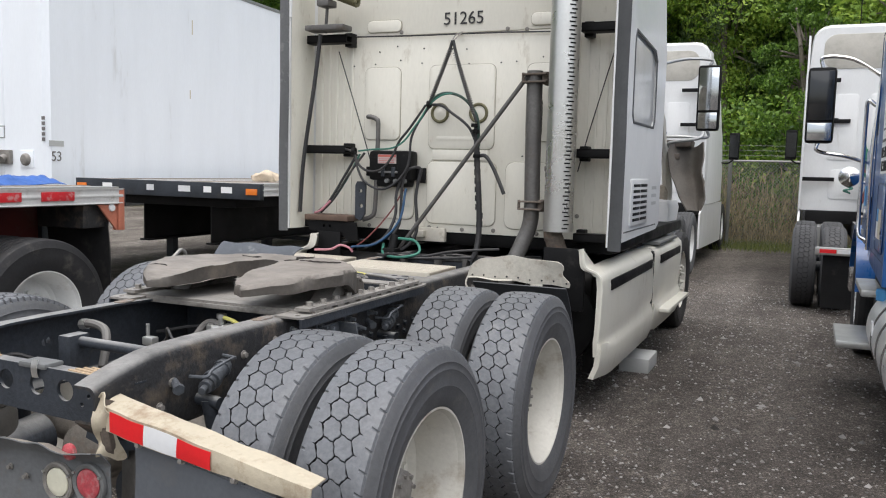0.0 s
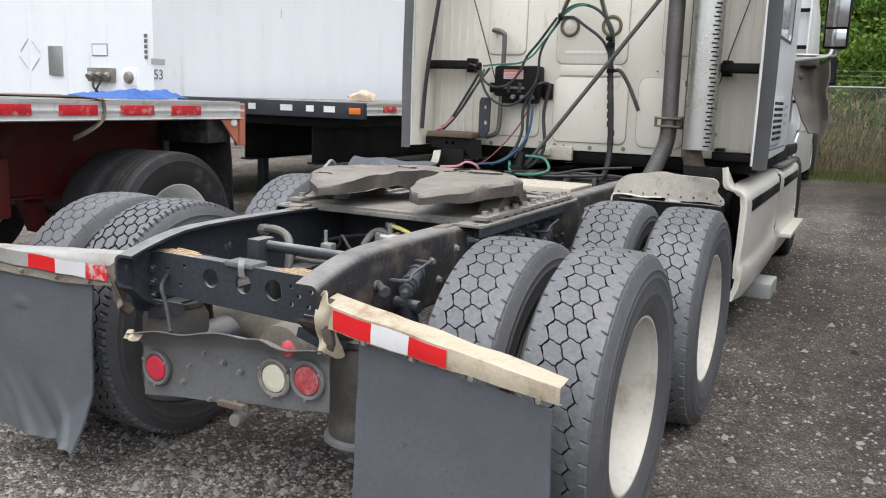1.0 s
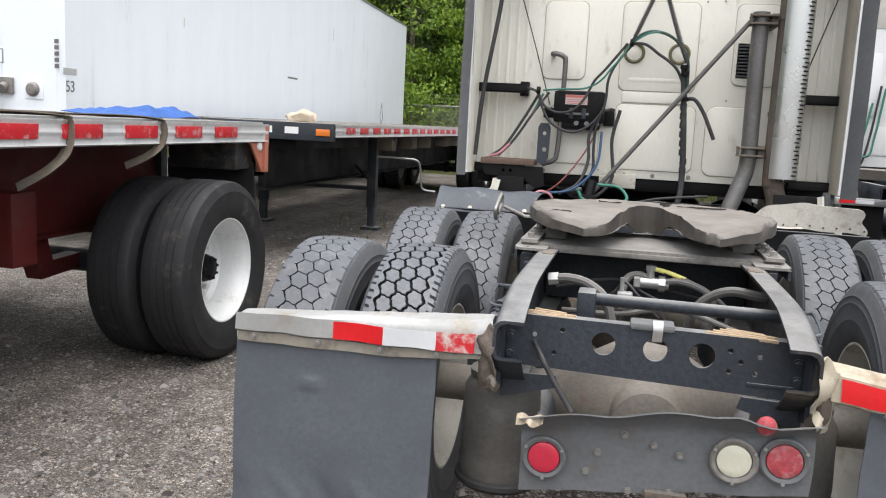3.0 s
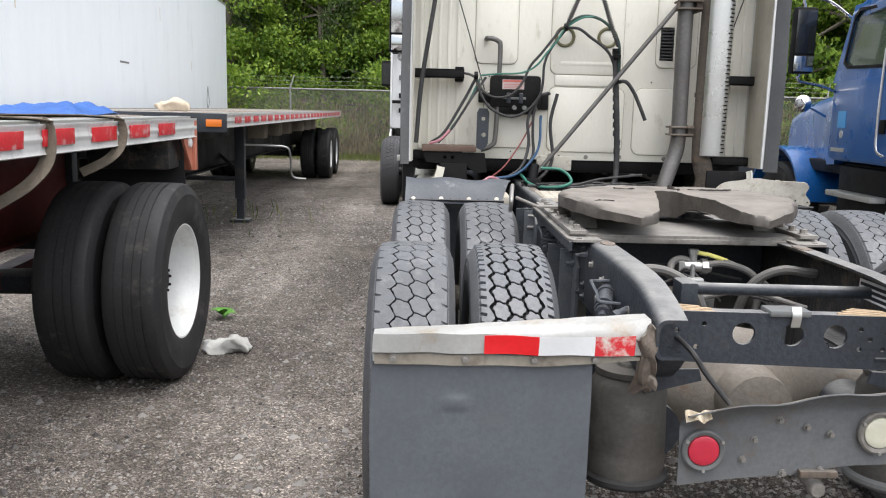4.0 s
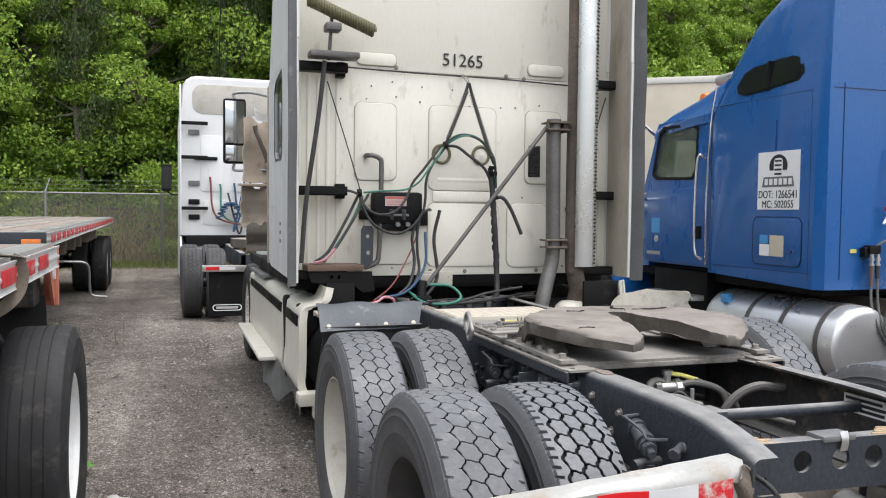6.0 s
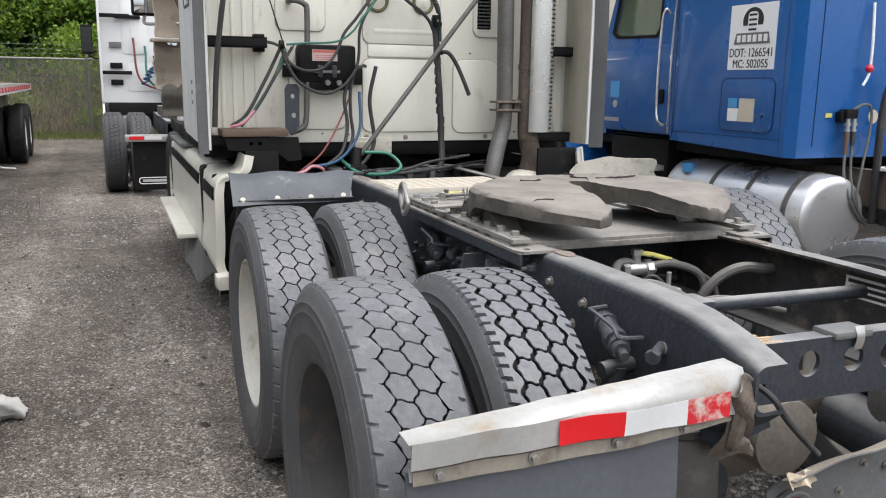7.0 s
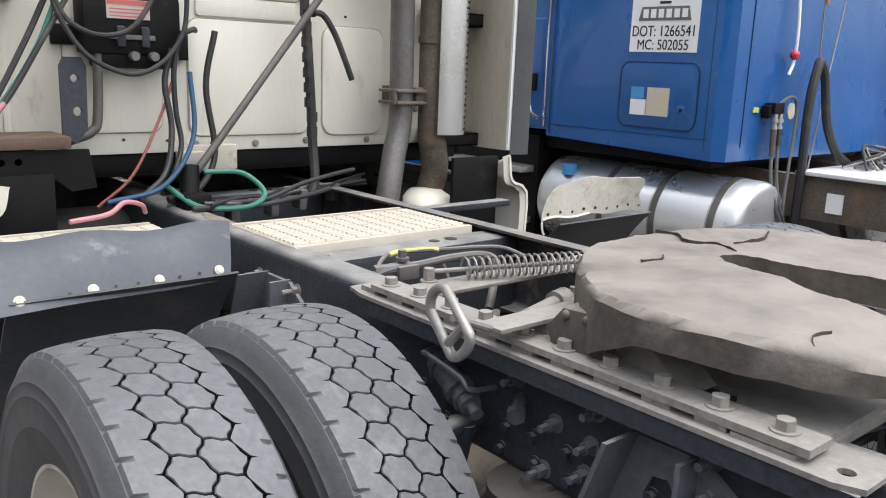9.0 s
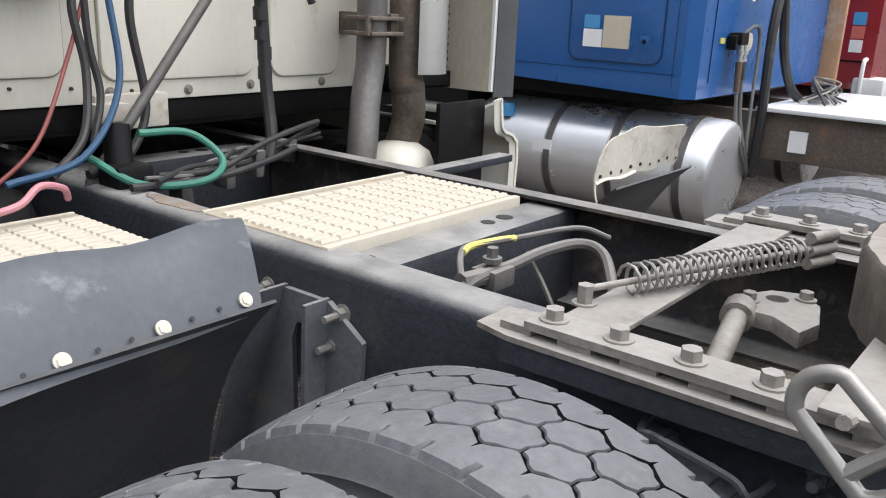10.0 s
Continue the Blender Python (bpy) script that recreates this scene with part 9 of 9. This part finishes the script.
# ---- fence ----
def run(name, a, b, posts):
    a, b = Vector((*a, 0)), Vector((*b, 0))
    d = (b - a)
    n = d.normalized()
    out = Vector((-n.y, n.x, 0))
    if out.y < 0:
        out = -out
    L = d.length
    t = thing(name, "galvanised chain-link fence with barbed wire on slanted arms", "fence", kind="structure")
    for k in range(posts + 1):
        p = a + d * (k / posts)
        bm = bmesh.new()
        rod(bm, p, p + Vector((0, 0, 2.0)), 0.032 if k % posts else 0.045, 12)
        rod(bm, p + Vector((0, 0, 1.98)), p + Vector((0, 0, 2.03)), 0.045, 12)
        rod(bm, p + Vector((0, 0, 2.0)), p + out * 0.12 + n * 0.10 + Vector((0, 0, 2.36)), 0.018, 8)
        part("post", bm, WIRE, t)
    bm = bmesh.new()
    rod(bm, a + Vector((0, 0, 1.97)), b + Vector((0, 0, 1.97)), 0.024, 10)
    part("top_rail", bm, WIRE, t)
    for k in range(3):
        bm = bmesh.new()
        o = out * (0.04 + 0.035 * k) + n * 0.03 * k + Vector((0, 0, 2.1 + 0.11 * k))
        m = max(2, int(L / 3))
        sweep(bm, [a + d * (i / m) + o - Vector((0, 0, 0.02 if i % 2 else 0)) for i in range(m + 1)], 0.0035, 4, 3)
        for i in range(int(L / 0.16)):
            q = a + n * (0.16 * i) + o
            rod(bm, q + Vector((-0.012, 0, -0.02)), q + Vector((0.012, 0, 0.02)), 0.003, 3)
        part("barbed_wire", bm, WIRE, t)
    verts, faces = [], []
    step, top, w = 0.072, 1.96, 0.0032
    cnt = int((L + top) / step)
    for i in range(cnt):
        for s in (1, -1):
            u0, z0, u1, z1 = i * step - top, 0.02, i * step, top
            if u0 < 0:
                z0, u0 = 0.02 - u0 * (top - 0.02) / top, 0.0
            if u1 > L:
                z1, u1 = top - (u1 - L), L
            if z1 <= z0:
                continue
            if s < 0:
                u0, u1 = L - u0, L - u1
            p, q = a + n * u0 + Vector((0, 0, z0)), a + n * u1 + Vector((0, 0, z1))
            side = (q - p).normalized().cross(out) * w
            i0 = len(verts)
            off = out * 0.004 * s
            verts += [p + side + off, p - side + off, p + out * w * 1.6 + off, q + side + off, q - side + off, q + out * w * 1.6 + off]
            faces += [(i0, i0 + 1, i0 + 4, i0 + 3), (i0 + 1, i0 + 2, i0 + 5, i0 + 4), (i0 + 2, i0, i0 + 3, i0 + 5)]
    me = bpy.data.meshes.new("chain_link")
    me.from_pydata([tuple(v) for v in verts], [], faces)
    me.materials.append(WIRE)
    ob = new("chain_link", me)
    ob.parent = t
    tagged(ob, kind="stuff")


run("fence_west", (-33.8, 21.8), (-2.1, 21.8), 11)
run("fence_mid", (-2.1, 21.8), (0.65, 18.0), 2)
run("fence_east", (0.65, 18.0), (30, 18.0), 11)


# ---- woods, grass and gravel ----
def quads(name, items, material, label, category, kind="stuff", parent=None):
    """Many small leaves as one mesh: items are (place, axis along, axis across)."""
    q = np.asarray(items)
    n = len(q)
    c, a, b = q[:, 0], q[:, 1], q[:, 2]
    v = np.stack([c - a, c - b * 0.8, c + a, c + b], 1)
    me = bpy.data.meshes.new(name)
    me.from_pydata(v.reshape(-1, 3).tolist(), [], np.arange(4 * n).reshape(n, 4).tolist())
    me.materials.append(material)
    return me


def unit(v):
    return v / np.linalg.norm(v, axis=1, keepdims=True)


def leaf_cloud(rng, blobs, count, size, droop=0.3):
    pick = rng.integers(len(blobs), size=count)
    c = np.array([blobs[i][0] for i in range(len(blobs))])[pick]
    r = np.array([q[1] for q in blobs])[pick]
    sq = np.array([(1, 1, q[2]) for q in blobs])[pick]
    p = c + unit(rng.normal(size=(count, 3))) * (r * (0.35 + 0.7 * rng.random(count) ** 0.6))[:, None] * sq
    a = unit(rng.normal(size=(count, 3)) + np.array((0, 0, -droop)))
    b = unit(np.cross(a, rng.normal(size=(count, 3))))
    s = (size * (0.6 + 0.8 * rng.random(count)))[:, None]
    return np.stack([p, a * s, b * s * 0.55], 1)


def tree_meshes(seed, height, spread, crown_from, leaf, count, size, layers):
    rng = np.random.default_rng(seed)
    bm = bmesh.new()
    top = Vector((rng.normal() * 0.4, rng.normal() * 0.4, height))
    prev, pr = Vector((0, 0, -0.1)), 0.16 + height * 0.008
    r0 = pr
    for k in range(1, 7):
        q = top * (k / 6) + Vector((rng.normal() * 0.12, rng.normal() * 0.12, 0))
        r = r0 * (1 - 0.85 * k / 6)
        rod(bm, prev, q, pr, 9, r)
        prev, pr = q, r
    blobs = []
    for k in range(layers):
        h = crown_from + (height - crown_from) * (k + 0.3) / layers
        w = spread * (1 - 0.65 * ((h - crown_from) / (height - crown_from)) ** 1.5) * (0.7 + 0.5 * rng.random())
        for j in range(16):
            a = rng.random() * 6.28
            reach = w * rng.uniform(0.25, 0.95)
            c = np.array((math.cos(a) * reach, math.sin(a) * reach, h + rng.normal() * 0.55 - 0.15 * reach))
            blobs.append((c, w * (0.17 + 0.18 * rng.random()), 0.55))
            st = Vector((0, 0, max(0.6, h - 0.8))) + top * 0.02
            rod(bm, st, Vector(c), 0.05, 5, 0.012)
    trunk = finish("trunk", bm, BARK, 60)
    crown = quads("crown", leaf_cloud(rng, blobs, count, size), leaf, "", "")
    return trunk, crown


def build_woods():
    kinds = [tree_meshes(1, 9.5, 3.1, 0.9, LEAF_A, 60000, 0.058, 9), tree_meshes(2, 11.5, 2.9, 1.8, LEAF_B, 60000, 0.058, 10), tree_meshes(3, 8.0, 2.8, 0.6, LEAF_A, 52000, 0.055, 8),
             tree_meshes(4, 14.0, 2.6, 4.5, LEAF_C, 45000, 0.065, 10), tree_meshes(5, 6.0, 2.5, 0.3, LEAF_B, 42000, 0.052, 7)]
    words = ("broad bright green leafy tree, behind the fence or in the added west rows", "tall deep green leafy tree, behind the fence or in the added west rows", "young bright green tree, behind the fence or in the added west rows", "tall dark pine with a bare lower trunk", "low bushy green tree, by the fence or in the added west rows")
    rng = random.Random(11)
    spots = []
    for row, (y0, step) in enumerate(((25.0, 2.6), (28.0, 3.0), (32.0, 3.4), (37.0, 4.0))):
        x = -27.0 + row
        while x < 33:
            yy = y0 + rng.uniform(-0.9, 0.9) - (3.2 if x > 1.5 else 0)
            k = rng.choice((0, 2, 4, 0, 1)) if row == 0 else rng.choice((0, 0, 1, 2, 1)) if row == 1 else rng.choice((1, 3, 0, 1, 0))
            spots.append((x, yy, k, rng.uniform(0.85, 1.25) * (1.0 + 0.12 * row)))
            x += step * rng.uniform(0.75, 1.25)
    # Two unseen west rows, added to block low horizon light under the trailers.
    for row, x0 in enumerate((-25.0, -28.5)):
        y = -18.0 + row
        while y < 22:
            spots.append((x0 + rng.uniform(-0.8, 0.8), y, rng.choice((4, 2, 4, 1)) if row == 0 else rng.choice((1, 0, 3)), rng.uniform(0.9, 1.3)))
            y += rng.uniform(1.9, 2.9)
    slim = [(-7.2, 24.0, 3, 1.15), (-7.9, 24.6, 3, 1.2), (-4.4, 24.2, 3, 1.1), (-0.2, 24.6, 3, 1.2), (-11.5, 24.0, 3, 1.1)]
    for x, y, k, s in spots + slim:
        t = thing("tree", words[k], "tree", group="trees behind the fence")
        t.matrix_basis = pose(x, y, 0, 0, 0, rng.uniform(0, 360)) @ Matrix.Diagonal((s * (0.36 if k == 3 and y < 25 else 1), s * (0.36 if k == 3 and y < 25 else 1), s * rng.uniform(0.9, 1.15), 1))
        part("trunk", kinds[k][0], None, t)
        part("crown", kinds[k][1], None, t)


def build_undergrowth():
    rng = np.random.default_rng(5)
    items = []
    for _ in range(110000):
        x = rng.uniform(-28, 32)
        y = (22.3 if x < -0.5 else 18.6) + abs(rng.normal()) * 1.4
        h = rng.uniform(0.05, 1.9) * rng.random() ** 0.6
        a = np.array((rng.normal() * 0.25, rng.normal() * 0.25, 1.0))
        a *= rng.uniform(0.05, 0.13) / np.linalg.norm(a)
        b = np.cross(a, rng.normal(size=3))
        b *= 0.016 / np.linalg.norm(b)
        items.append((np.array((x, y, h)), a, b))
    me = quads("undergrowth", items, BRUSH, "", "")
    tagged(new("undergrowth", me), "dry brown brush and saplings behind the fence", "undergrowth", kind="stuff")
    items = []
    for _ in range(26000):
        x = rng.uniform(-28, 32)
        y = (23.2 if x < -0.5 else 19.6) + abs(rng.normal()) * 1.6
        h = rng.uniform(1.9, 3.6)
        a = rng.normal(size=3)
        a *= rng.uniform(0.05, 0.09) / np.linalg.norm(a)
        b = np.cross(a, rng.normal(size=3))
        b *= 0.045 / np.linalg.norm(b)
        items.append((np.array((x, y, h)), a, b))
    me = quads("bushes", items, LEAF_B, "", "")
    tagged(new("bushes", me), "leafy green bushes at the edge of the woods", "bushes", kind="stuff")
    items = []
    for _ in range(30000):
        x = rng.uniform(-25, 28)
        y0 = 21.8 if x < -0.5 else 18.0
        y = y0 + rng.normal() * 0.45 - 0.15
        if rng.random() < 0.001:
            x, y = rng.normal() * 0.35 - 3.2, rng.normal() * 0.5 + 8.6
        s = rng.uniform(0.04, 0.15)
        a = np.array((rng.normal() * 0.35, rng.normal() * 0.35, 1.0))
        a *= s / np.linalg.norm(a)
        b = np.cross(a, rng.normal(size=3))
        b *= 0.008 / np.linalg.norm(b)
        items.append((np.array((x, y, s * 0.8)), a, b))
    me = quads("grass", items, GRASS, "", "")
    tagged(new("grass", me), "ragged grass along the fence line", "grass", kind="stuff")


def build_pebbles():
    rng = np.random.default_rng(9)
    n = 130000
    u = rng.random(n)
    x = rng.uniform(-4.5, 5.2, n)
    y = -2.2 + 13.5 * u ** 1.7
    near = rng.random(n) < 0.28
    x, y = np.where(near, rng.normal(0.1, 1.0, n), x), np.where(near, rng.normal(-0.3, 0.8, n), y)
    keep = np.array([noise.noise(Vector((a * 0.9, b * 0.9, 4))) for a, b in zip(x, y)]) + rng.normal(size=n) * 0.35 > -0.1
    keep &= (x < 1.0) | (rng.random(n) < 0.8)
    x, y = x[keep], y[keep]
    n = len(x)
    s = rng.uniform(0.003, 0.013, n) * (1 + 1.2 * (rng.random(n) > 0.96))
    base = np.array([(1, 0, 0), (0, 1, 0), (-1, 0, 0), (0, -1, 0), (0.1, 0.1, 0.75)], float)
    ang = rng.uniform(0, 6.28, n)
    j = rng.uniform(0.65, 1.35, (n, 5, 3))
    p = base[None] * j * s[:, None, None]
    c, sn = np.cos(ang)[:, None], np.sin(ang)[:, None]
    q = np.stack([p[..., 0] * c - p[..., 1] * sn + x[:, None], p[..., 0] * sn + p[..., 1] * c + y[:, None], p[..., 2]], -1)
    z = np.array([noise.noise(Vector((a * 0.5, b * 0.5, 0))) * 0.015 for a, b in zip(x, y)])
    q[..., 2] += z[:, None]
    f = np.array([(0, 1, 4), (1, 2, 4), (2, 3, 4), (3, 0, 4)])
    faces = (f[None] + 5 * np.arange(n)[:, None, None]).reshape(-1, 3)
    me = bpy.data.meshes.new("gravel")
    me.from_pydata(q.reshape(-1, 3).tolist(), [], faces.tolist())
    me.materials.append(PEBBLE)
    tagged(new("gravel", me), "loose pale and dark gravel stones on the lot", "gravel", kind="stuff")


build_woods()
build_undergrowth()
build_pebbles()
